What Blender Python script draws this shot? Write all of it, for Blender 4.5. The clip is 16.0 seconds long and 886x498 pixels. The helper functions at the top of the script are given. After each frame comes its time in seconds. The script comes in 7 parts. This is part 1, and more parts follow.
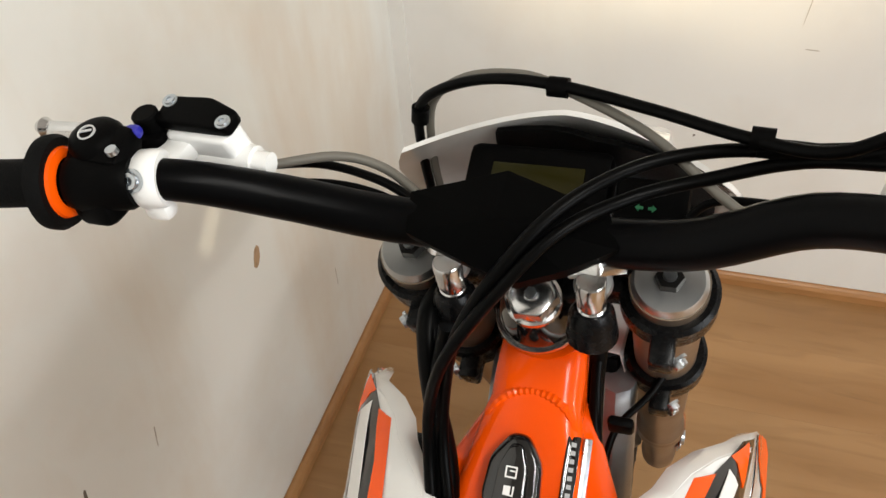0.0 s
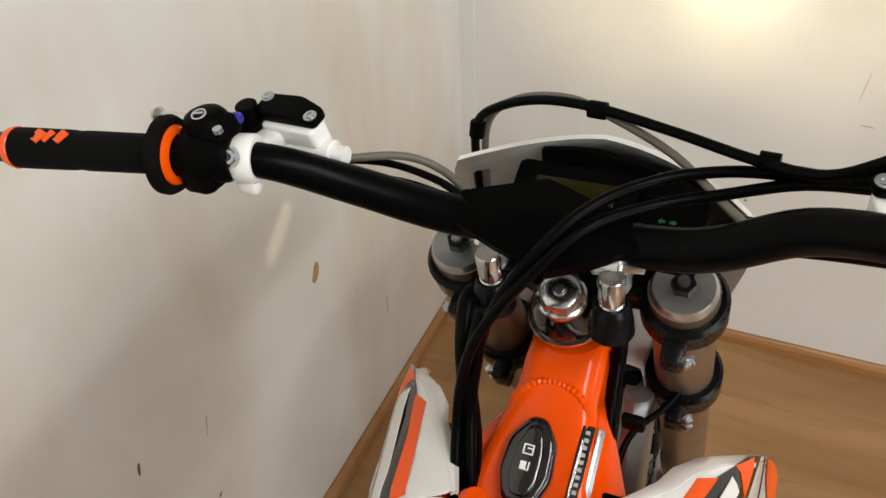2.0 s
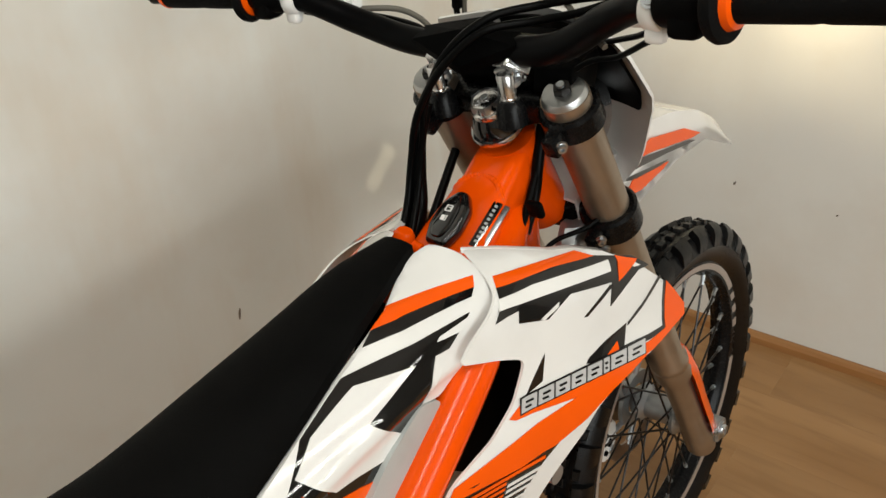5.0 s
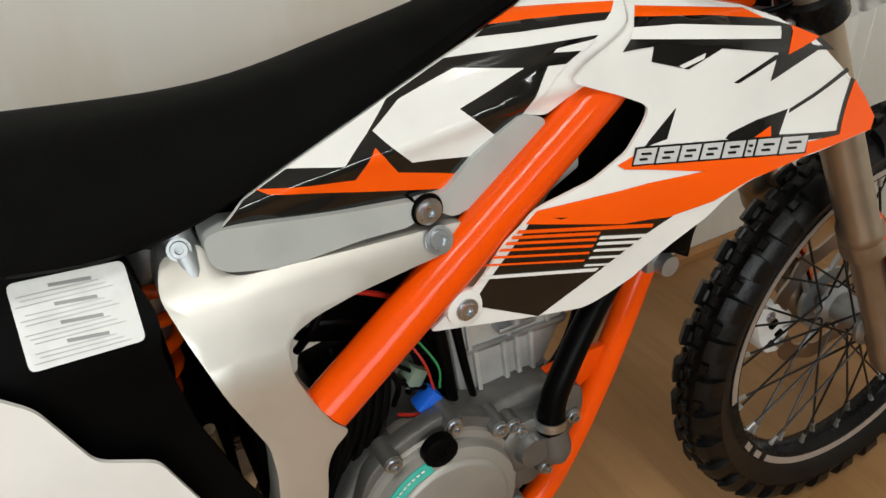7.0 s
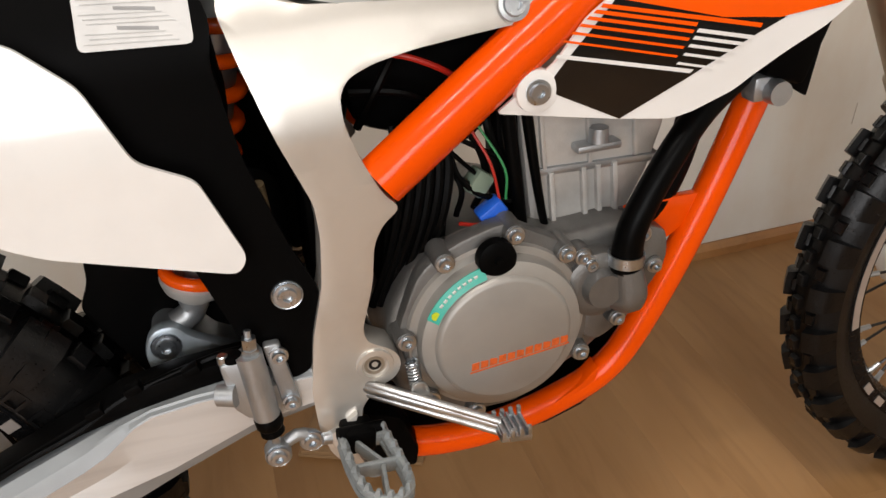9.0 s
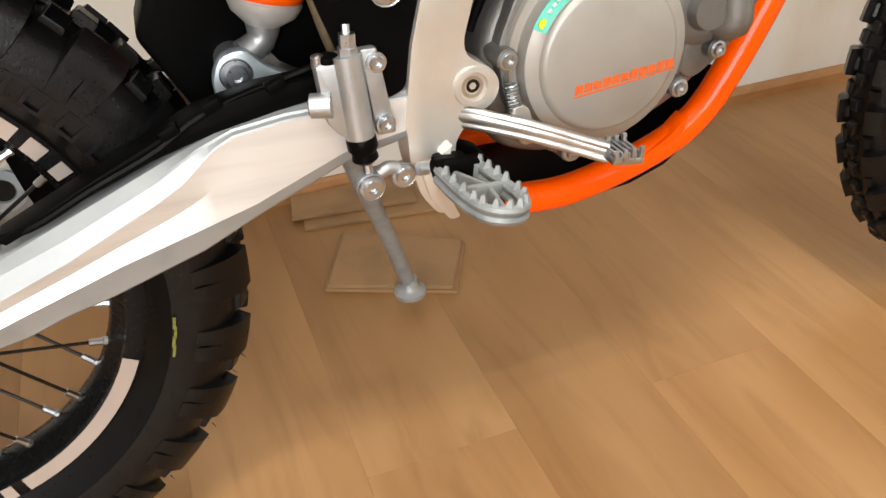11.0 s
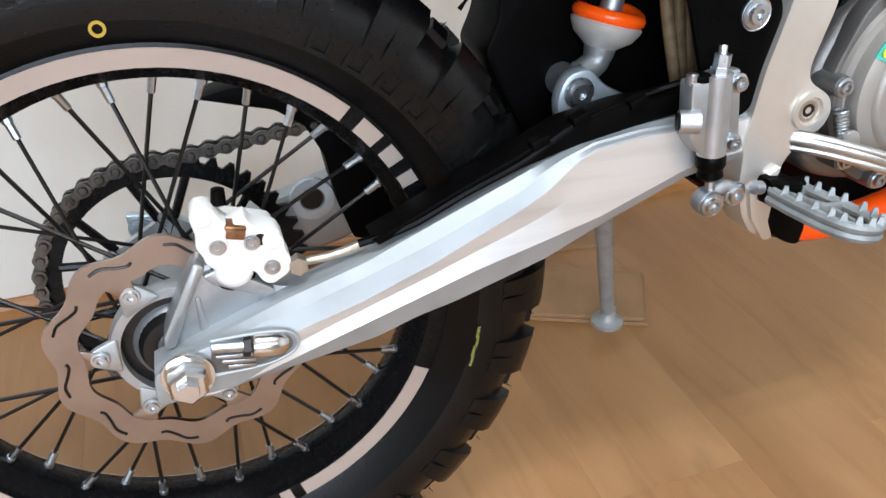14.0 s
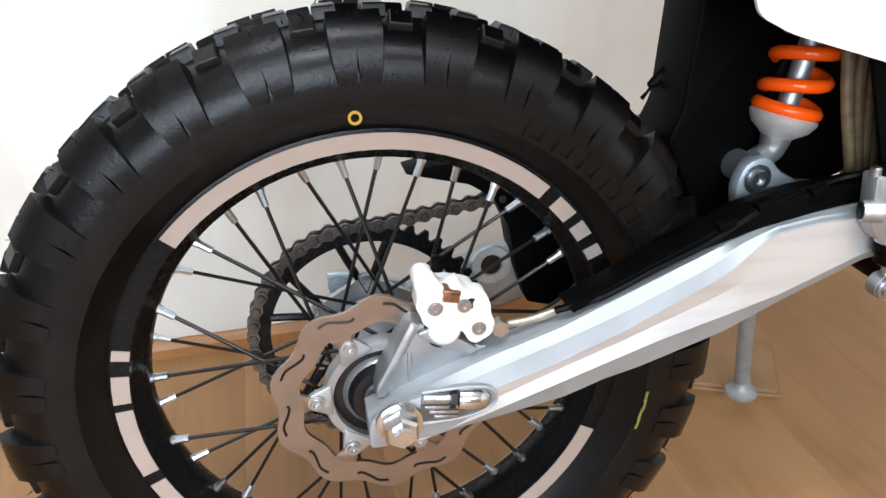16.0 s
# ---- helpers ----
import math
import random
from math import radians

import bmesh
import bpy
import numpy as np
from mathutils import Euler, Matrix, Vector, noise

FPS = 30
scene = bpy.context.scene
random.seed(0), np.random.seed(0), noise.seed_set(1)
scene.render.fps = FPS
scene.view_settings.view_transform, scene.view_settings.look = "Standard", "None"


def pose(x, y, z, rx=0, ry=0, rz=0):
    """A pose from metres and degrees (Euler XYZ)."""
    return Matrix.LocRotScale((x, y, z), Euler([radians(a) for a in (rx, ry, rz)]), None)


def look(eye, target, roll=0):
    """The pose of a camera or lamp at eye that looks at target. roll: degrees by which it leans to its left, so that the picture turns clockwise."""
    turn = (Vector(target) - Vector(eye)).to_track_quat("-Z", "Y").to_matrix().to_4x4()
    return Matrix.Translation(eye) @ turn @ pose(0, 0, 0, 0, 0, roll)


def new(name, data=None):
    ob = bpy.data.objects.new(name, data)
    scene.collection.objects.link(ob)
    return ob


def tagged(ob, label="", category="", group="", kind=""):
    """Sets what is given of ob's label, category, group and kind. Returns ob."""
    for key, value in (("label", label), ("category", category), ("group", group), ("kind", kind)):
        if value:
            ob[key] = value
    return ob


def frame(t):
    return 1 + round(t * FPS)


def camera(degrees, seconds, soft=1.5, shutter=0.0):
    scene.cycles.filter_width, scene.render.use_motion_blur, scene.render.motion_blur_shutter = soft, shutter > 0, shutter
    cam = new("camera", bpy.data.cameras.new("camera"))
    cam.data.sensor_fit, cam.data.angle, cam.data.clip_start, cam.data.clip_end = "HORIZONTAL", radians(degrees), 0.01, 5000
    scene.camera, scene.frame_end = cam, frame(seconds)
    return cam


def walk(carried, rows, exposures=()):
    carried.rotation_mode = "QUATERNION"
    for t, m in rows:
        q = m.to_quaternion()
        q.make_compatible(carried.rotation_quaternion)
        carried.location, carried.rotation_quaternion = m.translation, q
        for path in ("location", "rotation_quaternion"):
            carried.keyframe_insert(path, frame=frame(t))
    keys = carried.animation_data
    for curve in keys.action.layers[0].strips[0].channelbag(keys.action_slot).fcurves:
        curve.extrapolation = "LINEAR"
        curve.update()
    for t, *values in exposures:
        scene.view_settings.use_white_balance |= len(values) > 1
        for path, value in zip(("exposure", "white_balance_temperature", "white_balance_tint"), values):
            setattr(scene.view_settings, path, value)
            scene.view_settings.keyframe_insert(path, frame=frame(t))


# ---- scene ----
cam = camera(59.27, 16.0)
PATH = [
    (0, (0.0086, 0.6757, 1.3920), (-0.5146, 2.0573, 0.0450), -4.70),
    (0.5, (-0.0056, 0.6693, 1.3970), (-0.5669, 2.0607, 0.0740), -4.30),
    (1, (-0.0166, 0.6563, 1.3990), (-0.6166, 2.0423, 0.0880), -3.60),
    (1.5, (-0.0042, 0.6310, 1.4040), (-0.6494, 2.0327, 0.1310), -2.90),
    (2, (0.0435, 0.6004, 1.4040), (-0.6359, 2.0248, 0.1750), -2.40),
    (2.5, (0.1224, 0.5832, 1.4080), (-0.6303, 2.0095, 0.2250), -2.60),
    (3, (0.2294, 0.5738, 1.3990), (-0.6068, 1.9719, 0.2390), -2.70),
    (3.2, (0.2672, 0.5659, 1.3930), (-0.6181, 1.9366, 0.2370), -3.20),
    (5.3, (0.4202, 0.3907, 1.2870), (-0.7633, 1.6466, 0.2770), -4.30),
    (5.5, (0.4342, 0.3799, 1.2690), (-0.7724, 1.6045, 0.2480), -4.30),
    (6, (0.4530, 0.3830, 1.2130), (-0.8391, 1.4940, 0.1670), -4.70),
    (6.5, (0.4959, 0.4176, 1.1690), (-0.8997, 1.3409, 0.0730), -3.50),
    (7, (0.5484, 0.4487, 1.1220), (-0.9474, 1.1778, 0.0120), -3.10),
    (7.5, (0.5800, 0.4601, 1.0770), (-0.9902, 1.0642, -0.0040), -2.70),
    (8, (0.6015, 0.4647, 1.0320), (-1.0224, 0.9959, -0.0060), -2.60),
    (8.5, (0.6236, 0.4663, 0.9800), (-1.0166, 0.9371, -0.0630), -3.20),
    (9, (0.6318, 0.4718, 0.9270), (-1.0140, 0.8909, -0.1290), -3.10),
    (9.5, (0.6341, 0.4701, 0.8730), (-0.9679, 0.8945, -0.2470), -2.00),
    (10, (0.6390, 0.4344, 0.8060), (-0.9135, 0.8965, -0.3680), -2.00),
    (10.2, (0.6443, 0.4090, 0.7820), (-0.8958, 0.8934, -0.3980), -2.60),
    (12.3, (0.6255, 0.2061, 0.7230), (-0.9082, 0.7798, -0.4240), -0.90),
    (12.5, (0.6205, 0.1880, 0.7220), (-0.9217, 0.7573, -0.4170), -0.90),
    (13, (0.6128, 0.1309, 0.7220), (-0.9538, 0.6951, -0.3860), -0.40),
    (13.5, (0.5993, 0.0841, 0.7230), (-0.9937, 0.6124, -0.3650), -0.80),
    (14, (0.5903, 0.0593, 0.7290), (-1.0271, 0.5571, -0.3370), -1.00),
    (14.5, (0.5875, 0.0334, 0.7420), (-1.0606, 0.4907, -0.2940), -1.40),
    (15, (0.5898, 0.0075, 0.7550), (-1.0926, 0.4215, -0.2430), -1.30),
    (15.5, (0.5991, -0.0295, 0.7670), (-1.1131, 0.3319, -0.2020), -1.30),
    (16, (0.6111, -0.0529, 0.7740), (-1.1203, 0.2840, -0.1700), -1.60),
]
EXPOSE = [(0.0, -1.06, 6450, 8), (2.0, -1.36, 6500, 8), (3.0, -1.50, 6600, 8), (5.5, -1.55, 6600, 4), (7.0, -1.6, 6400, 4), (8.0, -1.5, 6300, 6), (9.0, -1.38, 6700, 12), (10.2, -0.82, 7150, 11), (12.5, -0.44, 5700, 7), (14.0, -0.63, 5700, 8), (16.0, -0.52, 5750, 8)]
walk(cam, [(t, look(eye, target, roll)) for t, eye, target, roll in PATH], EXPOSE)

# ---- light ----
world = bpy.data.worlds.new("world")
scene.world = world
world.use_nodes = True
world.node_tree.nodes["Background"].inputs[0].default_value = (0.9, 0.95, 1.0, 1)
world.node_tree.nodes["Background"].inputs[1].default_value = 0.02
scene.view_settings.exposure = 0.0


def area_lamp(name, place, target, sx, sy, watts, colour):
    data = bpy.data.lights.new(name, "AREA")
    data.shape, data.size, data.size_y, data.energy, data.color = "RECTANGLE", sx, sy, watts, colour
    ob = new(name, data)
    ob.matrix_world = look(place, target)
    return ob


# two tubes along the motorcycle's side, the window, and a fill pair under the ceiling
for dx in (-0.11, 0.11):
    area_lamp("tube_lamp", (2.95 + dx, 0.60, 2.05), (1.0 + dx, 0.60, 0.5), 2.0, 0.020, 22, (1.0, 0.97, 0.92))
area_lamp("window_light", (3.48, -0.85, 1.50), (-0.5, 0.3, 0.5), 2.6, 1.6, 205, (0.95, 0.97, 1.0))
# unseen ceiling pair, added to brighten the rear floor and the side wall
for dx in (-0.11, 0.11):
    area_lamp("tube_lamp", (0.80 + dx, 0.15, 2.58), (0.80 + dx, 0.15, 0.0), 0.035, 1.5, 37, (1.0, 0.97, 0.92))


def headlamp(name, place, target, watts, degrees, blend, colour, radius=0.02):
    data = bpy.data.lights.new(name, "SPOT")
    data.energy, data.spot_size, data.spot_blend, data.color, data.shadow_soft_size = watts, radians(degrees), blend, colour, radius
    ob = new(name, data)
    ob.matrix_world = look(place, target)
    return ob


# the motorcycle's own headlamp, switched on, and added spots for a glint on the near wall
headlamp("headlamp_light", (-0.055, 1.24, 1.000), (-0.070, 2.16, 0.925), 30.0, 22, 1.0, (1.0, 0.82, 0.54))
for side in (-1, 1):
    headlamp("headlamp_light", (-0.055, 1.24, 1.000), (-0.060 + 0.16 * side, 2.16, 0.915), 42.0, 44, 1.0, (1.0, 0.80, 0.50))
# the glint is a slanted streak, drawn by three added narrow spots in a row
for k in (-1, 0, 1):
    headlamp("glint_spot", (-0.13, 1.25, 1.00), (-0.62, 1.385 + 0.024 * k, 0.675 + 0.022 * k), 9.0, 4.6, 1.0, (1.0, 0.85, 0.62), 0.003)

# ---- materials ----


def material(name, colour, rough=0.5, metal=0.0, vary=0.08, scale=20.0, bump=0.0, bump_scale=200.0, coat=0.0, second=None, spec=0.5, stretch=(1, 1, 1)):
    """A surface with two scales of variation in colour and gloss, and a fine relief."""
    m = bpy.data.materials.new(name)
    m.use_nodes = True
    nt = m.node_tree
    n, link = nt.nodes, nt.links.new
    b = n["Principled BSDF"]
    tc = n.new("ShaderNodeTexCoord")
    mp = n.new("ShaderNodeMapping")
    mp.inputs["Scale"].default_value = stretch
    link(tc.outputs["Object"], mp.inputs[0])
    big = n.new("ShaderNodeTexNoise")
    big.inputs["Scale"].default_value, big.inputs["Detail"].default_value = scale, 4
    fine = n.new("ShaderNodeTexNoise")
    fine.inputs["Scale"].default_value, fine.inputs["Detail"].default_value = bump_scale, 3
    link(mp.outputs[0], big.inputs["Vector"])
    link(mp.outputs[0], fine.inputs["Vector"])
    ramp = n.new("ShaderNodeMix")
    ramp.data_type = "RGBA"
    two = second or tuple(c * (1 - vary * 2.5) for c in colour)
    ramp.inputs["A"].default_value, ramp.inputs["B"].default_value = (*colour, 1), (*two, 1)
    curve = n.new("ShaderNodeMapRange")
    curve.inputs["From Min"].default_value, curve.inputs["From Max"].default_value = 0.45, 0.75
    link(big.outputs["Fac"], curve.inputs["Value"])
    link(curve.outputs[0], ramp.inputs["Factor"])
    link(ramp.outputs["Result"], b.inputs["Base Color"])
    rr = n.new("ShaderNodeMapRange")
    rr.inputs["To Min"].default_value, rr.inputs["To Max"].default_value = max(0.02, rough - vary * 0.8), min(1, rough + vary)
    link(fine.outputs["Fac"], rr.inputs["Value"])
    link(rr.outputs[0], b.inputs["Roughness"])
    b.inputs["Metallic"].default_value = metal
    b.inputs["Specular IOR Level"].default_value = spec
    b.inputs["Coat Weight"].default_value = coat
    b.inputs["Coat Roughness"].default_value = 0.04
    if bump:
        bp = n.new("ShaderNodeBump")
        bp.inputs["Strength"].default_value, bp.inputs["Distance"].default_value = bump, 0.002
        link(fine.outputs["Fac"], bp.inputs["Height"])
        link(bp.outputs[0], b.inputs["Normal"])
    return m


WHITE = material("white_plastic", (0.80, 0.79, 0.77), 0.16, vary=0.02, coat=0.9, bump_scale=30)
ORANGE = material("orange_plastic", (0.90, 0.098, 0.002), 0.2, vary=0.02, spec=0.22, coat=0.35)
FRAME = material("orange_frame_paint", (0.85, 0.080, 0.0015), 0.13, vary=0.02, spec=0.25, bump=0.01, bump_scale=200)
BLACK = material("black_plastic", (0.0020, 0.0019, 0.0019), 0.45, vary=0.1, bump=0.05, bump_scale=500, spec=0.032)
GLOSSBLACK = material("gloss_black_decal", (0.005, 0.0048, 0.0048), 0.08, vary=0.05, spec=0.35, coat=0.8)
RUBBER = material("tyre_rubber", (0.0022, 0.0022, 0.0024), 0.31, vary=0.15, scale=30, bump=0.15, bump_scale=350, second=(0.0045, 0.0045, 0.0045), spec=0.25)
HOSE = material("hose_rubber", (0.0016, 0.0016, 0.0016), 0.32, vary=0.1, spec=0.06)
SEAT = material("seat_cover", (0.0030, 0.0029, 0.0028), 0.6, vary=0.12, bump=0.35, bump_scale=900, spec=0.035)
GREYTANK = material("grey_tank_plastic", (0.42, 0.44, 0.43), 0.42, vary=0.05)
CAST = material("cast_aluminium", (0.44, 0.46, 0.475), 0.42, metal=0.85, vary=0.08, scale=30, bump=0.12, bump_scale=600)
CASE = material("engine_casting", (0.19, 0.187, 0.18), 0.44, metal=0.75, vary=0.12, scale=25, bump=0.2, bump_scale=500)
COVER = material("clutch_cover_coat", (0.36, 0.345, 0.32), 0.45, metal=0.55, vary=0.06, scale=15, bump=0.08, bump_scale=900)
SILVER = material("pearl_silver_paint", (0.66, 0.635, 0.59), 0.34, metal=0.7, vary=0.04, bump=0.03, bump_scale=900, coat=0.15)
BRUSHED = material("brushed_aluminium", (0.70, 0.71, 0.71), 0.36, metal=0.55, vary=0.06, scale=8, bump=0.06, bump_scale=90, stretch=(9, 0.5, 9))
CYL = material("cylinder_casting", (0.58, 0.57, 0.545), 0.45, metal=0.4, vary=0.1, scale=25, bump=0.15, bump_scale=500)
BLASTED = material("blasted_aluminium", (0.36, 0.385, 0.40), 0.45, metal=0.45, vary=0.05, scale=30, bump=0.06, bump_scale=900)
STEEL = material("zinc_steel", (0.52, 0.555, 0.59), 0.3, metal=1.0, vary=0.12, scale=60, bump=0.05)
DARKSTEEL = material("dark_steel", (0.035, 0.033, 0.032), 0.32, metal=0.85, vary=0.15, scale=60)
DISC = material("brake_disc_steel", (0.36, 0.30, 0.26), 0.32, metal=1.0, vary=0.08, bump=0.1, bump_scale=150)
BRONZE = material("bronze_anodised", (0.36, 0.29, 0.22), 0.34, metal=0.85, vary=0.06, bump=0.03)
TAPE = material("silver_rim_tape", (0.47, 0.415, 0.375), 0.36, metal=0.5, vary=0.03)
RIM = material("black_rim_anodise", (0.005, 0.005, 0.0055), 0.25, vary=0.1, spec=0.15)
WALLCAP = material("white_caliper_paint", (0.82, 0.82, 0.80), 0.35, vary=0.04, bump=0.06, bump_scale=250)
SILVERINK = material("silver_ink", (0.62, 0.62, 0.62), 0.3, metal=0.3, vary=0.05)
LABEL = material("label_paper", (0.62, 0.62, 0.61), 0.4, metal=0.2, vary=0.06, scale=40)
FAINT = material("faint_print", (0.50, 0.50, 0.49), 0.5, vary=0.1)
INK = material("grey_print", (0.30, 0.30, 0.30), 0.5, vary=0.1)
PEG = material("cast_steel_peg", (0.31, 0.335, 0.34), 0.58, metal=0.45, vary=0.15, scale=60, bump=0.2)
GREYPAINT = material("grey_stand_paint", (0.30, 0.31, 0.31), 0.45, metal=0.3, vary=0.12, scale=40, bump=0.1)
PRINT = material("orange_print", (0.60, 0.10, 0.015), 0.45, vary=0.12, scale=200)
TEAL = material("teal_sticker", (0.02, 0.36, 0.28), 0.35, vary=0.05)
LIME = material("lime_print", (0.55, 0.65, 0.03), 0.4, vary=0.05)
YELLOW = material("yellow_ink", (0.42, 0.26, 0.012), 0.5, vary=0.1)
CHALK = material("yellow_green_chalk", (0.20, 0.21, 0.035), 0.8, vary=0.25, scale=300)
RED = material("red_wire", (0.45, 0.02, 0.01), 0.4, vary=0.05)
GREENW = material("green_wire", (0.03, 0.25, 0.08), 0.4, vary=0.05)
ZINC = material("blue_zinc", (0.46, 0.53, 0.58), 0.32, metal=0.55, vary=0.1, scale=50)
BRASS = material("pale_brass", (0.46, 0.42, 0.35), 0.38, metal=0.85, vary=0.12, scale=90)
OLIVE = material("brown_braided_hose", (0.16, 0.115, 0.06), 0.5, vary=0.25, scale=90, bump=0.2, bump_scale=700)
CHAIN = material("chain_steel", (0.135, 0.128, 0.118), 0.30, metal=0.9, vary=0.2, scale=120)
SATIN = material("satin_aluminium", (0.55, 0.56, 0.56), 0.34, metal=1.0, vary=0.06, scale=40, bump=0.04)
CHROME = material("bright_chrome", (0.66, 0.66, 0.66), 0.2, metal=1.0, vary=0.06, scale=50)
BLACKMETAL = material("black_anodised_metal", (0.004, 0.004, 0.0043), 0.26, vary=0.1, spec=0.14)
BARBLACK = material("satin_black_bar", (0.0016, 0.0016, 0.0018), 0.30, vary=0.04, spec=0.06)
GRIP = material("grip_rubber", (0.004, 0.004, 0.004), 0.65, vary=0.12, bump=0.3, bump_scale=700, spec=0.06)
PAD = material("black_pad_vinyl", (0.0015, 0.0015, 0.0015), 0.55, vary=0.1, spec=0.02)
LCD = material("olive_lcd", (0.017, 0.015, 0.002), 0.2, vary=0.1, spec=0.2)
BLUEBTN = material("blue_button", (0.02, 0.02, 0.30), 0.4, vary=0.05)
GREYHOSE = material("grey_hose", (0.13, 0.12, 0.10), 0.45, vary=0.12)


def glow(name, colour, strength):
    m = bpy.data.materials.new(name)
    m.use_nodes = True
    b = m.node_tree.nodes["Principled BSDF"]
    b.inputs["Base Color"].default_value = (*colour, 1)
    b.inputs["Emission Color"].default_value = (*colour, 1)
    b.inputs["Emission Strength"].default_value = strength
    return m


GREENLAMP = glow("green_indicator", (0.01, 0.13, 0.05), 0.08)

# ---- mesh helpers ----


def part(name, bm, mat, parent=None, label="", smooth=True):
    """Links a bmesh as one mesh object under a thing or a part."""
    bmesh.ops.recalc_face_normals(bm, faces=bm.faces)
    me = bpy.data.meshes.new(name)
    bm.to_mesh(me)
    bm.free()
    me.materials.append(mat)
    if smooth:
        me.polygons.foreach_set("use_smooth", [True] * len(me.polygons))
        me.set_sharp_from_angle(angle=radians(38))
    ob = new(name, me)
    ob.parent = parent
    if label:
        tagged(ob, label)
    return ob


def again(name, ob, m, parent):
    """Another piece on the same mesh."""
    o = new(name, ob.data)
    o.parent = parent
    o.matrix_basis = m
    return o


def group_part(name, parent, label=""):
    """An Empty for a part that has pieces of its own."""
    e = new(name)
    e.empty_display_size = 0.02
    e.parent = parent
    if label:
        tagged(e, label)
    return e


def spline(pts, n=6):
    """Catmull-Rom through the points."""
    p = [Vector(q) for q in pts]
    if len(p) < 3 or n < 2:
        return p
    ext = [2 * p[0] - p[1]] + p + [2 * p[-1] - p[-2]]
    out = []
    for i in range(1, len(ext) - 2):
        a, b, c, d = ext[i - 1:i + 3]
        for k in range(n):
            t = k / n
            out.append(0.5 * (2 * b + (c - a) * t + (2 * a - 5 * b + 4 * c - d) * t * t + (3 * b - a - 3 * c + d) * t ** 3))
    out.append(p[-1])
    return out


def tube(pts, r, seg=12, n=6, bm=None, flat=1.0, caps=True):
    """A round bar along a smooth line; r may be a list, one for each point given."""
    bm = bm or bmesh.new()
    line = spline(pts, n)
    radii = [r] * len(line) if not isinstance(r, (list, tuple)) else [float(q) for q in np.interp(np.linspace(0, len(r) - 1, len(line)), range(len(r)), r)]
    t0 = (line[1] - line[0]).normalized()
    u = t0.orthogonal().normalized()
    rings = []
    for i, p in enumerate(line):
        t = (line[min(i + 1, len(line) - 1)] - line[max(i - 1, 0)]).normalized()
        u = (u - t * u.dot(t)).normalized()
        v = t.cross(u)
        rings.append([bm.verts.new(p + radii[i] * (math.cos(a) * u + flat * math.sin(a) * v)) for a in (2 * math.pi * k / seg for k in range(seg))])
    for a, b in zip(rings, rings[1:]):
        for k in range(seg):
            bm.faces.new((a[k], a[(k + 1) % seg], b[(k + 1) % seg], b[k]))
    if caps:
        bm.faces.new(rings[0][::-1])
        bm.faces.new(rings[-1])
    return bm


def lathe(profile, origin=(0, 0, 0), axis=(1, 0, 0), seg=48, closed=False, bm=None):
    """Turns (along, radius) pairs about an axis."""
    bm = bm or bmesh.new()
    turn = Vector((0, 0, 1)).rotation_difference(Vector(axis)).to_matrix()
    o = Vector(origin)
    rings = []
    for a, r in profile:
        if r < 1e-6:
            rings.append([bm.verts.new(o + turn @ Vector((0, 0, a)))])
        else:
            rings.append([bm.verts.new(o + turn @ Vector((r * math.cos(2 * math.pi * k / seg), r * math.sin(2 * math.pi * k / seg), a))) for k in range(seg)])
    pairs = list(zip(rings, rings[1:])) + ([(rings[-1], rings[0])] if closed else [])
    for a, b in pairs:
        for k in range(seg):
            q = [a[k % len(a)], a[(k + 1) % seg % len(a)], b[(k + 1) % seg % len(b)], b[k % len(b)]]
            q = list(dict.fromkeys(q))
            if len(q) > 2:
                bm.faces.new(q)
    return bm


def rounded(poly, r, n=3):
    """The polygon with its corners rounded."""
    out = []
    for i, p in enumerate(poly):
        a, b, c = Vector(poly[i - 1]), Vector(p), Vector(poly[(i + 1) % len(poly)])
        ra = min(r, (a - b).length * 0.45)
        rc = min(r, (c - b).length * 0.45)
        s, e = b + (a - b).normalized() * ra, b + (c - b).normalized() * rc
        for k in range(n + 1):
            t = k / n
            out.append(((1 - t) ** 2 * s + 2 * t * (1 - t) * b + t * t * e).to_tuple())
    return out


def slab(poly, x0, x1, bev=0.002, seg=2, bm=None, place=None):
    """A polygon of (y, z) made into a plate from x0 to x1 with softened edges."""
    own = bmesh.new()
    a = [own.verts.new((x0, y, z)) for y, z in poly]
    b = [own.verts.new((x1, y, z)) for y, z in poly]
    own.faces.new(a[::-1])
    own.faces.new(b)
    for i in range(len(poly)):
        j = (i + 1) % len(poly)
        own.faces.new((a[i], a[j], b[j], b[i]))
    bmesh.ops.recalc_face_normals(own, faces=own.faces)
    if bev:
        rim = [e for e in own.edges if abs(e.verts[0].co.x - e.verts[1].co.x) < 1e-7]
        bmesh.ops.bevel(own, geom=rim, offset=bev, segments=seg, affect="EDGES", profile=0.5, clamp_overlap=True)
    if place is not None:
        own.transform(place)
    if bm is None:
        return own
    me = bpy.data.meshes.new("tmp")
    own.to_mesh(me)
    own.free()
    bm.from_mesh(me)
    bpy.data.meshes.remove(me)
    return bm


def join(*bms):
    out = bmesh.new()
    for b in bms:
        me = bpy.data.meshes.new("tmp")
        b.to_mesh(me)
        b.free()
        out.from_mesh(me)
        bpy.data.meshes.remove(me)
    return out


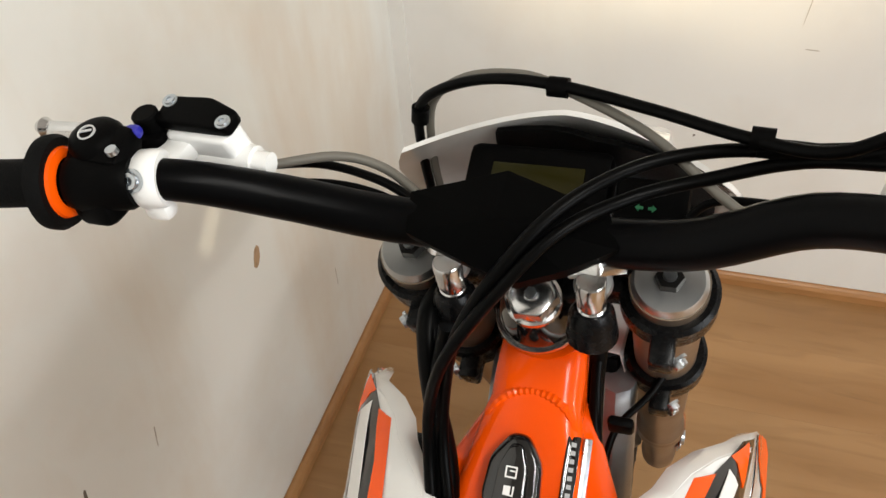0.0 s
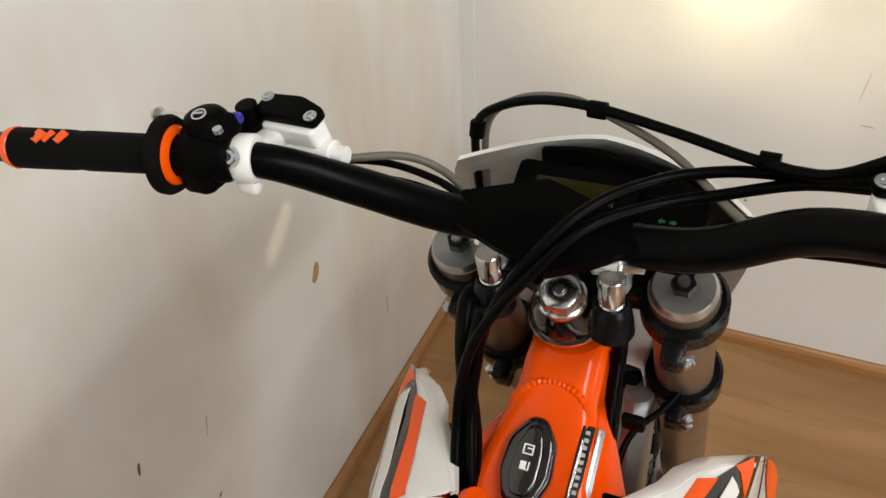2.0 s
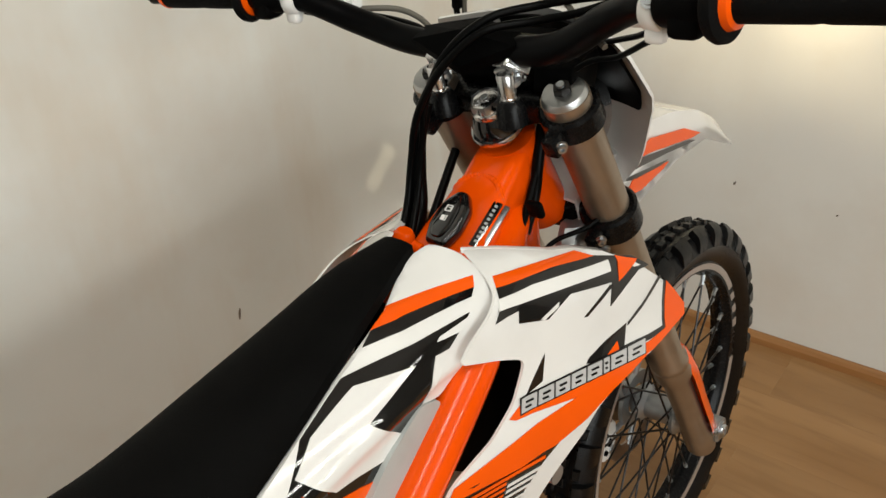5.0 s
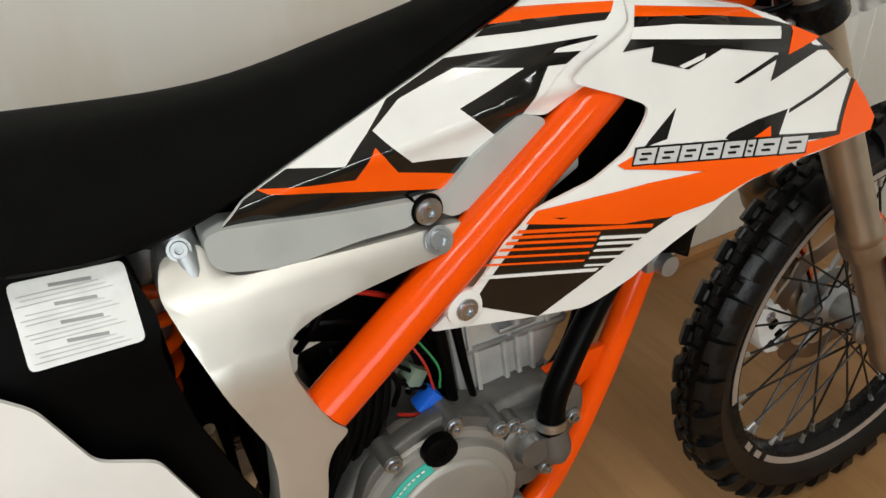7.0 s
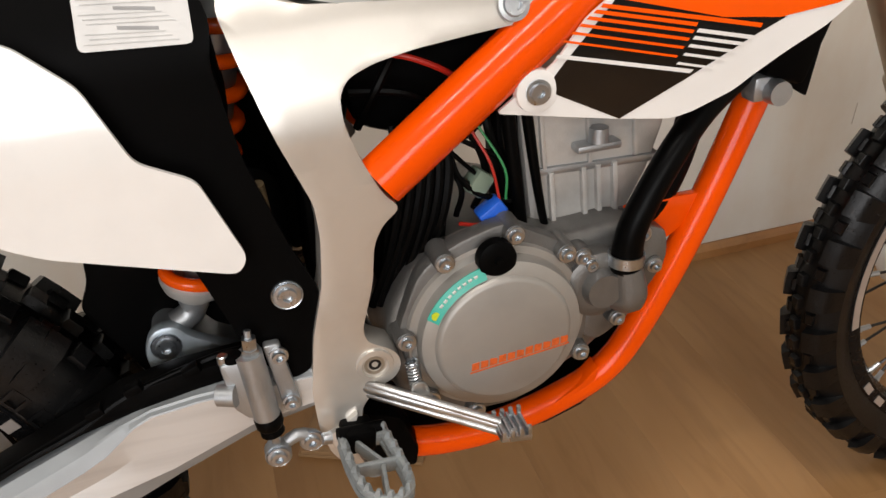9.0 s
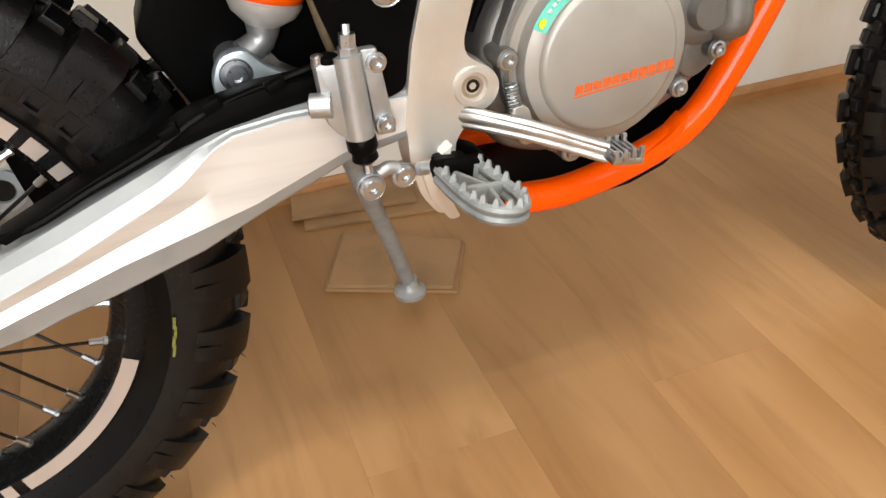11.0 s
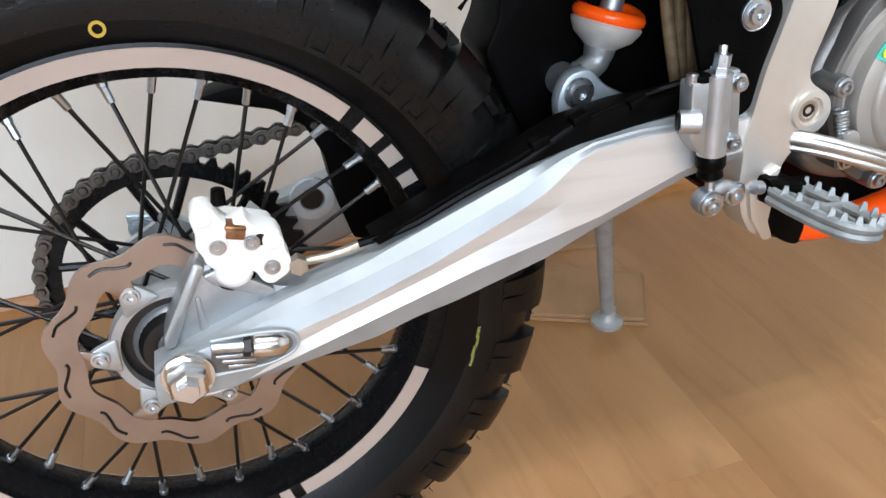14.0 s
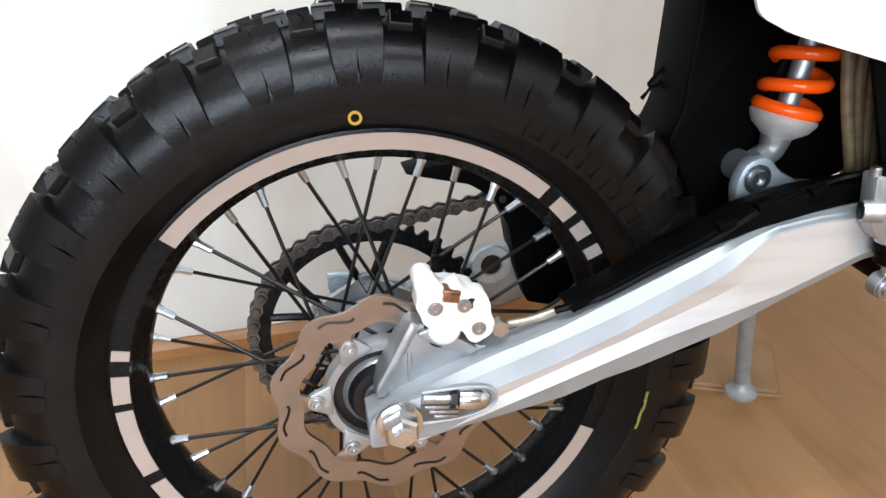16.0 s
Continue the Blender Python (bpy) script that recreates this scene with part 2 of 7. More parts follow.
def block(sx, sy, sz, bev=0.002, at=(0, 0, 0), turn=None, seg=2):
    """A box with rounded edges."""
    bm = bmesh.new()
    bmesh.ops.create_cube(bm, size=1, matrix=Matrix.Diagonal((sx, sy, sz, 1)))
    if bev:
        bmesh.ops.bevel(bm, geom=bm.edges[:], offset=bev, segments=seg, affect="EDGES", profile=0.5)
    m = Matrix.Translation(at)
    if turn:
        m = m @ Euler([radians(a) for a in turn]).to_matrix().to_4x4()
    bm.transform(m)
    return bm


def sheet(poly, fx, thick, cell=0.018, side=1, lift=0.0):
    """A polygon of (y, z) laid on the curved surface x = fx(y, z), as a thin shell."""
    bm = bmesh.new()
    bm.faces.new([bm.verts.new((0, y, z)) for y, z in poly])
    ys, zs = [p[0] for p in poly], [p[1] for p in poly]
    for k, lo, hi in ((1, min(ys), max(ys)), (2, min(zs), max(zs))):
        c = math.ceil(lo / cell) * cell
        while c < hi:
            no = [0, 0, 0]
            no[k] = 1
            co = [0, 0, 0]
            co[k] = c + 1e-5
            bmesh.ops.bisect_plane(bm, geom=bm.verts[:] + bm.edges[:] + bm.faces[:], plane_co=co, plane_no=no)
            c += cell
    for v in bm.verts:
        v.co.x = side * (fx(v.co.y, v.co.z) + lift)
    outer = bm.faces[:]
    rim = [e for e in bm.edges if e.is_boundary]
    made = bmesh.ops.extrude_face_region(bm, geom=outer)
    for v in made["geom"]:
        if isinstance(v, bmesh.types.BMVert):
            v.co.x -= side * thick
    return bm


def bolt(place, axis=(1, 0, 0), r=0.009, h=0.006, washer=0.0):
    """A flanged bolt head with a socket."""
    p = [(0, 0), (0, r * 1.35), (h * 0.35, r * 1.35), (h * 0.4, r), (h, r * 0.92), (h, r * 0.5), (h * 0.4, r * 0.45), (h * 0.4, 0)]
    if washer:
        p = [(-0.001, 0), (-0.001, washer), (0.001, washer)] + p[1:]
    return lathe(p, place, axis, 18)

# ---- the room ----


def wood(name, a, b, dark, scale=1.0, rough=0.36, along=(1, 0, 0), seams=True):
    """Printed oak: long grain, cloudy tone, a few knots; each board shifted by its own random number."""
    m = bpy.data.materials.new(name)
    m.use_nodes = True
    nt = m.node_tree
    n, link = nt.nodes, nt.links.new
    bs = n["Principled BSDF"]
    tc, info = n.new("ShaderNodeTexCoord"), n.new("ShaderNodeObjectInfo")
    add = n.new("ShaderNodeVectorMath")
    add.operation = "MULTIPLY_ADD"
    link(info.outputs["Random"], add.inputs[0])
    add.inputs[1].default_value = (17.0, 9.0, 5.0)
    link(tc.outputs["Object"], add.inputs[2])
    mp = n.new("ShaderNodeMapping")
    mp.inputs["Scale"].default_value = [1.0 if k else 7.0 for k in along]
    link(add.outputs[0], mp.inputs[0])
    grain = n.new("ShaderNodeTexNoise")
    grain.inputs["Scale"].default_value, grain.inputs["Detail"].default_value, grain.inputs["Distortion"].default_value = 3.0 * scale, 8, 1.6
    link(mp.outputs[0], grain.inputs["Vector"])
    mp2 = n.new("ShaderNodeMapping")
    mp2.inputs["Scale"].default_value = [0.8 if k else 3.0 for k in along]
    link(add.outputs[0], mp2.inputs[0])
    cloud = n.new("ShaderNodeTexNoise")
    cloud.inputs["Scale"].default_value, cloud.inputs["Detail"].default_value = 2.2 * scale, 3
    link(mp2.outputs[0], cloud.inputs["Vector"])
    r1 = n.new("ShaderNodeMapRange")
    r1.inputs["From Min"].default_value, r1.inputs["From Max"].default_value = 0.35, 0.7
    link(cloud.outputs["Fac"], r1.inputs["Value"])
    mix1 = n.new("ShaderNodeMix")
    mix1.data_type = "RGBA"
    mix1.inputs["A"].default_value, mix1.inputs["B"].default_value = (*a, 1), (*b, 1)
    link(r1.outputs[0], mix1.inputs["Factor"])
    r2 = n.new("ShaderNodeMapRange")
    r2.inputs["From Min"].default_value, r2.inputs["From Max"].default_value, r2.inputs["To Max"].default_value = 0.48, 0.80, 0.42
    link(grain.outputs["Fac"], r2.inputs["Value"])
    mix2 = n.new("ShaderNodeMix")
    mix2.data_type = "RGBA"
    mix2.inputs["B"].default_value = (*dark, 1)
    link(mix1.outputs["Result"], mix2.inputs["A"])
    link(r2.outputs[0], mix2.inputs["Factor"])
    # knots
    vor = n.new("ShaderNodeTexVoronoi")
    vor.inputs["Scale"].default_value = 1.0
    mp3 = n.new("ShaderNodeMapping")
    mp3.inputs["Scale"].default_value = [2.2 if k else 5.0 for k in along]
    link(add.outputs[0], mp3.inputs[0])
    link(mp3.outputs[0], vor.inputs["Vector"])
    r3 = n.new("ShaderNodeMapRange")
    r3.inputs["From Min"].default_value, r3.inputs["From Max"].default_value, r3.inputs["To Min"].default_value, r3.inputs["To Max"].default_value = 0.02, 0.17, 0.85, 0.0
    link(vor.outputs["Distance"], r3.inputs["Value"])
    mix3 = n.new("ShaderNodeMix")
    mix3.data_type = "RGBA"
    mix3.inputs["B"].default_value = (*[c * 0.6 for c in dark], 1)
    link(mix2.outputs["Result"], mix3.inputs["A"])
    # knots fade in and out in trails along the grain
    trail = n.new("ShaderNodeMath")
    trail.operation = "MULTIPLY"
    r4 = n.new("ShaderNodeMapRange")
    r4.inputs["From Min"].default_value, r4.inputs["From Max"].default_value = 0.42, 0.62
    link(grain.outputs["Fac"], r4.inputs["Value"])
    link(r3.outputs[0], trail.inputs[0])
    link(r4.outputs[0], trail.inputs[1])
    link(trail.outputs[0], mix3.inputs["Factor"])
    hv = n.new("ShaderNodeHueSaturation")
    vr = n.new("ShaderNodeMapRange")
    vr.inputs["To Min"].default_value, vr.inputs["To Max"].default_value = 0.93, 1.08
    link(info.outputs["Random"], vr.inputs["Value"])
    link(vr.outputs[0], hv.inputs["Value"])
    link(mix3.outputs["Result"], hv.inputs["Color"])
    link(hv.outputs[0], bs.inputs["Base Color"])
    bs.inputs["Roughness"].default_value = rough
    bs.inputs["Specular IOR Level"].default_value = 0.4
    bp = n.new("ShaderNodeBump")
    bp.inputs["Strength"].default_value, bp.inputs["Distance"].default_value = 0.08, 0.001
    link(grain.outputs["Fac"], bp.inputs["Height"])
    link(bp.outputs[0], bs.inputs["Normal"])
    return m


def wall_paint(name, base, stain_shade, streak=0.12):
    """White painted board in soft brown clouds: stains, and warm shade put into the colour."""
    m = material(name, base, 0.35, vary=0.02, scale=3, bump=0.03, bump_scale=60)
    nt = m.node_tree
    n, link = nt.nodes, nt.links.new
    bs = n["Principled BSDF"]
    old = bs.inputs["Base Color"].links[0].from_socket
    tc = n.new("ShaderNodeTexCoord")
    no = n.new("ShaderNodeTexNoise")
    no.inputs["Scale"].default_value, no.inputs["Detail"].default_value, no.inputs["Roughness"].default_value = 2.3, 5, 0.6
    link(tc.outputs["Object"], no.inputs["Vector"])
    r = n.new("ShaderNodeMapRange")
    r.inputs["From Min"].default_value, r.inputs["From Max"].default_value, r.inputs["To Max"].default_value = 0.5, 0.8, 0.35
    link(no.outputs["Fac"], r.inputs["Value"])
    mix = n.new("ShaderNodeMix")
    mix.data_type = "RGBA"
    link(old, mix.inputs["A"])
    mix.inputs["B"].default_value = (*stain_shade, 1)
    link(r.outputs[0], mix.inputs["Factor"])
    mp = n.new("ShaderNodeMapping")
    mp.inputs["Scale"].default_value, mp.inputs["Rotation"].default_value = (4.0, 4.0, 1.1), (radians(32), 0, 0)
    link(tc.outputs["Object"], mp.inputs[0])
    st = n.new("ShaderNodeTexNoise")
    st.inputs["Scale"].default_value, st.inputs["Detail"].default_value, st.inputs["Roughness"].default_value = 1.0, 5, 0.55
    link(mp.outputs[0], st.inputs["Vector"])
    r2 = n.new("ShaderNodeMapRange")
    r2.inputs["From Min"].default_value, r2.inputs["From Max"].default_value, r2.inputs["To Max"].default_value = 0.5, 0.72, streak
    link(st.outputs["Fac"], r2.inputs["Value"])
    mix2 = n.new("ShaderNodeMix")
    mix2.data_type = "RGBA"
    link(mix.outputs["Result"], mix2.inputs["A"])
    mix2.inputs["B"].default_value = (*stain_shade, 1)
    link(r2.outputs[0], mix2.inputs["Factor"])
    link(mix2.outputs["Result"], bs.inputs["Base Color"])
    return m


# for the unseen walls: grey chosen to hold down bounce and reflections
PLAINWALL = material("dim_unseen_wall", (0.30, 0.29, 0.27), 0.7, vary=0.05, scale=3)
# tan streaks here carry the bike's soft shadow and the floor's bounce as colour
SIDEWALL = wall_paint("shade_stained_wall_board", (0.775, 0.775, 0.735), (0.56, 0.40, 0.24), 0.36)
WALL = wall_paint("white_wall_board", (0.785, 0.775, 0.735), (0.60, 0.50, 0.39))
CEIL = material("ceiling_white", (0.55, 0.54, 0.52), 0.8, vary=0.03, scale=3)
FLOORWOOD = wood("oak_laminate", (0.375, 0.208, 0.088), (0.280, 0.142, 0.052), (0.165, 0.076, 0.026))
SKIRT = wood("skirting_oak", (0.40, 0.20, 0.075), (0.33, 0.15, 0.05), (0.2, 0.09, 0.03), along=(1, 0, 0))
CARD = material("tan_fibreboard", (0.30, 0.175, 0.080), 0.6, vary=0.12, scale=12, bump=0.1, bump_scale=300)

# room frame: the corner of the two walls at the origin, x along the front wall, y back along the side wall
ROOM = pose(-0.633, 2.160, -0.013, 0, 0, 1.35)
WIDE, LONG, HIGH = 4.2, 4.9, 2.65


def setting(name, bm, mat, label, category):
    bm.transform(ROOM)
    return tagged(part(name, bm, mat, None, label, smooth=False), label, category, kind="structure")


def span(x0, x1, y0, y1, z0, z1):
    return block(x1 - x0, y1 - y0, z1 - z0, 0, ((x0 + x1) / 2, (y0 + y1) / 2, (z0 + z1) / 2))


wall_side = setting("wall_side", span(-0.12, 0, -LONG, 0.12, 0, HIGH), SIDEWALL, "white painted board wall with brown scuffs, stains and warm shade painted in", "wall")
wall_front = setting("wall_front", span(0.0, WIDE, 0, 0.12, 0, HIGH), WALL, "white painted board wall lit by the headlamp", "wall")
setting("wall_back", span(0.0, WIDE, -LONG, -LONG + 0.12, 0, HIGH), PLAINWALL, "plain unseen wall closing the room, kept grey to cut bounce", "wall")
floor = tagged(part("floor", (lambda b: (b.transform(ROOM), b)[1])(span(-0.12, WIDE + 0.12, -LONG, 0.12, -0.12, -0.009)), CARD, None, smooth=False), "wood laminate floor of long oak boards", "floor", kind="structure")
setting("ceiling", span(-0.12, WIDE + 0.12, -LONG, 0.12, HIGH, HIGH + 0.1), CEIL, "plain white ceiling", "ceiling")


def far_wall():
    """The unseen wall behind the camera, with an assumed window cut through it."""
    y0, y1, z0, z1 = -4.25, -2.05, 0.75, 2.15
    pieces = [span(WIDE, WIDE + 0.12, -LONG, y0, 0, HIGH), span(WIDE, WIDE + 0.12, y1, 0.12, 0, HIGH), span(WIDE, WIDE + 0.12, y0, y1, 0, z0), span(WIDE, WIDE + 0.12, y0, y1, z1, HIGH)]
    setting("wall_window", join(*pieces), PLAINWALL, "plain unseen wall with an assumed window opening, kept grey to cut bounce", "wall")


far_wall()


def skirting(name, x0, x1, y0, y1, axis):
    """A small wooden skirting strip with a sloped top edge."""
    prof = [(0, 0), (0.016, 0), (0.016, 0.018), (0.011, 0.026), (0.006, 0.030), (0, 0.030)]
    bm = bmesh.new()
    ends = []
    for t in (0, 1):
        ring = []
        for d, z in prof:
            ring.append(bm.verts.new((x0 + (x1 - x0) * t, y0 - d, z) if axis == "x" else (x0 + d, y0 + (y1 - y0) * t, z)))
        ends.append(ring)
    bm.faces.new(ends[0])
    bm.faces.new(ends[1][::-1])
    for i in range(len(prof)):
        j = (i + 1) % len(prof)
        bm.faces.new((ends[0][i], ends[0][j], ends[1][j], ends[1][i]))
    bm.transform(ROOM)
    tagged(part(name, bm, SKIRT, None, "orange-brown oak skirting strip along the wall foot", smooth=False), category="skirting", kind="structure")


skirting("baseboard_front", 0.016, WIDE, -0.001, 0, "x")
skirting("baseboard_side", 0.001, 0, -LONG + 0.13, -0.001, "y")
# the narrow cover strip in the corner
tagged(part("trim", (lambda b: (b.transform(ROOM), b)[1])(span(0.0, 0.034, -0.006, 0, 0.031, HIGH)), WALL, None, smooth=False), "narrow white cover strip in the wall corner", "trim", kind="structure")


# chips and scratches in the paint: place along the wall, height, half length, half width, turn
TAN = material("bare_fibreboard_chip", (0.42, 0.27, 0.15), 0.7, vary=0.15, scale=150)
FAINTMARK = material("faint_scratch", (0.46, 0.41, 0.35), 0.6, vary=0.1)
SCUFF = material("dark_scuff", (0.16, 0.13, 0.10), 0.7, vary=0.2, scale=200)


def paint_mark(wall, side, a, z, long, wide, turn, mat, seed):
    rnd = random.Random(seed)
    pts = []
    for k in range(9):
        t = 2 * math.pi * k / 9
        q = rnd.uniform(0.65, 1.1)
        u, v = long * q * math.cos(t), wide * q * math.sin(t)
        pts.append((a + u * math.sin(turn) + v * math.cos(turn), z + u * math.cos(turn) - v * math.sin(turn)))
    bm = bmesh.new()
    low = [bm.verts.new((-0.001, p, q) if side else (p, 0.001, q)) for p, q in pts]
    top = [bm.verts.new((0.0006, p, q) if side else (p, -0.0006, q)) for p, q in pts]
    bm.faces.new(top)
    for k in range(9):
        bm.faces.new((low[k], low[(k + 1) % 9], top[(k + 1) % 9], top[k]))
    bm.transform(ROOM)
    part("paint_chip", bm, mat, wall, smooth=False)


for a, z, long, wide, turn, mat in ((-0.700, 0.548, 0.022, 0.011, 0.35, TAN), (-1.158, 0.569, 0.012, 0.003, 0.2, SCUFF), (-1.03, 0.515, 0.020, 0.0010, 0.25, FAINTMARK), (-1.048, 0.365, 0.006, 0.002, 0.6, SCUFF), (-0.46, 0.281, 0.030, 0.0010, 0.05, FAINTMARK)):
    paint_mark(wall_side, True, a, z, long, wide, turn, mat, int(z * 1000))
for a, z, long, wide, turn, mat in ((0.84, 0.713, 0.040, 0.0007, 0.1, FAINTMARK), (0.865, 0.632, 0.0013, 0.016, 0.05, FAINTMARK), (0.437, 0.435, 0.006, 0.003, 0.3, SCUFF), (0.678, 0.412, 0.004, 0.003, 0.9, SCUFF)):
    paint_mark(wall_front, False, a, z, long, wide, turn, mat, int(z * 1000))

# ---- the motorcycle: x to its right, y ahead, z up, rear wheel above the origin ----
bike = new("motorcycle")
bike.empty_display_size = 0.1
bike.matrix_world = pose(0, 0, 0, 0, -3.3, 0)
tagged(bike, "white, orange and black enduro motorcycle leaning on its side stand", "motorcycle")


def sidewall_marks(tyre):
    """Raised lettering as plain bars, a yellow balance ring and a chalk stroke on the rear sidewall."""
    def spot(r, a, x):
        return Matrix.Translation((x, r * math.sin(radians(a)), r * math.cos(radians(a)))) @ Matrix.Rotation(-radians(a), 4, "X")
    for k in range(6):
        for da, dr, w, h in ((-2.0, 0, 0.0035, 0.019), (1.2, 0, 0.0035, 0.019), (-0.4, 0.008, 0.012, 0.003), (-0.4, -0.008, 0.012, 0.003)):
            b = block(0.0016, w, h, 0)
            b.transform(spot(0.275 + dr, 31.5 + 6.4 * k + da, 0.0605))
            part("lettering_bar", b, RUBBER, tyre)
    b = lathe([(-0.001, 0.0035), (-0.001, 0.0056), (0.001, 0.0056), (0.001, 0.0035)], seg=20, closed=True)
    b.transform(spot(0.260, -1.3, 0.0585))
    part("balance_mark", b, YELLOW, tyre, "yellow balance ring")
    for k in range(4):
        b = block(0.0012, 0.0028 - 0.0004 * (k % 2), 0.0125, 0)
        b.transform(spot(0.2655 + 0.001 * (k % 2), 101.0 + 2.3 * k, 0.0598) @ Matrix.Rotation(radians(90), 4, "X"))
        part("chalk_mark", b, CHALK, tyre, "yellow chalk stroke")


def wheel(name, cy, cz, R, half, rim_r, rim_half, nip_r, hub_r, hub_half, knobs, knob, label):
    w = group_part(name, bike, label)
    w.location = (0, cy, cz)
    c = R - knob
    prof = [(-rim_half + 0.004, rim_r - 0.006), (-rim_half - 0.003, rim_r + 0.004), (-half * 0.93, rim_r + 0.022), (-half, (rim_r + c) / 2), (-half * 0.95, c - 0.028), (-half * 0.78, c - 0.012), (-half * 0.4, c - 0.002), (0, c)]
    prof += [(-a, r) for a, r in prof[-2::-1]]
    carcass = lathe(prof, seg=96)
    # knobs: rows of (across, along, at, lean)
    rows = [(0.0, 0.5), (half * 0.44, 0.0), (-half * 0.44, 0.0)]
    pieces = []
    for k in range(knobs):
        for x, ph in rows:
            a = 2 * math.pi * (k + ph) / knobs
            u = abs(x) / half
            tilt = math.copysign(28.0, x) if x else 0
            rr = c - 0.002 - (0.0 if u < 0.1 else 0.006)
            long = 2 * math.pi * R / knobs * 0.55
            b = bmesh.new()
            bmesh.ops.create_cube(b, size=1, matrix=Matrix.Diagonal((half * 0.36, long, knob * 1.75, 1)))
            bmesh.ops.bevel(b, geom=[e for e in b.edges if all(v.co.z > 0 for v in e.verts)], offset=0.0016, segments=1, affect="EDGES")
            for v in b.verts:
                if v.co.z > 0:
                    v.co.x *= 0.86
                    v.co.y *= 0.86
            b.transform(Matrix.Rotation(a, 4, "X") @ Matrix.Translation((x, 0, rr)) @ Matrix.Rotation(radians(tilt), 4, "Y") @ Matrix.Rotation(radians(3 if (k + int(u * 9)) % 2 else -3), 4, "Z"))
            pieces.append(b)
    if half > 0.05:
        # moulding hairs along the shoulders
        rnd = random.Random(5)
        for k in range(110):
            a = 2 * math.pi * (k + rnd.uniform(-0.3, 0.3)) / 110
            b = bmesh.new()
            bmesh.ops.create_cone(b, segments=4, radius1=0.0007, radius2=0.0002, depth=0.006, cap_ends=True)
            b.transform(Matrix.Rotation(a, 4, "X") @ Matrix.Translation((half * rnd.choice((0.50, 0.62, -0.6)), 0, R - 0.010 + rnd.uniform(0, 0.005))) @ Matrix.Rotation(rnd.uniform(-0.5, 0.5), 4, "X") @ Matrix.Rotation(0.7, 4, "Y"))
            pieces.append(b)
    # shoulder lugs: ribs that run from the tread's edge down over the shoulder
    lug = [(0.60, 0.000, 0.0072, 0.29), (0.80, -0.008, 0.0072, 0.31), (0.90, -0.017, 0.0058, 0.30), (0.97, -0.027, 0.0036, 0.27), (1.005, -0.036, 0.0016, 0.23), (1.01, -0.041, 0.0002, 0.20)] if half > 0.05 else [(0.58, 0.000, 0.0070, 0.30), (0.82, -0.006, 0.0065, 0.31), (0.92, -0.012, 0.0050, 0.29), (0.97, -0.018, 0.0025, 0.25), (1.01, -0.027, 0.0008, 0.20)]
    for k in range(knobs):
        a = 2 * math.pi * (k + 0.5) / knobs
        for s in (1, -1):
            b = bmesh.new()
            rings = []
            for i, (fx_, dr, h, broad) in enumerate(lug):
                lean = radians(25 + 60 * i / (len(lug) - 1))
                wd = 2 * math.pi * R / knobs * (broad + (0.015 if k % 2 else 0))
                low = Vector((s * (fx_ * half - 0.006), 0, c - 0.004 + dr))
                out = low + Vector((s * math.sin(lean), 0, math.cos(lean))) * (h + 0.006)
                rings.append([b.verts.new(p) for p in (low + Vector((0, -wd, 0)), out + Vector((0, -wd * 0.84, 0)), out + Vector((0, wd * 0.84, 0)), low + Vector((0, wd, 0)))])
            for p, q in zip(rings, rings[1:]):
                for i in range(3):
                    b.faces.new((p[i], p[i + 1], q[i + 1], q[i]))
            b.faces.new(rings[0])
            b.faces.new(rings[-1][::-1])
            b.transform(Matrix.Rotation(a, 4, "X") @ Matrix.Rotation(radians(1.5 if k % 2 else -1.5), 4, "X"))
            pieces.append(b)
    big = bmesh.new()
    me = bpy.data.meshes.new("tmp")
    for p in pieces:
        p.to_mesh(me)
        p.free()
        big.from_mesh(me)
    bpy.data.meshes.remove(me)
    # the flattened contact patch
    for v in (*big.verts, *carcass.verts):
        low = (-0.0125 - v.co.x * 0.0577) / math.cos(radians(3.3)) - cz
        v.co.z = max(v.co.z, low)
    tyre = part("tyre", carcass, RUBBER, w, "black knobbly off-road tyre")
    tagged(part("tread", big, RUBBER, w, "black rubber tread of square knobs"), kind="stuff")
    if half > 0.05:
        sidewall_marks(tyre)
    # rim
    rh = rim_half
    rim = lathe([(-rh, rim_r + 0.003), (-rh - 0.002, rim_r - 0.002), (-rh, rim_r - 0.017), (-rh * 0.75, rim_r - 0.019), (-rh * 0.45, nip_r + 0.002), (0, nip_r - 0.001), (rh * 0.45, nip_r + 0.002), (rh * 0.75, rim_r - 0.019), (rh, rim_r - 0.017), (rh + 0.002, rim_r - 0.002), (rh, rim_r + 0.003), (rh * 0.8, rim_r), (rh * 0.4, rim_r - 0.006), (-rh * 0.4, rim_r - 0.006), (-rh * 0.8, rim_r)], seg=96, closed=True)
    part("rim", rim, RIM, w, "black anodised rim")
    return w


def rim_tape(w, rim_r, rim_half, arcs, wide):
    """Silver tape along the rim's side, in arcs of degrees."""
    for s in (1, -1):
        for a0, a1 in arcs:
            bm = bmesh.new()
            n = max(2, int(abs(a1 - a0) / 4))
            loops = []
            for k in range(n + 1):
                a = radians(a0 + (a1 - a0) * k / n)
                loops.append([bm.verts.new((s * (rim_half + o), r * math.sin(a), r * math.cos(a))) for r, o in ((rim_r - 0.002, 0.0035), (rim_r - wide, 0.0018), (rim_r - wide, 0.0008), (rim_r - 0.002, 0.0025))])
            for p, q in zip(loops, loops[1:]):
                for i in range(4):
                    bm.faces.new((p[i], p[(i + 1) % 4], q[(i + 1) % 4], q[i]))
            bm.faces.new(loops[0])
            bm.faces.new(loops[-1][::-1])
            part("rim_tape", bm, TAPE, w)


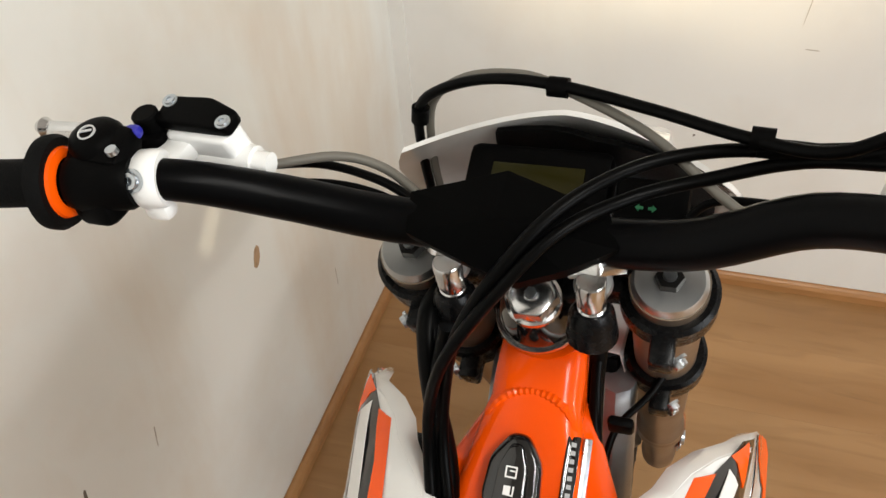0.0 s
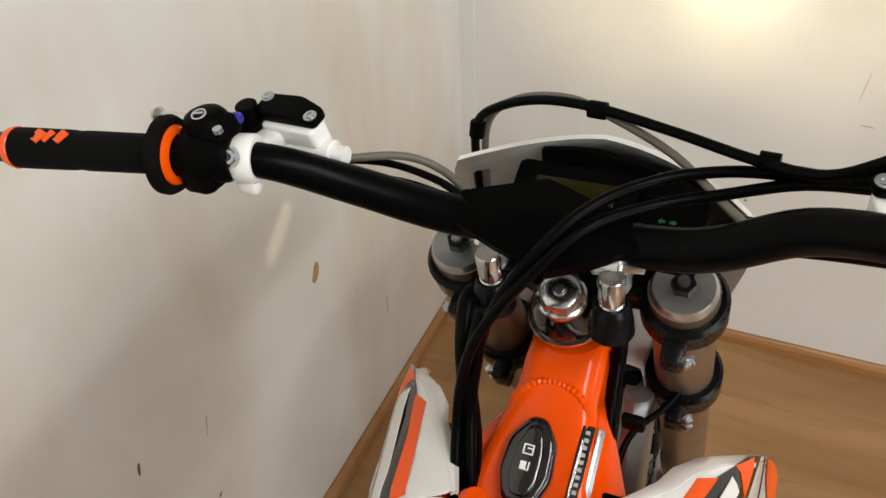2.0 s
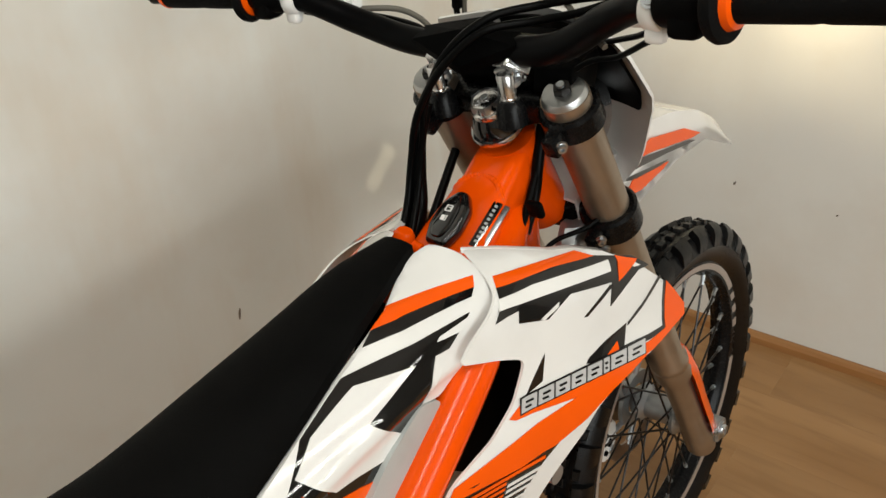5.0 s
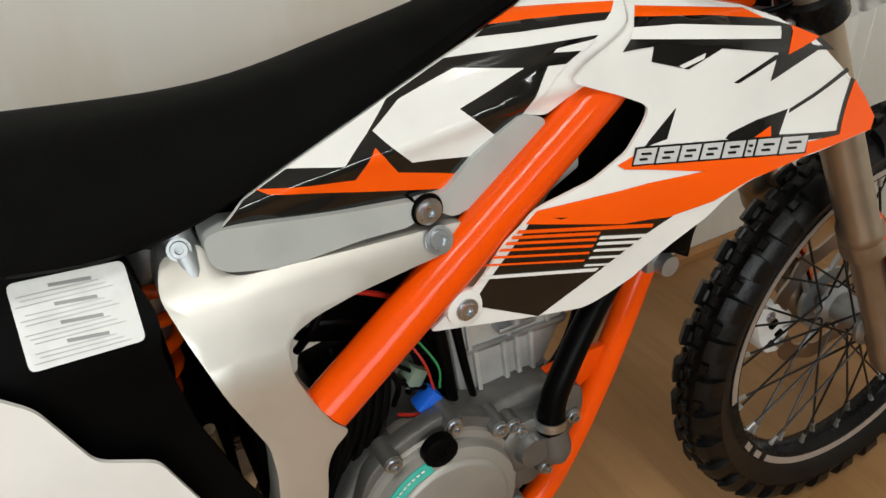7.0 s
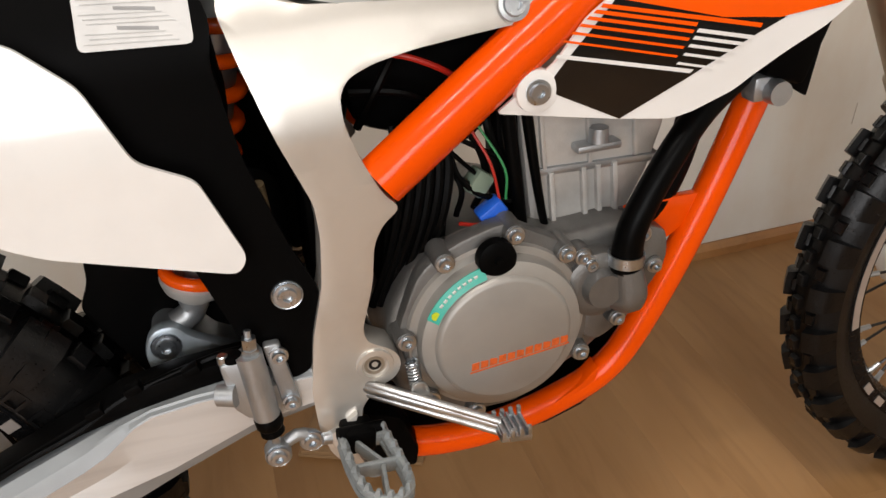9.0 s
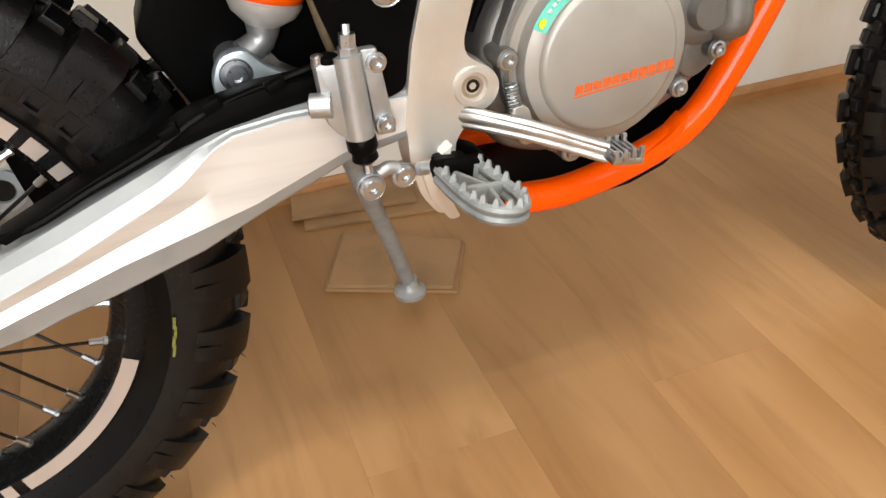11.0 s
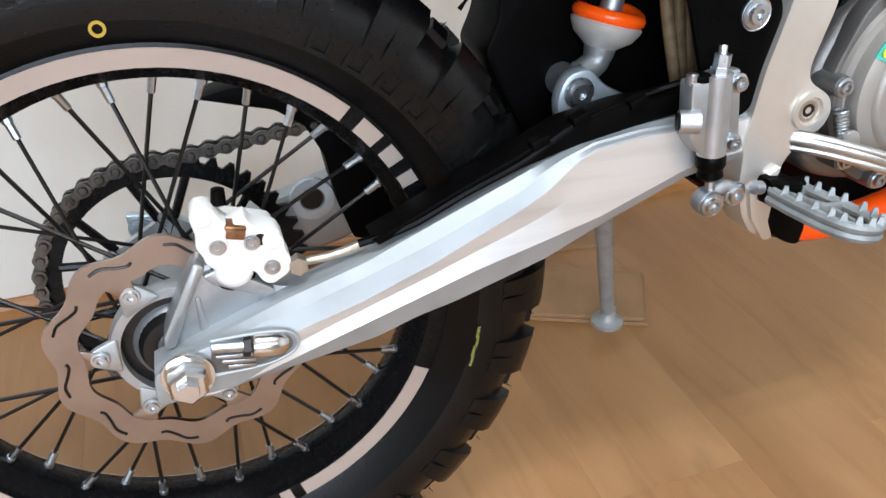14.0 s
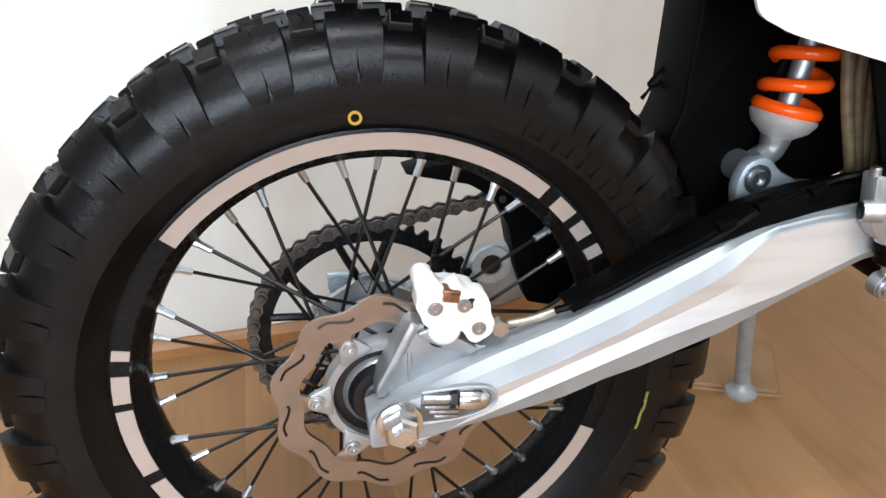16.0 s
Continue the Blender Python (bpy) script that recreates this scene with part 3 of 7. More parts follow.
def spokes(w, count, nip_r, hub_r, hub_x, cross):
    sp = tube([(0, 0, 0), (0, 0, 1)], 0.0019, seg=6, n=1)
    first = None
    nfirst = None
    for k in range(count):
        a = 2 * math.pi * (k + 0.5) / count
        s = 1 if k % 2 else -1
        lead = cross if (k // 2) % 2 else -cross
        p = Vector((s * 0.006, nip_r * math.sin(a), nip_r * math.cos(a)))
        q = Vector((s * hub_x, hub_r * math.sin(a + lead), hub_r * math.cos(a + lead)))
        d = q - p
        turn = Vector((0, 0, 1)).rotation_difference(d).to_matrix().to_4x4()
        m = Matrix.Translation(p) @ turn @ Matrix.Diagonal((1, 1, d.length, 1))
        if first is None:
            first = part("spoke", sp, DARKSTEEL, w)
            first.matrix_basis = m
            nfirst = part("nipple", lathe([(-0.002, 0), (-0.002, 0.0044), (0.003, 0.0044), (0.0035, 0.0036), (0.016, 0.0034), (0.0165, 0)], axis=(0, 0, 1), seg=8), STEEL, w)
            nfirst.matrix_basis = Matrix.Translation(p) @ turn
        else:
            again("spoke", first, m, w)
            again("nipple", nfirst, Matrix.Translation(p) @ turn, w)


RY, RZ = 0.0, 0.317
FY, FZ = 1.431, 0.334
rear = wheel("rear_wheel", RY, RZ, 0.3435, 0.061, 0.242, 0.031, 0.2107, 0.04, 0.05, 54, 0.013, "rear wheel with black spoked rim and knobbly tyre")
rim_tape(rear, 0.242, 0.031, [(-46, 43), (46.5, 52), (54.5, 58.5), (61.5, 64.5), (115, 160), (163, 166), (170, 250), (253, 271), (273, 280), (284, 286.5)], 0.017)
spokes(rear, 36, 0.2107, 0.042, 0.032, 0.95)
front = wheel("front_wheel", FY, FZ, 0.3455, 0.037, 0.273, 0.021, 0.246, 0.03, 0.04, 66, 0.010, "front wheel with black spoked rim and knobbly tyre")
rim_tape(front, 0.273, 0.021, [(-100, 60), (64, 68), (72, 76), (80, 84), (100, 220), (224, 228), (232, 236)], 0.013)
spokes(front, 36, 0.246, 0.030, 0.03, 1.0)
part("hub", lathe([(-0.062, 0), (-0.062, 0.030), (-0.045, 0.046), (-0.036, 0.047), (-0.03, 0.035), (0.0, 0.028), (0.03, 0.035), (0.036, 0.047), (0.045, 0.046), (0.062, 0.030), (0.062, 0)], seg=32), CAST, rear, "cast hub")
part("hub", lathe([(-0.052, 0), (-0.052, 0.022), (-0.036, 0.036), (-0.03, 0.036), (-0.022, 0.025), (0.022, 0.025), (0.03, 0.036), (0.036, 0.036), (0.052, 0.022), (0.052, 0)], seg=32), CAST, front, "cast hub")


def loft_bm(sections):
    """Rings of points, closed round, skinned end to end."""
    bm = bmesh.new()
    rings = [[bm.verts.new(p) for p in ring] for ring in sections]
    n = len(rings[0])
    for a, b in zip(rings, rings[1:]):
        for k in range(n):
            bm.faces.new((a[k], a[(k + 1) % n], b[(k + 1) % n], b[k]))
    bm.faces.new(rings[0][::-1])
    bm.faces.new(rings[-1])
    return bm


def loft(sections, name, mat, parent, label=""):
    return part(name, loft_bm(sections), mat, parent, label)


# ---- swingarm, rear axle ----
swing = group_part("swingarm", bike, "silver brushed aluminium swingarm")


def arm(s):
    """One forged arm: a narrow top bevel, a blasted upper face, a bright brushed face and a blasted lower band."""
    bot = ([-0.03, 0.022, 0.079, 0.156, 0.192, 0.227, 0.305, 0.356, 0.435, 0.56], [0.300, 0.294, 0.303, 0.316, 0.328, 0.336, 0.360, 0.383, 0.415, 0.440])
    band = ([-0.03, 0.022, 0.079, 0.157, 0.240, 0.301, 0.352, 0.429, 0.56], [0.303, 0.300, 0.316, 0.341, 0.367, 0.383, 0.397, 0.427, 0.448])
    face = ([-0.03, 0.02, 0.084, 0.144, 0.205, 0.280, 0.302, 0.328, 0.345, 0.386, 0.56], [0.310, 0.326, 0.342, 0.359, 0.382, 0.416, 0.428, 0.450, 0.458, 0.463, 0.465])
    ridge = ([-0.03, 0.02, 0.084, 0.148, 0.207, 0.282, 0.316, 0.345, 0.386, 0.56], [0.318, 0.338, 0.358, 0.378, 0.399, 0.431, 0.450, 0.461, 0.466, 0.468])
    top = ([-0.03, 0.02, 0.088, 0.151, 0.212, 0.288, 0.332, 0.383, 0.431, 0.56], [0.322, 0.343, 0.368, 0.387, 0.412, 0.443, 0.459, 0.468, 0.472, 0.474])
    rings = []
    x0, x1 = 0.072, 0.113
    for y in np.linspace(-0.020, 0.56, 117):
        lo, bd, fc, rd, hi = (float(np.interp(y, *q)) for q in (bot, band, face, ridge, top))
        deep = float(np.interp(y, [-0.03, 0.06, 0.14, 0.30, 0.36, 0.56], [0.0, 0.0005, 0.0040, 0.0035, 0.0, 0.0]))
        rings.append([(s * p, float(y), q) for p, q in ((x0, lo + 0.004), (x0, hi - 0.003), (x0 + 0.003, hi), (x0 + 0.024, hi), (x0 + 0.028, hi - 0.001), (x1 - 0.0060, rd + 0.0012), (x1 - 0.0045, rd - 0.0006), (x1 - 0.0005, fc + 0.0012), (x1, fc - 0.0004), (x1 - deep, (fc + bd) / 2), (x1 + 0.0002, bd + 0.0006), (x1 - 0.0004, bd - 0.0010), (x1 - 0.0055, lo + 0.0035), (x1 - 0.010, lo), (x0 + 0.004, lo))])
    ob = loft(rings, "arm", BLASTED, swing)
    ob.data.set_sharp_from_angle(angle=radians(11))
    # the hollow between ridge and band is brushed bright
    ob.data.materials.append(BRUSHED)
    for f in ob.data.polygons:
        if len(f.vertices) == 4 and f.index % 15 in (8, 9):
            f.material_index = 1


for s in (1, -1):
    arm(s)
part("cross_member", block(0.16, 0.07, 0.05, 0.012, (0, 0.40, 0.435)), CAST, swing)

# ---- frame ----
frame_part = group_part("frame", bike, "orange painted steel trellis frame")
for s in (1, -1):
    part("spar", tube([(s * 0.015, 1.02, 0.910), (s * 0.040, 0.965, 0.892), (s * 0.064, 0.915, 0.879), (s * 0.0845, 0.858, 0.847), (s * 0.091, 0.75, 0.768), (s * 0.0955, 0.66, 0.7025), (s * 0.100, 0.566, 0.634)], 0.0228, seg=16), FRAME, frame_part)
    part("cradle", tube([(s * 0.063, 0.975, 0.740), (s * 0.076, 0.928, 0.6405), (s * 0.080, 0.877, 0.523), (s * 0.080, 0.826, 0.421), (s * 0.080, 0.786, 0.3695), (s * 0.080, 0.727, 0.342), (s * 0.080, 0.659, 0.326), (s * 0.080, 0.610, 0.326), (s * 0.079, 0.575, 0.331)], 0.0158, seg=16), FRAME, frame_part)
HEAD = Vector((0, 0.46, -0.888)).normalized()
part("head_tube", lathe([(0, 0), (0, 0.0315), (0.10, 0.0325), (0.13, 0.03), (0.13, 0)], (0, 1.042, 0.990), HEAD, 32), FRAME, frame_part)

PLATE = [(0.4704, 0.8031), (0.4618, 0.7815), (0.4712, 0.7441), (0.489, 0.685), (0.509, 0.63), (0.51, 0.598), (0.505, 0.555), (0.491, 0.505), (0.482, 0.447), (0.483, 0.405), (0.49, 0.375), (0.505, 0.352), (0.52, 0.352), (0.522, 0.385), (0.524, 0.42), (0.54, 0.438), (0.56, 0.447), (0.566, 0.462), (0.56, 0.476), (0.537, 0.49), (0.534, 0.503), (0.548, 0.549), (0.553, 0.585), (0.562, 0.602), (0.579, 0.615), (0.566, 0.628), (0.551, 0.66), (0.541, 0.692), (0.5406, 0.7127), (0.5493, 0.7247), (0.5712, 0.7326), (0.6054, 0.7388), (0.6553, 0.744), (0.6969, 0.7476), (0.7149, 0.7575), (0.7135, 0.7684), (0.6751, 0.7702), (0.6126, 0.773), (0.5657, 0.7757), (0.5218, 0.7782), (0.5086, 0.7857), (0.502, 0.8066)]


def plate_x(y, z):
    """The outer face of the cast side frame, leaning in towards the seat."""
    return 0.116 - 0.35 * max(0.0, z - 0.70) - 0.012 * min(1.0, max(0.0, (z - 0.775) / 0.035)) * min(1.0, max(0.0, (0.57 - y) / 0.03))


def soft_sheet(poly, fx, thick, cell, side, bev, seg=3):
    """A curved plate with rounded outer edges."""
    bm = sheet(poly, fx, thick, cell, side)
    bmesh.ops.recalc_face_normals(bm, faces=bm.faces)
    rim = [e for e in bm.edges if len(e.link_faces) == 2 and sum(abs(f.normal.x) < 0.35 for f in e.link_faces) == 1]
    bmesh.ops.bevel(bm, geom=rim, offset=bev, segments=seg, affect="EDGES", profile=0.5, clamp_overlap=True)
    return bm


for s in (1, -1):
    part("side_plate", soft_sheet(rounded(PLATE, 0.008), plate_x, 0.034, 0.02, s, 0.006), SILVER, frame_part, "silver cast side frame")

def head_casting():
    """The welded box behind the steering head, widening to the two spars."""
    rings = []
    for y, w, top, low in ((1.055, 0.024, 0.990, 0.850), (1.035, 0.030, 0.987, 0.830), (1.015, 0.0315, 0.974, 0.828), (0.997, 0.032, 0.9605, 0.825), (0.991, 0.0345, 0.9560, 0.826), (0.975, 0.0385, 0.9435, 0.830), (0.955, 0.0435, 0.9300, 0.835), (0.930, 0.049, 0.9150, 0.842), (0.905, 0.054, 0.9010, 0.848), (0.880, 0.058, 0.886, 0.850)):
        r = 0.017
        arc = [(w - r + r * math.sin(a), top - r + r * math.cos(a)) for a in (radians(90 - 15 * k) for k in range(7))]
        rings.append([(w + 0.002, y, low)] + [(p, y, q) for p, q in arc] + [(0, y, top + 0.0015)] + [(-p, y, q) for p, q in arc[::-1]] + [(-w - 0.002, y, low)])
    casting = loft(rings, "head_casting", FRAME, frame_part)
    # the rippled weld where the steering tube meets the box
    pts = []
    for k in range(33):
        u = -1 + k / 16
        pts.append((0.031 * u, 0.9945 - 0.010 * abs(u) ** 3 + 0.004 * (1 - abs(u)), 0.9575 + 0.0022 * (1 - abs(u)) - 0.015 * abs(u) ** 4))
    part("weld_bead", tube(pts, [0.0030 + 0.0009 * (k % 2) for k in range(33)], seg=8, n=2), FRAME, casting)
    for s in (1, -1):
        part("weld_bead", tube([(s * (0.0325 + 0.0016 * k), 0.990 - 0.008 * k, 0.938 - 0.006 * k) for k in range(7)], [0.0026 + 0.0007 * (k % 2) for k in range(7)], seg=8, n=3), FRAME, casting)


head_casting()

# ---- seat ----


def seat():
    key = [(-0.1, 0.083, 0.957, 0.897), (0.0, 0.103, 0.938, 0.881), (0.12, 0.109, 0.920, 0.868), (0.25, 0.110, 0.912, 0.857), (0.36, 0.107, 0.909, 0.843), (0.44, 0.099, 0.903, 0.825), (0.5015, 0.084, 0.899, 0.828), (0.536, 0.077, 0.8985, 0.835), (0.585, 0.069, 0.902, 0.854), (0.648, 0.062, 0.9145, 0.874), (0.72, 0.049, 0.927, 0.897), (0.794, 0.0365, 0.945, 0.923), (0.84, 0.026, 0.951, 0.934), (0.862, 0.013, 0.950, 0.937)]
    ys = np.linspace(key[0][0], key[-1][0], 60)
    cols = [np.interp(ys, [k[0] for k in key], [k[i] for k in key]) for i in (1, 2, 3)]
    ker = np.ones(5) / 5
    cols = [np.convolve(np.pad(c, 2, mode="edge"), ker, "valid") for c in cols]
    rings = []
    for y, w, top, low in zip(ys, *cols):
        ring = []
        for k in range(13):
            a = -1 + 2 * k / 12
            x = w * math.copysign(abs(a) ** 0.9, a)
            z = low + 0.012 + (top - low - 0.012) * (1 - abs(a) ** 2.6)
            ring.append((x, y, z))
        ring += [(w + 0.001, y, low + 0.002), (w - 0.006, y, low - 0.004), (0, y, low - 0.01), (-w + 0.006, y, low - 0.004), (-w - 0.001, y, low + 0.002)]
        rings.append(ring)
    loft(rings, "seat", SEAT, bike, "long black seat with a grippy fabric cover")


seat()

# ---- side covers, tank, shrouds ----


def shroud_skin(y, z):
    x = float(np.interp(y, [0.62, 0.663, 0.77, 0.88, 1.0, 1.05, 1.12, 1.18], [0.100, 0.106, 0.120, 0.135, 0.166, 0.176, 0.180, 0.176]))
    start = float(np.interp(y, [0.82, 0.90, 0.95, 1.0, 1.05], [0.893, 0.890, 0.882, 0.874, 0.864]))
    d = min(0.055, max(0.0, z - start))
    return x - 0.35 * min(0.04, max(0.0, z - 0.76)) - 0.17 * max(0.0, z - 0.80) - 32.0 * d * d


def cover_x(y, z):
    edge = float(np.interp(y, [0.50, 0.536, 0.585, 0.648, 0.72, 0.794, 0.84, 0.885], [0.829, 0.836, 0.855, 0.875, 0.898, 0.9245, 0.935, 0.943]))
    inner = float(np.interp(y, [0.50, 0.536, 0.585, 0.648, 0.72, 0.794, 0.84, 0.885], [0.083, 0.0755, 0.068, 0.061, 0.0485, 0.0357, 0.0253, 0.025]))
    outer = float(np.interp(y, [0.50, 0.70, 0.85, 0.90], [0.085, 0.079, 0.088, 0.096]))
    inner = min(inner, outer - 0.002)
    t = min(1.25, max(0.0, (z - edge + 0.055) / 0.055))
    ridge = float(np.interp(y, [0.52, 0.57, 0.65, 0.72, 0.80], [0.826, 0.834, 0.842, 0.850, 0.862]))
    return outer - (outer - inner) * t * t + 0.0045 * math.exp(-((z - ridge) / 0.0085) ** 2)



# outlines of (y, z) on the bodywork
SHROUD = [(0.8977, 0.9324), (0.929, 0.9236), (0.9734, 0.9079), (0.9946, 0.9026), (1.0206, 0.8909), (1.0488, 0.8696), (1.0839, 0.8357), (1.1075, 0.8097), (1.1194, 0.7889), (1.1126, 0.7774), (1.069, 0.7738), (1.0178, 0.7684), (0.9771, 0.7584), (0.9566, 0.7467), (0.9368, 0.727), (0.9056, 0.7061), (0.8677, 0.6775), (0.8325, 0.6623), (0.8149, 0.658), (0.7686, 0.6628), (0.6657, 0.6784), (0.7154, 0.7159), (0.7404, 0.749), (0.7663, 0.7686), (0.7779, 0.7732), (0.8286, 0.784), (0.8651, 0.8007), (0.8827, 0.8227), (0.8883, 0.8344), (0.8834, 0.8401), (0.8596, 0.8519), (0.8184, 0.869), (0.8323, 0.8805), (0.8595, 0.8944), (0.8804, 0.9052), (0.888, 0.9157)]
COVER_OUT = [(0.8814, 0.9419), (0.849, 0.9383), (0.753, 0.906), (0.68, 0.883), (0.6263, 0.8652), (0.5754, 0.8479), (0.5381, 0.8347), (0.5165, 0.8195), (0.5653, 0.8102), (0.6107, 0.8031), (0.6756, 0.7937), (0.7049, 0.7922), (0.7356, 0.8202), (0.7788, 0.846), (0.803, 0.840), (0.838, 0.8589), (0.876, 0.8833), (0.8919, 0.9022), (0.8925, 0.9333)]
TANK_UP = [(0.801, 0.8385), (0.8, 0.8268), (0.7354, 0.7777), (0.7071, 0.7715), (0.6768, 0.7928), (0.6721, 0.7984), (0.701, 0.7971), (0.7324, 0.8237), (0.7775, 0.8477)]
TANK_LOW = [(0.5153,0.8218), (0.5635,0.8137), (0.6086,0.8065), (0.6721,0.7984), (0.6729,0.7806), (0.6646,0.7763), (0.624,0.7777), (0.5563,0.7745), (0.5137,0.7855), (0.5031,0.7958), (0.502,0.8181)]
SHROUD_ART = []
SHROUD_ART.append((ORANGE, 1, [(0.8946, 0.9163), (0.9931, 0.9019), (1.0055, 0.8932), (0.9535, 0.9024), (0.8875, 0.9099)]))
SHROUD_ART.append((GLOSSBLACK, 1, [(0.8875, 0.9099), (0.9535, 0.9024), (1.0058, 0.8934), (1.048, 0.8775), (1.0668, 0.8594), (1.0481, 0.8627), (1.0008, 0.8424), (1.0085, 0.8661), (0.9557, 0.8769), (0.9248, 0.8634), (0.8922, 0.8743), (0.8951, 0.8867), (0.8668, 0.8863), (0.8745, 0.8942)]))
SHROUD_ART.append((WHITE, 2, [(0.8806, 0.9033), (0.9209, 0.9006), (1.0162, 0.8861), (1.0104, 0.8776), (0.8744, 0.8955)]))
SHROUD_ART.append((ORANGE, 2, [(1.0281, 0.8852), (1.0511, 0.8734), (1.0176, 0.8632)]))
SHROUD_ART.append((GLOSSBLACK, 1, [(0.9662, 0.846), (1.0057, 0.8646), (1.0098, 0.862), (0.9704, 0.8449)]))
SHROUD_ART.append((WHITE, 2, [(0.9162, 0.8675), (0.9403, 0.8751), (0.9386, 0.8706), (0.9197, 0.8651)]))
SHROUD_ART.append((GLOSSBLACK, 1, [(1.0205, 0.8146), (1.0835, 0.8404), (1.0859, 0.8369), (1.0195, 0.8111)]))
SHROUD_ART.append((GLOSSBLACK, 1, [(0.8809, 0.8016), (0.9123, 0.8321), (0.9029, 0.8061)]))
SHROUD_ART.append((GLOSSBLACK, 1, [(0.953, 0.7996), (0.988, 0.8101), (1.0183, 0.8149), (1.0085, 0.7935), (1.0707, 0.7857), (1.0893, 0.8304), (1.0937, 0.8279), (1.0884, 0.7952), (1.0728, 0.7807), (0.9758, 0.7897)]))
SHROUD_ART.append((ORANGE, 2, [(0.772, 0.7706), (0.8536, 0.7706), (0.9337, 0.7731), (0.8598, 0.7873), (0.8535, 0.7919), (0.8701, 0.7968), (1.0316, 0.7826), (1.0737, 0.782), (1.0937, 0.8279), (1.1076, 0.8092), (1.1186, 0.789), (1.1121, 0.7785), (1.036, 0.7718), (0.9769, 0.7596), (0.9405, 0.7434), (0.8977, 0.7353), (0.8526, 0.7389), (0.7596, 0.7624)]))
SHROUD_ART.append((ORANGE, 2, [(0.979, 0.7927), (1.0007, 0.8029), (0.9993, 0.7896)]))
SHROUD_ART.append((GLOSSBLACK, 1, [(0.7673, 0.766), (0.9031, 0.7354), (0.8656, 0.7141), (0.8228, 0.6905), (0.7697, 0.663), (0.7063, 0.6942), (0.7217, 0.714)]))
SHROUD_ART.append((ORANGE, 3, [(0.7521, 0.7587), (0.8844, 0.7315), (0.883, 0.7281), (0.7499, 0.7559)]))
SHROUD_ART.append((ORANGE, 3, [(0.747, 0.7545), (0.8303, 0.7369), (0.8287, 0.734), (0.7448, 0.7519)]))
SHROUD_ART.append((WHITE, 3, [(0.8316, 0.7321), (0.8787, 0.7221), (0.8771, 0.7191), (0.8294, 0.7294)]))
SHROUD_ART.append((ORANGE, 3, [(0.7414, 0.7499), (0.8277, 0.7313), (0.8261, 0.7288), (0.7392, 0.7476)]))
SHROUD_ART.append((WHITE, 3, [(0.829, 0.7263), (0.8715, 0.7171), (0.87, 0.7145), (0.8268, 0.7239)]))
SHROUD_ART.append((ORANGE, 3, [(0.7352, 0.7448), (0.8245, 0.7253), (0.8228, 0.723), (0.7331, 0.7428)]))
SHROUD_ART.append((WHITE, 3, [(0.8258, 0.7201), (0.8638, 0.7117), (0.8621, 0.7094), (0.8235, 0.718)]))
SHROUD_ART.append((ORANGE, 3, [(0.7286, 0.7393), (0.8205, 0.7188), (0.8189, 0.7169), (0.7264, 0.7376)]))
SHROUD_ART.append((WHITE, 3, [(0.8218, 0.7134), (0.8553, 0.7059), (0.8536, 0.7039), (0.8196, 0.7116)]))
SHROUD_ART.append((ORANGE, 3, [(0.7213, 0.7333), (0.8158, 0.7119), (0.8141, 0.7103), (0.7192, 0.732)]))
SHROUD_ART.append((WHITE, 3, [(0.8171, 0.7063), (0.8462, 0.6996), (0.8445, 0.698), (0.8148, 0.7048)]))
SHROUD_ART.append((WHITE, 3, [(0.7168, 0.7225), (0.8301, 0.6989), (0.8267, 0.6962), (0.7146, 0.7197)]))
COVER_ART = []
COVER_ART.append((ORANGE, 1, [(0.7732, 0.9147), (0.7993, 0.9233), (0.8824, 0.9198), (0.875, 0.9131), (0.8042, 0.9152)]))
COVER_ART.append((GLOSSBLACK, 1, [(0.7578, 0.9078), (0.773, 0.9144), (0.8042, 0.9152), (0.875, 0.9131), (0.8669, 0.908), (0.7851, 0.908)]))
COVER_ART.append((GLOSSBLACK, 1, [(0.7266, 0.8974), (0.8566, 0.8984), (0.8223, 0.881), (0.7788, 0.846), (0.7356, 0.8202), (0.7049, 0.7922), (0.6756, 0.7937), (0.6107, 0.8031), (0.5653, 0.8102), (0.5165, 0.8195), (0.5381, 0.8347), (0.5752, 0.8473), (0.626, 0.8644), (0.6797, 0.8824)]))
COVER_ART.append((WHITE, 2, [(0.8178, 0.8937), (0.8528, 0.896), (0.8405, 0.8889), (0.8134, 0.8913)]))
COVER_ART.append((WHITE, 2, [(0.7305, 0.8906), (0.7847, 0.8839), (0.75, 0.8712), (0.7237, 0.8625), (0.7532, 0.8334), (0.7356, 0.8192), (0.6767, 0.8286), (0.6571, 0.8499), (0.6494, 0.8598), (0.6773, 0.8769)]))
COVER_ART.append((WHITE, 2, [(0.5763, 0.8481), (0.6699, 0.8805), (0.6413, 0.8566), (0.6193, 0.8408)]))
COVER_ART.append((WHITE, 2, [(0.8056, 0.8821), (0.8223, 0.881), (0.7812, 0.8486)]))
COVER_ART.append((ORANGE, 2, [(0.5495, 0.8399), (0.6267, 0.8273), (0.6473, 0.8485), (0.6634, 0.8235), (0.7216, 0.8059), (0.7077, 0.7957), (0.6138, 0.8207), (0.5575, 0.8351)]))
LETTERS = []
LETTERS.append([(0.874, 0.8024), (0.8926, 0.8007), (0.8897, 0.7972), (0.871, 0.7991)])
LETTERS.append([(0.8726, 0.7976), (0.8875, 0.796), (0.8846, 0.7932), (0.8694, 0.795)])
LETTERS.append([(0.871, 0.7934), (0.8897, 0.7914), (0.8867, 0.7882), (0.8678, 0.7904)])
LETTERS.append([(0.895, 0.8005), (0.9133, 0.799), (0.9102, 0.7956), (0.892, 0.7971)])
LETTERS.append([(0.8935, 0.7955), (0.908, 0.7944), (0.9052, 0.7915), (0.8906, 0.7927)])
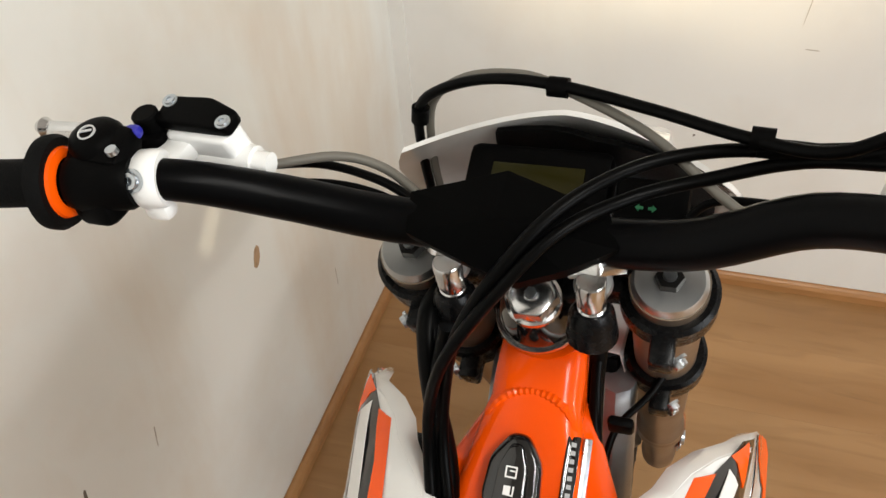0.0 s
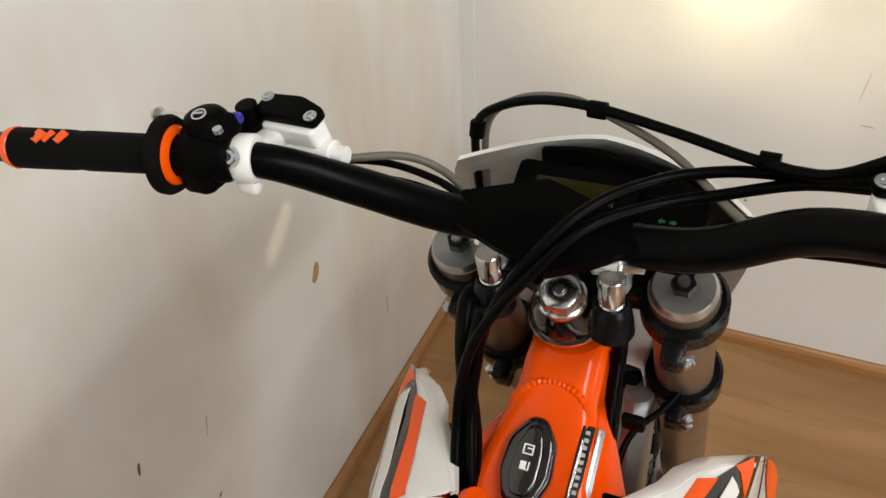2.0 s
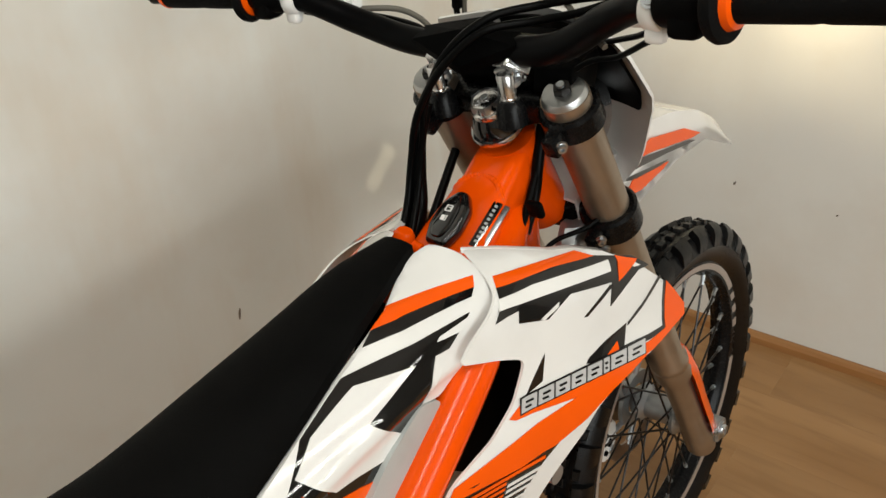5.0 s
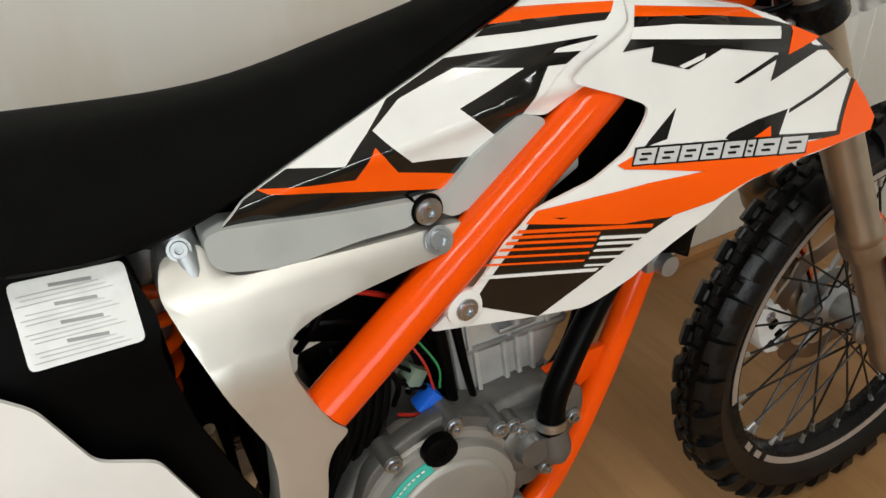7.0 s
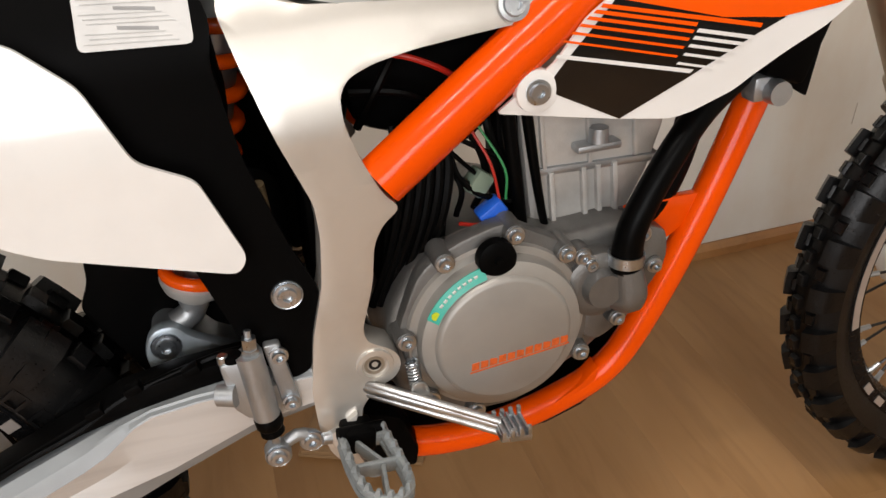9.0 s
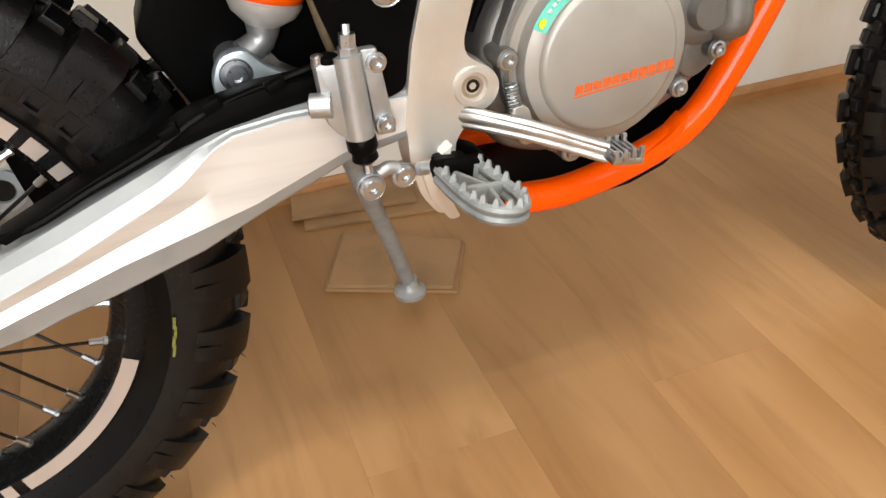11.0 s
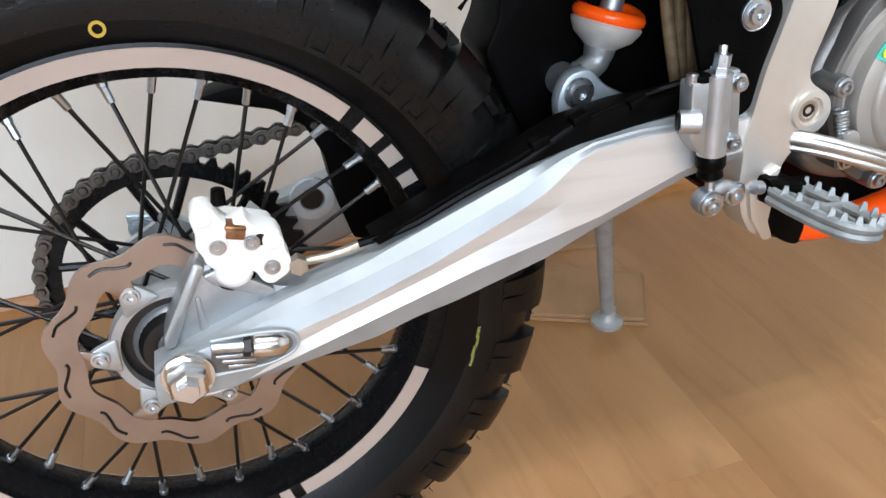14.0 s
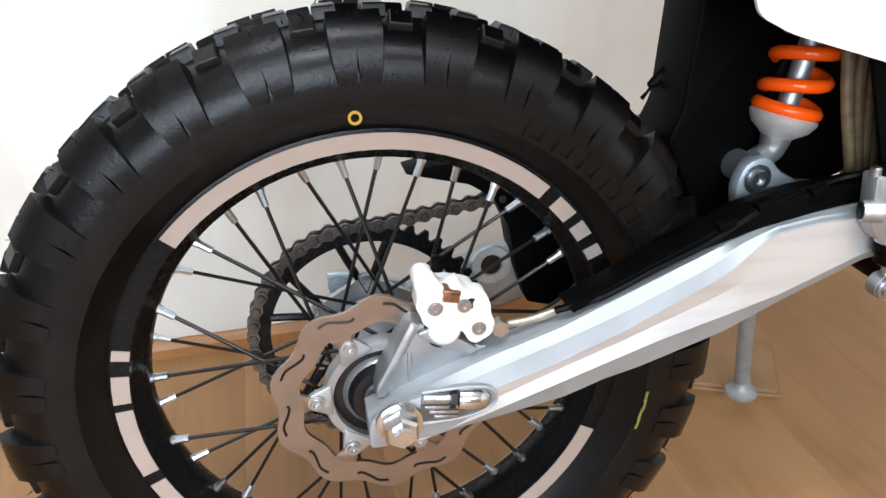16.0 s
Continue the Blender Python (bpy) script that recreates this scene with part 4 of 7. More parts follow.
LETTERS.append([(0.8921, 0.7912), (0.9103, 0.7897), (0.9073, 0.7864), (0.889, 0.788)])
LETTERS.append([(0.9157, 0.7988), (0.9332, 0.7974), (0.9302, 0.794), (0.9126, 0.7954)])
LETTERS.append([(0.9141, 0.7939), (0.9282, 0.7927), (0.9253, 0.7898), (0.9112, 0.791)])
LETTERS.append([(0.9127, 0.7895), (0.9303, 0.788), (0.9272, 0.7847), (0.9097, 0.7862)])
LETTERS.append([(0.9357, 0.7972), (0.9535, 0.7959), (0.9504, 0.7924), (0.9326, 0.7938)])
LETTERS.append([(0.9341, 0.7922), (0.9483, 0.7911), (0.9454, 0.7882), (0.9312, 0.7894)])
LETTERS.append([(0.9327, 0.7878), (0.9505, 0.7863), (0.9475, 0.7829), (0.9296, 0.7845)])
LETTERS.append([(0.9559, 0.7956), (0.9747, 0.7942), (0.9716, 0.7907), (0.9528, 0.7921)])
LETTERS.append([(0.9543, 0.7906), (0.9694, 0.7894), (0.9664, 0.7864), (0.9514, 0.7876)])
LETTERS.append([(0.953, 0.7861), (0.9717, 0.7845), (0.9687, 0.7811), (0.9499, 0.7827)])
LETTERS.append([(0.9772, 0.794), (0.9846, 0.7934), (0.9815, 0.7898), (0.974, 0.7904)])
LETTERS.append([(0.9756, 0.7889), (0.9815, 0.7884), (0.9786, 0.7854), (0.9727, 0.7859)])
LETTERS.append([(0.9742, 0.7843), (0.9817, 0.7836), (0.9786, 0.7802), (0.9712, 0.7809)])
LETTERS.append([(0.9871, 0.7932), (1.0082, 0.7914), (1.0049, 0.7878), (0.984, 0.7897)])
LETTERS.append([(0.9855, 0.788), (1.0022, 0.7867), (0.9992, 0.7837), (0.9826, 0.7851)])
LETTERS.append([(0.9841, 0.7834), (1.0052, 0.7815), (1.002, 0.7782), (0.9811, 0.78)])
LETTERS.append([(1.0109, 0.7912), (1.0365, 0.7886), (1.0332, 0.785), (1.0076, 0.7876)])
LETTERS.append([(1.0092, 0.7859), (1.0298, 0.7838), (1.0267, 0.7808), (1.0062, 0.783)])
LETTERS.append([(1.0078, 0.7813), (1.0335, 0.7785), (1.0302, 0.7751), (1.0046, 0.7778)])


def bodywork(s):
    """Shroud, tank cover and rear panels of one side, with their printed graphics."""
    def shroud_x(y, z):
        return shroud_skin(y, z) + (0.0 if s > 0 else 0.014 * min(1.0, max(0.0, (0.915 - z) / 0.05)))

    sh = part("shroud", sheet(rounded(SHROUD, 0.006), shroud_x, 0.003, side=s), WHITE, bike, "white radiator shroud with orange and black graphics")
    for mat, level, poly in SHROUD_ART:
        part("decal", sheet(poly, shroud_x, 0.0006, side=s, lift=0.0006 * level), mat, sh)
    for k in range(0, len(LETTERS), 3):
        top, mid, low = LETTERS[k:k + 3]
        outer = [top[0], top[1], low[2], low[3]]
        cy, cz = sum(p[0] for p in outer) / 4, sum(p[1] for p in outer) / 4
        part("lettering_edge", sheet([(y + math.copysign(0.0016, y - cy), z + math.copysign(0.0016, z - cz)) for y, z in outer], shroud_x, 0.0006, side=s, lift=0.0019), GLOSSBLACK, sh)
        blk = part("lettering_block", sheet(outer, shroud_x, 0.0006, side=s, lift=0.0026), SILVERINK, sh)
        for a, b in ((top, mid), (mid, low)):
            y0, y1 = a[3][0] + 0.30 * (a[2][0] - a[3][0]), a[3][0] + 0.80 * (a[2][0] - a[3][0])
            z0 = (a[3][1] + b[0][1]) / 2
            fall = (a[2][1] - a[3][1]) / (a[2][0] - a[3][0])
            part("slot", sheet([(y0, z0 + fall * (y0 - a[3][0]) + 0.0010), (y1, z0 + fall * (y1 - a[3][0]) + 0.0010), (y1, z0 + fall * (y1 - a[3][0]) - 0.0010), (y0, z0 + fall * (y0 - a[3][0]) - 0.0010)], shroud_x, 0.0005, side=s, lift=0.0032), GLOSSBLACK, blk)
    edge = [(0.8977, 0.9324), (0.929, 0.9236), (0.9734, 0.9079), (0.9946, 0.9026), (1.0206, 0.8909), (1.0488, 0.8696), (1.0839, 0.8357), (1.1075, 0.8097)]
    wide = (0.004, 0.010, 0.015, 0.017, 0.018, 0.018, 0.014, 0.006)
    rings = []
    for (y, z), w in zip(edge, wide):
        x = shroud_x(y, z)
        rings.append([(s * (x + 0.001), y - 0.001, z - 0.003), (s * (x - 0.001), y, z + 0.0005), (s * (x - w * 0.5), y + 0.002, z + 0.0012), (s * (x - w), y + 0.003, z - 0.002), (s * (x - w), y + 0.002, z - 0.0045), (s * (x - w * 0.5), y + 0.001, z - 0.0022)])
    part("rolled_lip", loft_bm(rings), WHITE, sh)
    part("boss", lathe([(-0.004, 0), (-0.004, 0.019), (0.003, 0.018), (0.004, 0.014), (0.004, 0)], (s * 0.110, 0.700, 0.694), (s, 0, 0), 24), WHITE, sh)
    part("bolt", bolt((s * 0.114, 0.700, 0.694), (s, 0, 0), 0.008, 0.005), STEEL, sh)
    sc = part("side_cover", sheet(rounded(COVER_OUT, 0.006), cover_x, 0.004, cell=0.005, side=s), WHITE, bike, "white tank cover with orange and black graphics")
    for mat, level, poly in COVER_ART:
        part("decal", sheet(poly, cover_x, 0.0006, cell=0.005, side=s, lift=0.0007 * level), mat, sc)
    tank = group_part("tank", bike, "grey translucent fuel tank plastic")
    part("tank_upper", sheet(rounded(TANK_UP, 0.006), lambda y, z: 0.087, 0.03, side=s), GREYTANK, tank)
    part("tank_lower", sheet(rounded(TANK_LOW, 0.006), lambda y, z: 0.089, 0.03, side=s), GREYTANK, tank)
    part("bolt_washer", lathe([(0, 0), (0, 0.015), (0.003, 0.014), (0.003, 0)], (s * 0.088, 0.682, 0.787), (s, 0, 0), 24), BLACK, tank)
    part("bolt", bolt((s * 0.091, 0.682, 0.787), (s, 0, 0), 0.009, 0.006), STEEL, tank)
    side = [(0.10, 0.84), (0.33, 0.78), (0.365, 0.748), (0.389, 0.692), (0.427, 0.672), (0.452, 0.603), (0.443, 0.589), (0.399, 0.603), (0.314, 0.630), (0.285, 0.645), (0.275, 0.675), (0.20, 0.72), (0.0, 0.80), (-0.1, 0.85), (-0.1, 0.89)]
    part("side_panel", sheet(rounded(side, 0.008), lambda y, z: 0.132 - 0.12 * max(0, z - 0.70) - 1.2 * max(0, 0.62 - z) ** 2, 0.004, side=s), WHITE, bike, "white rear side panel")
    black = [(-0.04, 0.8765), (0.236, 0.850), (0.354, 0.8386), (0.446, 0.8187), (0.458, 0.7765), (0.452, 0.748), (0.462, 0.674), (0.485, 0.595), (0.503, 0.55), (0.499, 0.522), (0.485, 0.47), (0.462, 0.463), (0.435, 0.505), (0.405, 0.60), (0.36, 0.68), (0.28, 0.76), (0.0, 0.84)]
    inner = part("inner_panel", sheet(rounded(black, 0.008), lambda y, z: 0.110 - 0.45 * max(0, z - 0.765), 0.005, side=s), BLACK, bike, "matt black plastic panel")
    part("bolt", bolt((s * 0.111, 0.476, 0.551), (s, 0, 0), 0.0085, 0.006, 0.0135), STEEL, inner)
    if s > 0:
        lab = part("warning_label", sheet(rounded([(0.3725, 0.8241), (0.447, 0.8190), (0.4453, 0.765), (0.3691, 0.7675)], 0.005), lambda y, z: 0.1108 - 0.45 * max(0, z - 0.765), 0.0005, side=s), LABEL, inner, "silver warning label with small print")
        for k in range(16):
            v = 0.05 + 0.90 * k / 15
            big = k in (0, 4, 8, 12)
            y0, y1 = (0.397, 0.424) if big else (0.374 + 0.002 * (k % 3), 0.440 - 0.004 * (k * 7 % 4))
            z = 0.8205 - 0.051 * v
            part("print_line", sheet([(y0, z), (y1, z - 0.003), (y1, z - (0.0052 if big else 0.0036)), (y0, z - (0.0022 if big else 0.0006))], lambda y, z: 0.1112 - 0.45 * max(0, z - 0.765), 0.0003, cell=0.02, side=s), INK if big else FAINT, lab)


bodywork(1)
bodywork(-1)
# seat fixing post under the seat's side
for s in (1, -1):
    post = part("seat_post", tube([(s * 0.052, 0.487, 0.822), (s * 0.062, 0.489, 0.800), (s * 0.080, 0.495, 0.762), (s * 0.0965, 0.502, 0.722)], [0.0115, 0.0125, 0.0120, 0.0070], seg=20, n=4), CAST, frame_part, "silver seat fixing post")
    part("bolt", bolt((s * 0.070, 0.486, 0.806), (s, -0.1, 0.35), 0.0068, 0.004, 0.0095), CAST, post)
    part("bolt", bolt((s * 0.0985, 0.686, 0.7615), (s, 0, 0.3), 0.0095, 0.005), STEEL, frame_part)
    piv = part("pivot_boss", lathe([(0, 0), (0, 0.0175), (0.0035, 0.0165), (0.004, 0.0125), (0.001, 0.0115), (0.001, 0.0065), (-0.006, 0.0055), (-0.006, 0)], (s * 0.1155, 0.541, 0.465), (s, 0, 0), 28), SILVER, frame_part, "swingarm pivot boss")
    part("pivot_ring", lathe([(0, 0.0062), (0, 0.0098), (0.0014, 0.0094), (0.0014, 0.0066)], (s * 0.1155, 0.5405, 0.4645), (s, 0, 0), 28, closed=True), BRASS, piv, "pale brass ring")
    part("pivot_bolt", lathe([(-0.003, 0), (-0.003, 0.0062), (0.0012, 0.0058), (0.0012, 0.003), (-0.001, 0.003), (-0.001, 0)], (s * 0.1150, 0.541, 0.465), (s, 0, 0), 16), DARKSTEEL, piv)
    part("peg_lug", slab(rounded([(0.490, 0.40), (0.497, 0.372), (0.514, 0.347), (0.524, 0.348), (0.515, 0.368), (0.512, 0.395), (0.52, 0.42)], 0.004), s * 0.09, s * 0.122, 0.004), SILVER, frame_part)

# filler cap, maker's plate and cable eyelet on the head of the frame
SLOPE = pose(-0.003, 0.9455, 0.926, 31, 0, 0)
LIE = Matrix(((0, 1, 0, 0), (0, 0, 1, 0), (1, 0, 0, 0), (0, 0, 0, 1)))
cap = part("filler_cap", join(slab(rounded([(-0.006, 0.033), (0.006, 0.033), (0.0175, 0.016), (0.0195, -0.010), (0.012, -0.032), (-0.012, -0.032), (-0.0195, -0.010), (-0.0175, 0.016)], 0.005), 0, 0.015, 0.005, 3, place=SLOPE @ LIE), slab(rounded([(-0.004, 0.026), (0.004, 0.026), (0.010, 0.010), (0.011, -0.014), (0.006, -0.026), (-0.006, -0.026), (-0.011, -0.014), (-0.010, 0.010)], 0.004), 0.012, 0.0185, 0.003, 2, place=SLOPE @ LIE)), GLOSSBLACK, bike, "black pointed cap with two white symbols")
for bars in (((-0.004, 0.0105, 0.0075, 0.0010), (-0.004, 0.0040, 0.0075, 0.0010), (-0.0038, 0.0072, 0.0010, 0.0070), (0.0030, 0.0072, 0.0010, 0.0070), (0.0005, 0.0080, 0.0036, 0.0009)), ((-0.0015, -0.0045, 0.0045, 0.0060), (0.0026, -0.0040, 0.0010, 0.0052), (0.0015, -0.0072, 0.0030, 0.0009))):
    b = join(*[block(w, h, 0.0008, 0, (x + (0.004 if w > 0.007 else 0.0004) - 0.0004, y, 0.0188)) for x, y, w, h in bars])
    b.transform(SLOPE)
    part("symbol", b, WHITE, cap)
PLATE_AT = pose(0.0345, 0.957, 0.9275, 31, 22, 14)
for dx, mat, w in ((-0.004, GLOSSBLACK, 0.010), (0.006, STEEL, 0.006)):
    b = block(w, 0.056, 0.003, 0.001, (dx, 0, 0))
    b.transform(PLATE_AT)
    part("maker_plate", b, mat, frame_part)
for k in range(9):
    b = block(0.0034, 0.0030, 0.0005, 0, (-0.004, -0.022 + 0.0055 * k, 0.0017))
    b.transform(PLATE_AT)
    part("print_line", b, INK, frame_part)
part("cable_eyelet", join(lathe([(-0.009, 0), (-0.009, 0.008), (-0.004, 0.0115), (0.004, 0.0115), (0.009, 0.008), (0.009, 0)], (-0.03, 0.898, 0.926), (0.3, 0.2, 1), 20), tube([(-0.03, 0.90, 0.922), (-0.012, 0.902, 0.915)], 0.006, seg=10, n=1)), FRAME, frame_part)

# black filler behind the shroud's opening and a strap with clips beside the steering head
for s in (1, -1):
    part("air_guide", sheet(rounded([(0.80, 0.745), (0.86, 0.84), (0.93, 0.85), (0.96, 0.80), (0.93, 0.73), (0.85, 0.70)], 0.01), lambda y, z: 0.070, 0.02, side=s), BLACK, bike, "black plastic air guide behind the shroud")
    part("tank_front", sheet(rounded([(0.78, 0.735), (0.80, 0.790), (0.842, 0.802), (0.843, 0.778), (0.812, 0.762), (0.79, 0.735)], 0.003), lambda y, z: 0.078, 0.03, side=s), GREYTANK, bike, "grey tank plastic behind the frame tube")
clip = part("harness", tube([(0.036, 1.045, 0.960), (0.038, 1.020, 0.925), (0.046, 0.985, 0.900), (0.054, 0.950, 0.885), (0.055, 0.910, 0.880)], [0.004, 0.0045, 0.0045, 0.0045, 0.004], seg=10), HOSE, bike, "black wiring harness beside the steering head")
for y, z in ((1.005, 0.930), (0.950, 0.902)):
    part("clip", block(0.018, 0.008, 0.020, 0.003, (0.058, y, z), (20, 0, 0)), BLACK, clip)

# ---- engine ----
eng = group_part("engine", bike, "grey liquid-cooled single-cylinder engine")


def boss_bolt(y, z, x=0.118, parent=None, r=0.0062):
    part("bolt_boss", lathe([(-0.03, 0), (-0.03, 0.0105), (0, 0.0095), (0, 0)], (x, y, z), (1, 0, 0), 16), CASE, parent)
    part("bolt", bolt((x, y, z), (1, 0, 0), r, 0.006), STEEL, parent)


CASE_OUT = [(0.556, 0.420), (0.560, 0.500), (0.590, 0.545), (0.640, 0.560), (0.690, 0.560), (0.730, 0.545), (0.80, 0.550), (0.838, 0.530), (0.835, 0.490), (0.80, 0.440), (0.76, 0.405), (0.70, 0.378), (0.62, 0.375), (0.575, 0.390)]
part("crankcase", slab(rounded(CASE_OUT, 0.02), -0.10, 0.094, 0.012, 3), CASE, eng, "cast grey crankcase")
CY, CZ = 0.660, 0.473
cover = part("clutch_cover", lathe([(0.07, 0.0895), (0.104, 0.0895), (0.112, 0.086), (0.113, 0.079), (0.119, 0.0785), (0.125, 0.0765), (0.128, 0.070), (0.129, 0.0655), (0.1325, 0.0635), (0.134, 0.060), (0.134, 0)], (0, CY, CZ), seg=72), COVER, eng, "matt grey round clutch cover with orange print")
part("cover_flange", slab(rounded([(0.572, 0.445), (0.566, 0.490), (0.590, 0.545), (0.622, 0.566), (0.672, 0.580), (0.728, 0.548), (0.752, 0.500), (0.752, 0.440), (0.735, 0.415), (0.68, 0.378), (0.63, 0.378), (0.595, 0.40)], 0.014), 0.088, 0.108, 0.003), CASE, eng)
for y, z in ((0.677, 0.570), (0.726, 0.541), (0.612, 0.555), (0.572, 0.482), (0.742, 0.428), (0.634, 0.386), (0.590, 0.412)):
    boss_bolt(y, z, 0.117, eng)
part("oil_filler", lathe([(0, 0), (0, 0.018), (0.010, 0.0175), (0.012, 0.014), (0.012, 0.004), (0.016, 0.003), (0.016, 0)], (0.117, 0.657, 0.554), seg=28), BLACK, eng, "black oil filler plug")
# printed band and oil sticker on the cover
for k in range(11):
    y = 0.626 + 0.0087 * k
    z = 0.4475 + 0.0009 * k
    part("print_bar", slab([(y, z), (y + 0.0072, z + 0.0007), (y + 0.0078, z + 0.0085 - 0.0008 * (k % 3)), (y + 0.0008, z + 0.0078)], 0.1335, 0.1345, 0), PRINT, cover)
part("print_bar", slab([(0.6245, 0.4445), (0.722, 0.4548), (0.722, 0.4562), (0.6245, 0.4460)], 0.1335, 0.1344, 0), PRINT, cover)


def arc_sticker():
    bm = bmesh.new()
    rows = []
    for k in range(13):
        a = radians(-64 + 52 * k / 12)
        rows.append([bm.verts.new((x, CY + r * math.sin(a), CZ + r * math.cos(a))) for r, x in ((0.0775, 0.1243), (0.0675, 0.1296))])
    for p, q in zip(rows, rows[1:]):
        bm.faces.new((p[0], p[1], q[1], q[0]))
    made = bmesh.ops.extrude_face_region(bm, geom=bm.faces[:])
    bmesh.ops.translate(bm, verts=[v for v in made["geom"] if isinstance(v, bmesh.types.BMVert)], vec=(0.0012, 0, 0))
    st = part("sticker", bm, TEAL, cover, "teal oil sticker with white print")
    for k in range(8):
        a = radians(-50 + 4.4 * k)
        b = block(0.0012, 0.0034, 0.0050, 0, (0, 0, 0))
        b.transform(Matrix.Translation((0.1282, CY + 0.0725 * math.sin(a), CZ + 0.0725 * math.cos(a))) @ Matrix.Rotation(-a, 4, "X") @ Matrix.Rotation(radians(27), 4, "Y"))
        part("print_bar", b, WHITE, st)
    part("print_dot", lathe([(0, 0), (0, 0.0040), (0.0015, 0.0040), (0.0015, 0)], (0.1275, CY - 0.0620, CZ + 0.0375), seg=16), LIME, st)


arc_sticker()
# cylinder and head
cyl = part("cylinder", slab(rounded([(0.716, 0.530), (0.704, 0.660), (0.708, 0.73), (0.86, 0.70), (0.851, 0.625), (0.836, 0.580), (0.812, 0.535), (0.79, 0.515)], 0.008), -0.06, 0.056, 0.005), CYL, eng, "cast cylinder and head")
part("head_joint", slab([(0.716, 0.594), (0.716, 0.602), (0.846, 0.598), (0.842, 0.590)], -0.063, 0.060, 0.002), CAST, cyl)
part("head_joint", slab([(0.724, 0.540), (0.722, 0.546), (0.818, 0.546), (0.814, 0.540)], -0.063, 0.060, 0.002), CAST, cyl)
for y0 in (0.735, 0.768, 0.783, 0.80):
    part("rib", slab([(y0, 0.535), (y0 - 0.004, 0.597), (y0 + 0.001, 0.597), (y0 + 0.005, 0.535)], 0.055, 0.0625, 0.001), CYL, cyl)
for y0 in (0.722, 0.768, 0.815):
    part("rib", slab([(y0 + 0.004, 0.60), (y0 - 0.003, 0.70), (y0 + 0.001, 0.70), (y0 + 0.008, 0.60)], 0.055, 0.061, 0.001), CYL, cyl)
part("head_lug", join(block(0.02, 0.045, 0.008, 0.003, (0.062, 0.778, 0.618)), lathe([(0, 0), (0, 0.010), (0.014, 0.009), (0.014, 0)], (0.065, 0.779, 0.622), (0, 0, 1), 14)), CAST, cyl)
# black coil column behind the cylinder, wiring and connectors
part("ignition_column", slab(rounded([(0.680, 0.70), (0.686, 0.545), (0.704, 0.535), (0.702, 0.70)], 0.006), 0.02, 0.060, 0.004), BLACK, eng)
for k in range(6):
    part("regulator_fin", slab(rounded([(0.563 + 0.011 * k, 0.515 + 0.004 * k), (0.575 + 0.011 * k, 0.600 + 0.003 * k), (0.580 + 0.011 * k, 0.600 + 0.003 * k), (0.568 + 0.011 * k, 0.512 + 0.004 * k)], 0.001), 0.02, 0.068, 0.001), BLACK, eng)
part("regulator_body", slab(rounded([(0.560, 0.510), (0.575, 0.602), (0.640, 0.615), (0.628, 0.525)], 0.006), -0.03, 0.05, 0.004), BLACK, eng)
part("air_box", slab(rounded([(0.56, 0.66), (0.55, 0.73), (0.70, 0.745), (0.70, 0.66), (0.66, 0.625)], 0.015), -0.07, 0.035, 0.008), BLACK, eng, "black intake box")
part("plug", block(0.020, 0.026, 0.016, 0.003, (0.078, 0.668, 0.578), (34, 0, 0)), material("blue_connector", (0.01, 0.10, 0.55), 0.4, vary=0.05), eng, "blue wiring connector")
part("plug", block(0.020, 0.024, 0.020, 0.004, (0.066, 0.660, 0.603), (50, 0, 10)), material("pale_green_connector", (0.22, 0.29, 0.22), 0.45, vary=0.15), eng, "pale green wiring connector")
wires = group_part("wiring", bike, "black, red and green wiring behind the frame tube")
for mat, pts, r in ((RED, [(0.05, 0.560, 0.715), (0.065, 0.59, 0.727), (0.07, 0.625, 0.715), (0.06, 0.66, 0.69)], 0.0027), (RED, [(0.07, 0.655, 0.655), (0.082, 0.668, 0.625), (0.080, 0.676, 0.588)], 0.0014), (GREENW, [(0.07, 0.660, 0.660), (0.084, 0.680, 0.620), (0.080, 0.682, 0.588)], 0.0012), (HOSE, [(0.06, 0.555, 0.70), (0.07, 0.60, 0.695), (0.06, 0.65, 0.665), (0.05, 0.70, 0.68)], 0.004), (HOSE, [(0.05, 0.56, 0.665), (0.07, 0.575, 0.70), (0.06, 0.60, 0.735)], 0.004), (HOSE, [(0.06, 0.64, 0.67), (0.07, 0.66, 0.64), (0.06, 0.67, 0.60), (0.05, 0.66, 0.57)], 0.0035), (HOSE, [(0.05, 0.63, 0.63), (0.065, 0.645, 0.60), (0.06, 0.64, 0.57)], 0.003), (HOSE, [(0.055, 0.67, 0.69), (0.065, 0.675, 0.64), (0.06, 0.70, 0.59)], 0.004)):
    part("wire", tube(pts, r, seg=8), mat, wires)
# a sheaf of breather and drain hoses running down behind the side frame
for k in range(6):
    o = 0.0085 * k
    part("drain_hose", tube([(0.060 + 0.004 * (k % 2), 0.588 + o, 0.665), (0.072, 0.590 + o, 0.625), (0.076, 0.580 + o, 0.580), (0.074 - 0.003 * (k % 3), 0.566 + o * 0.9, 0.535), (0.066, 0.552 + o * 0.8, 0.495)], 0.0040 + 0.0006 * (k % 3), seg=8), HOSE, wires)
part("lead", tube([(0.066, 0.690, 0.665), (0.070, 0.695, 0.600), (0.064, 0.702, 0.545)], 0.007, seg=10), HOSE, wires)
part("lead", tube([(0.064, 0.709, 0.660), (0.068, 0.717, 0.590), (0.064, 0.729, 0.528)], [0.0055, 0.0045, 0.0035], seg=10), HOSE, wires)
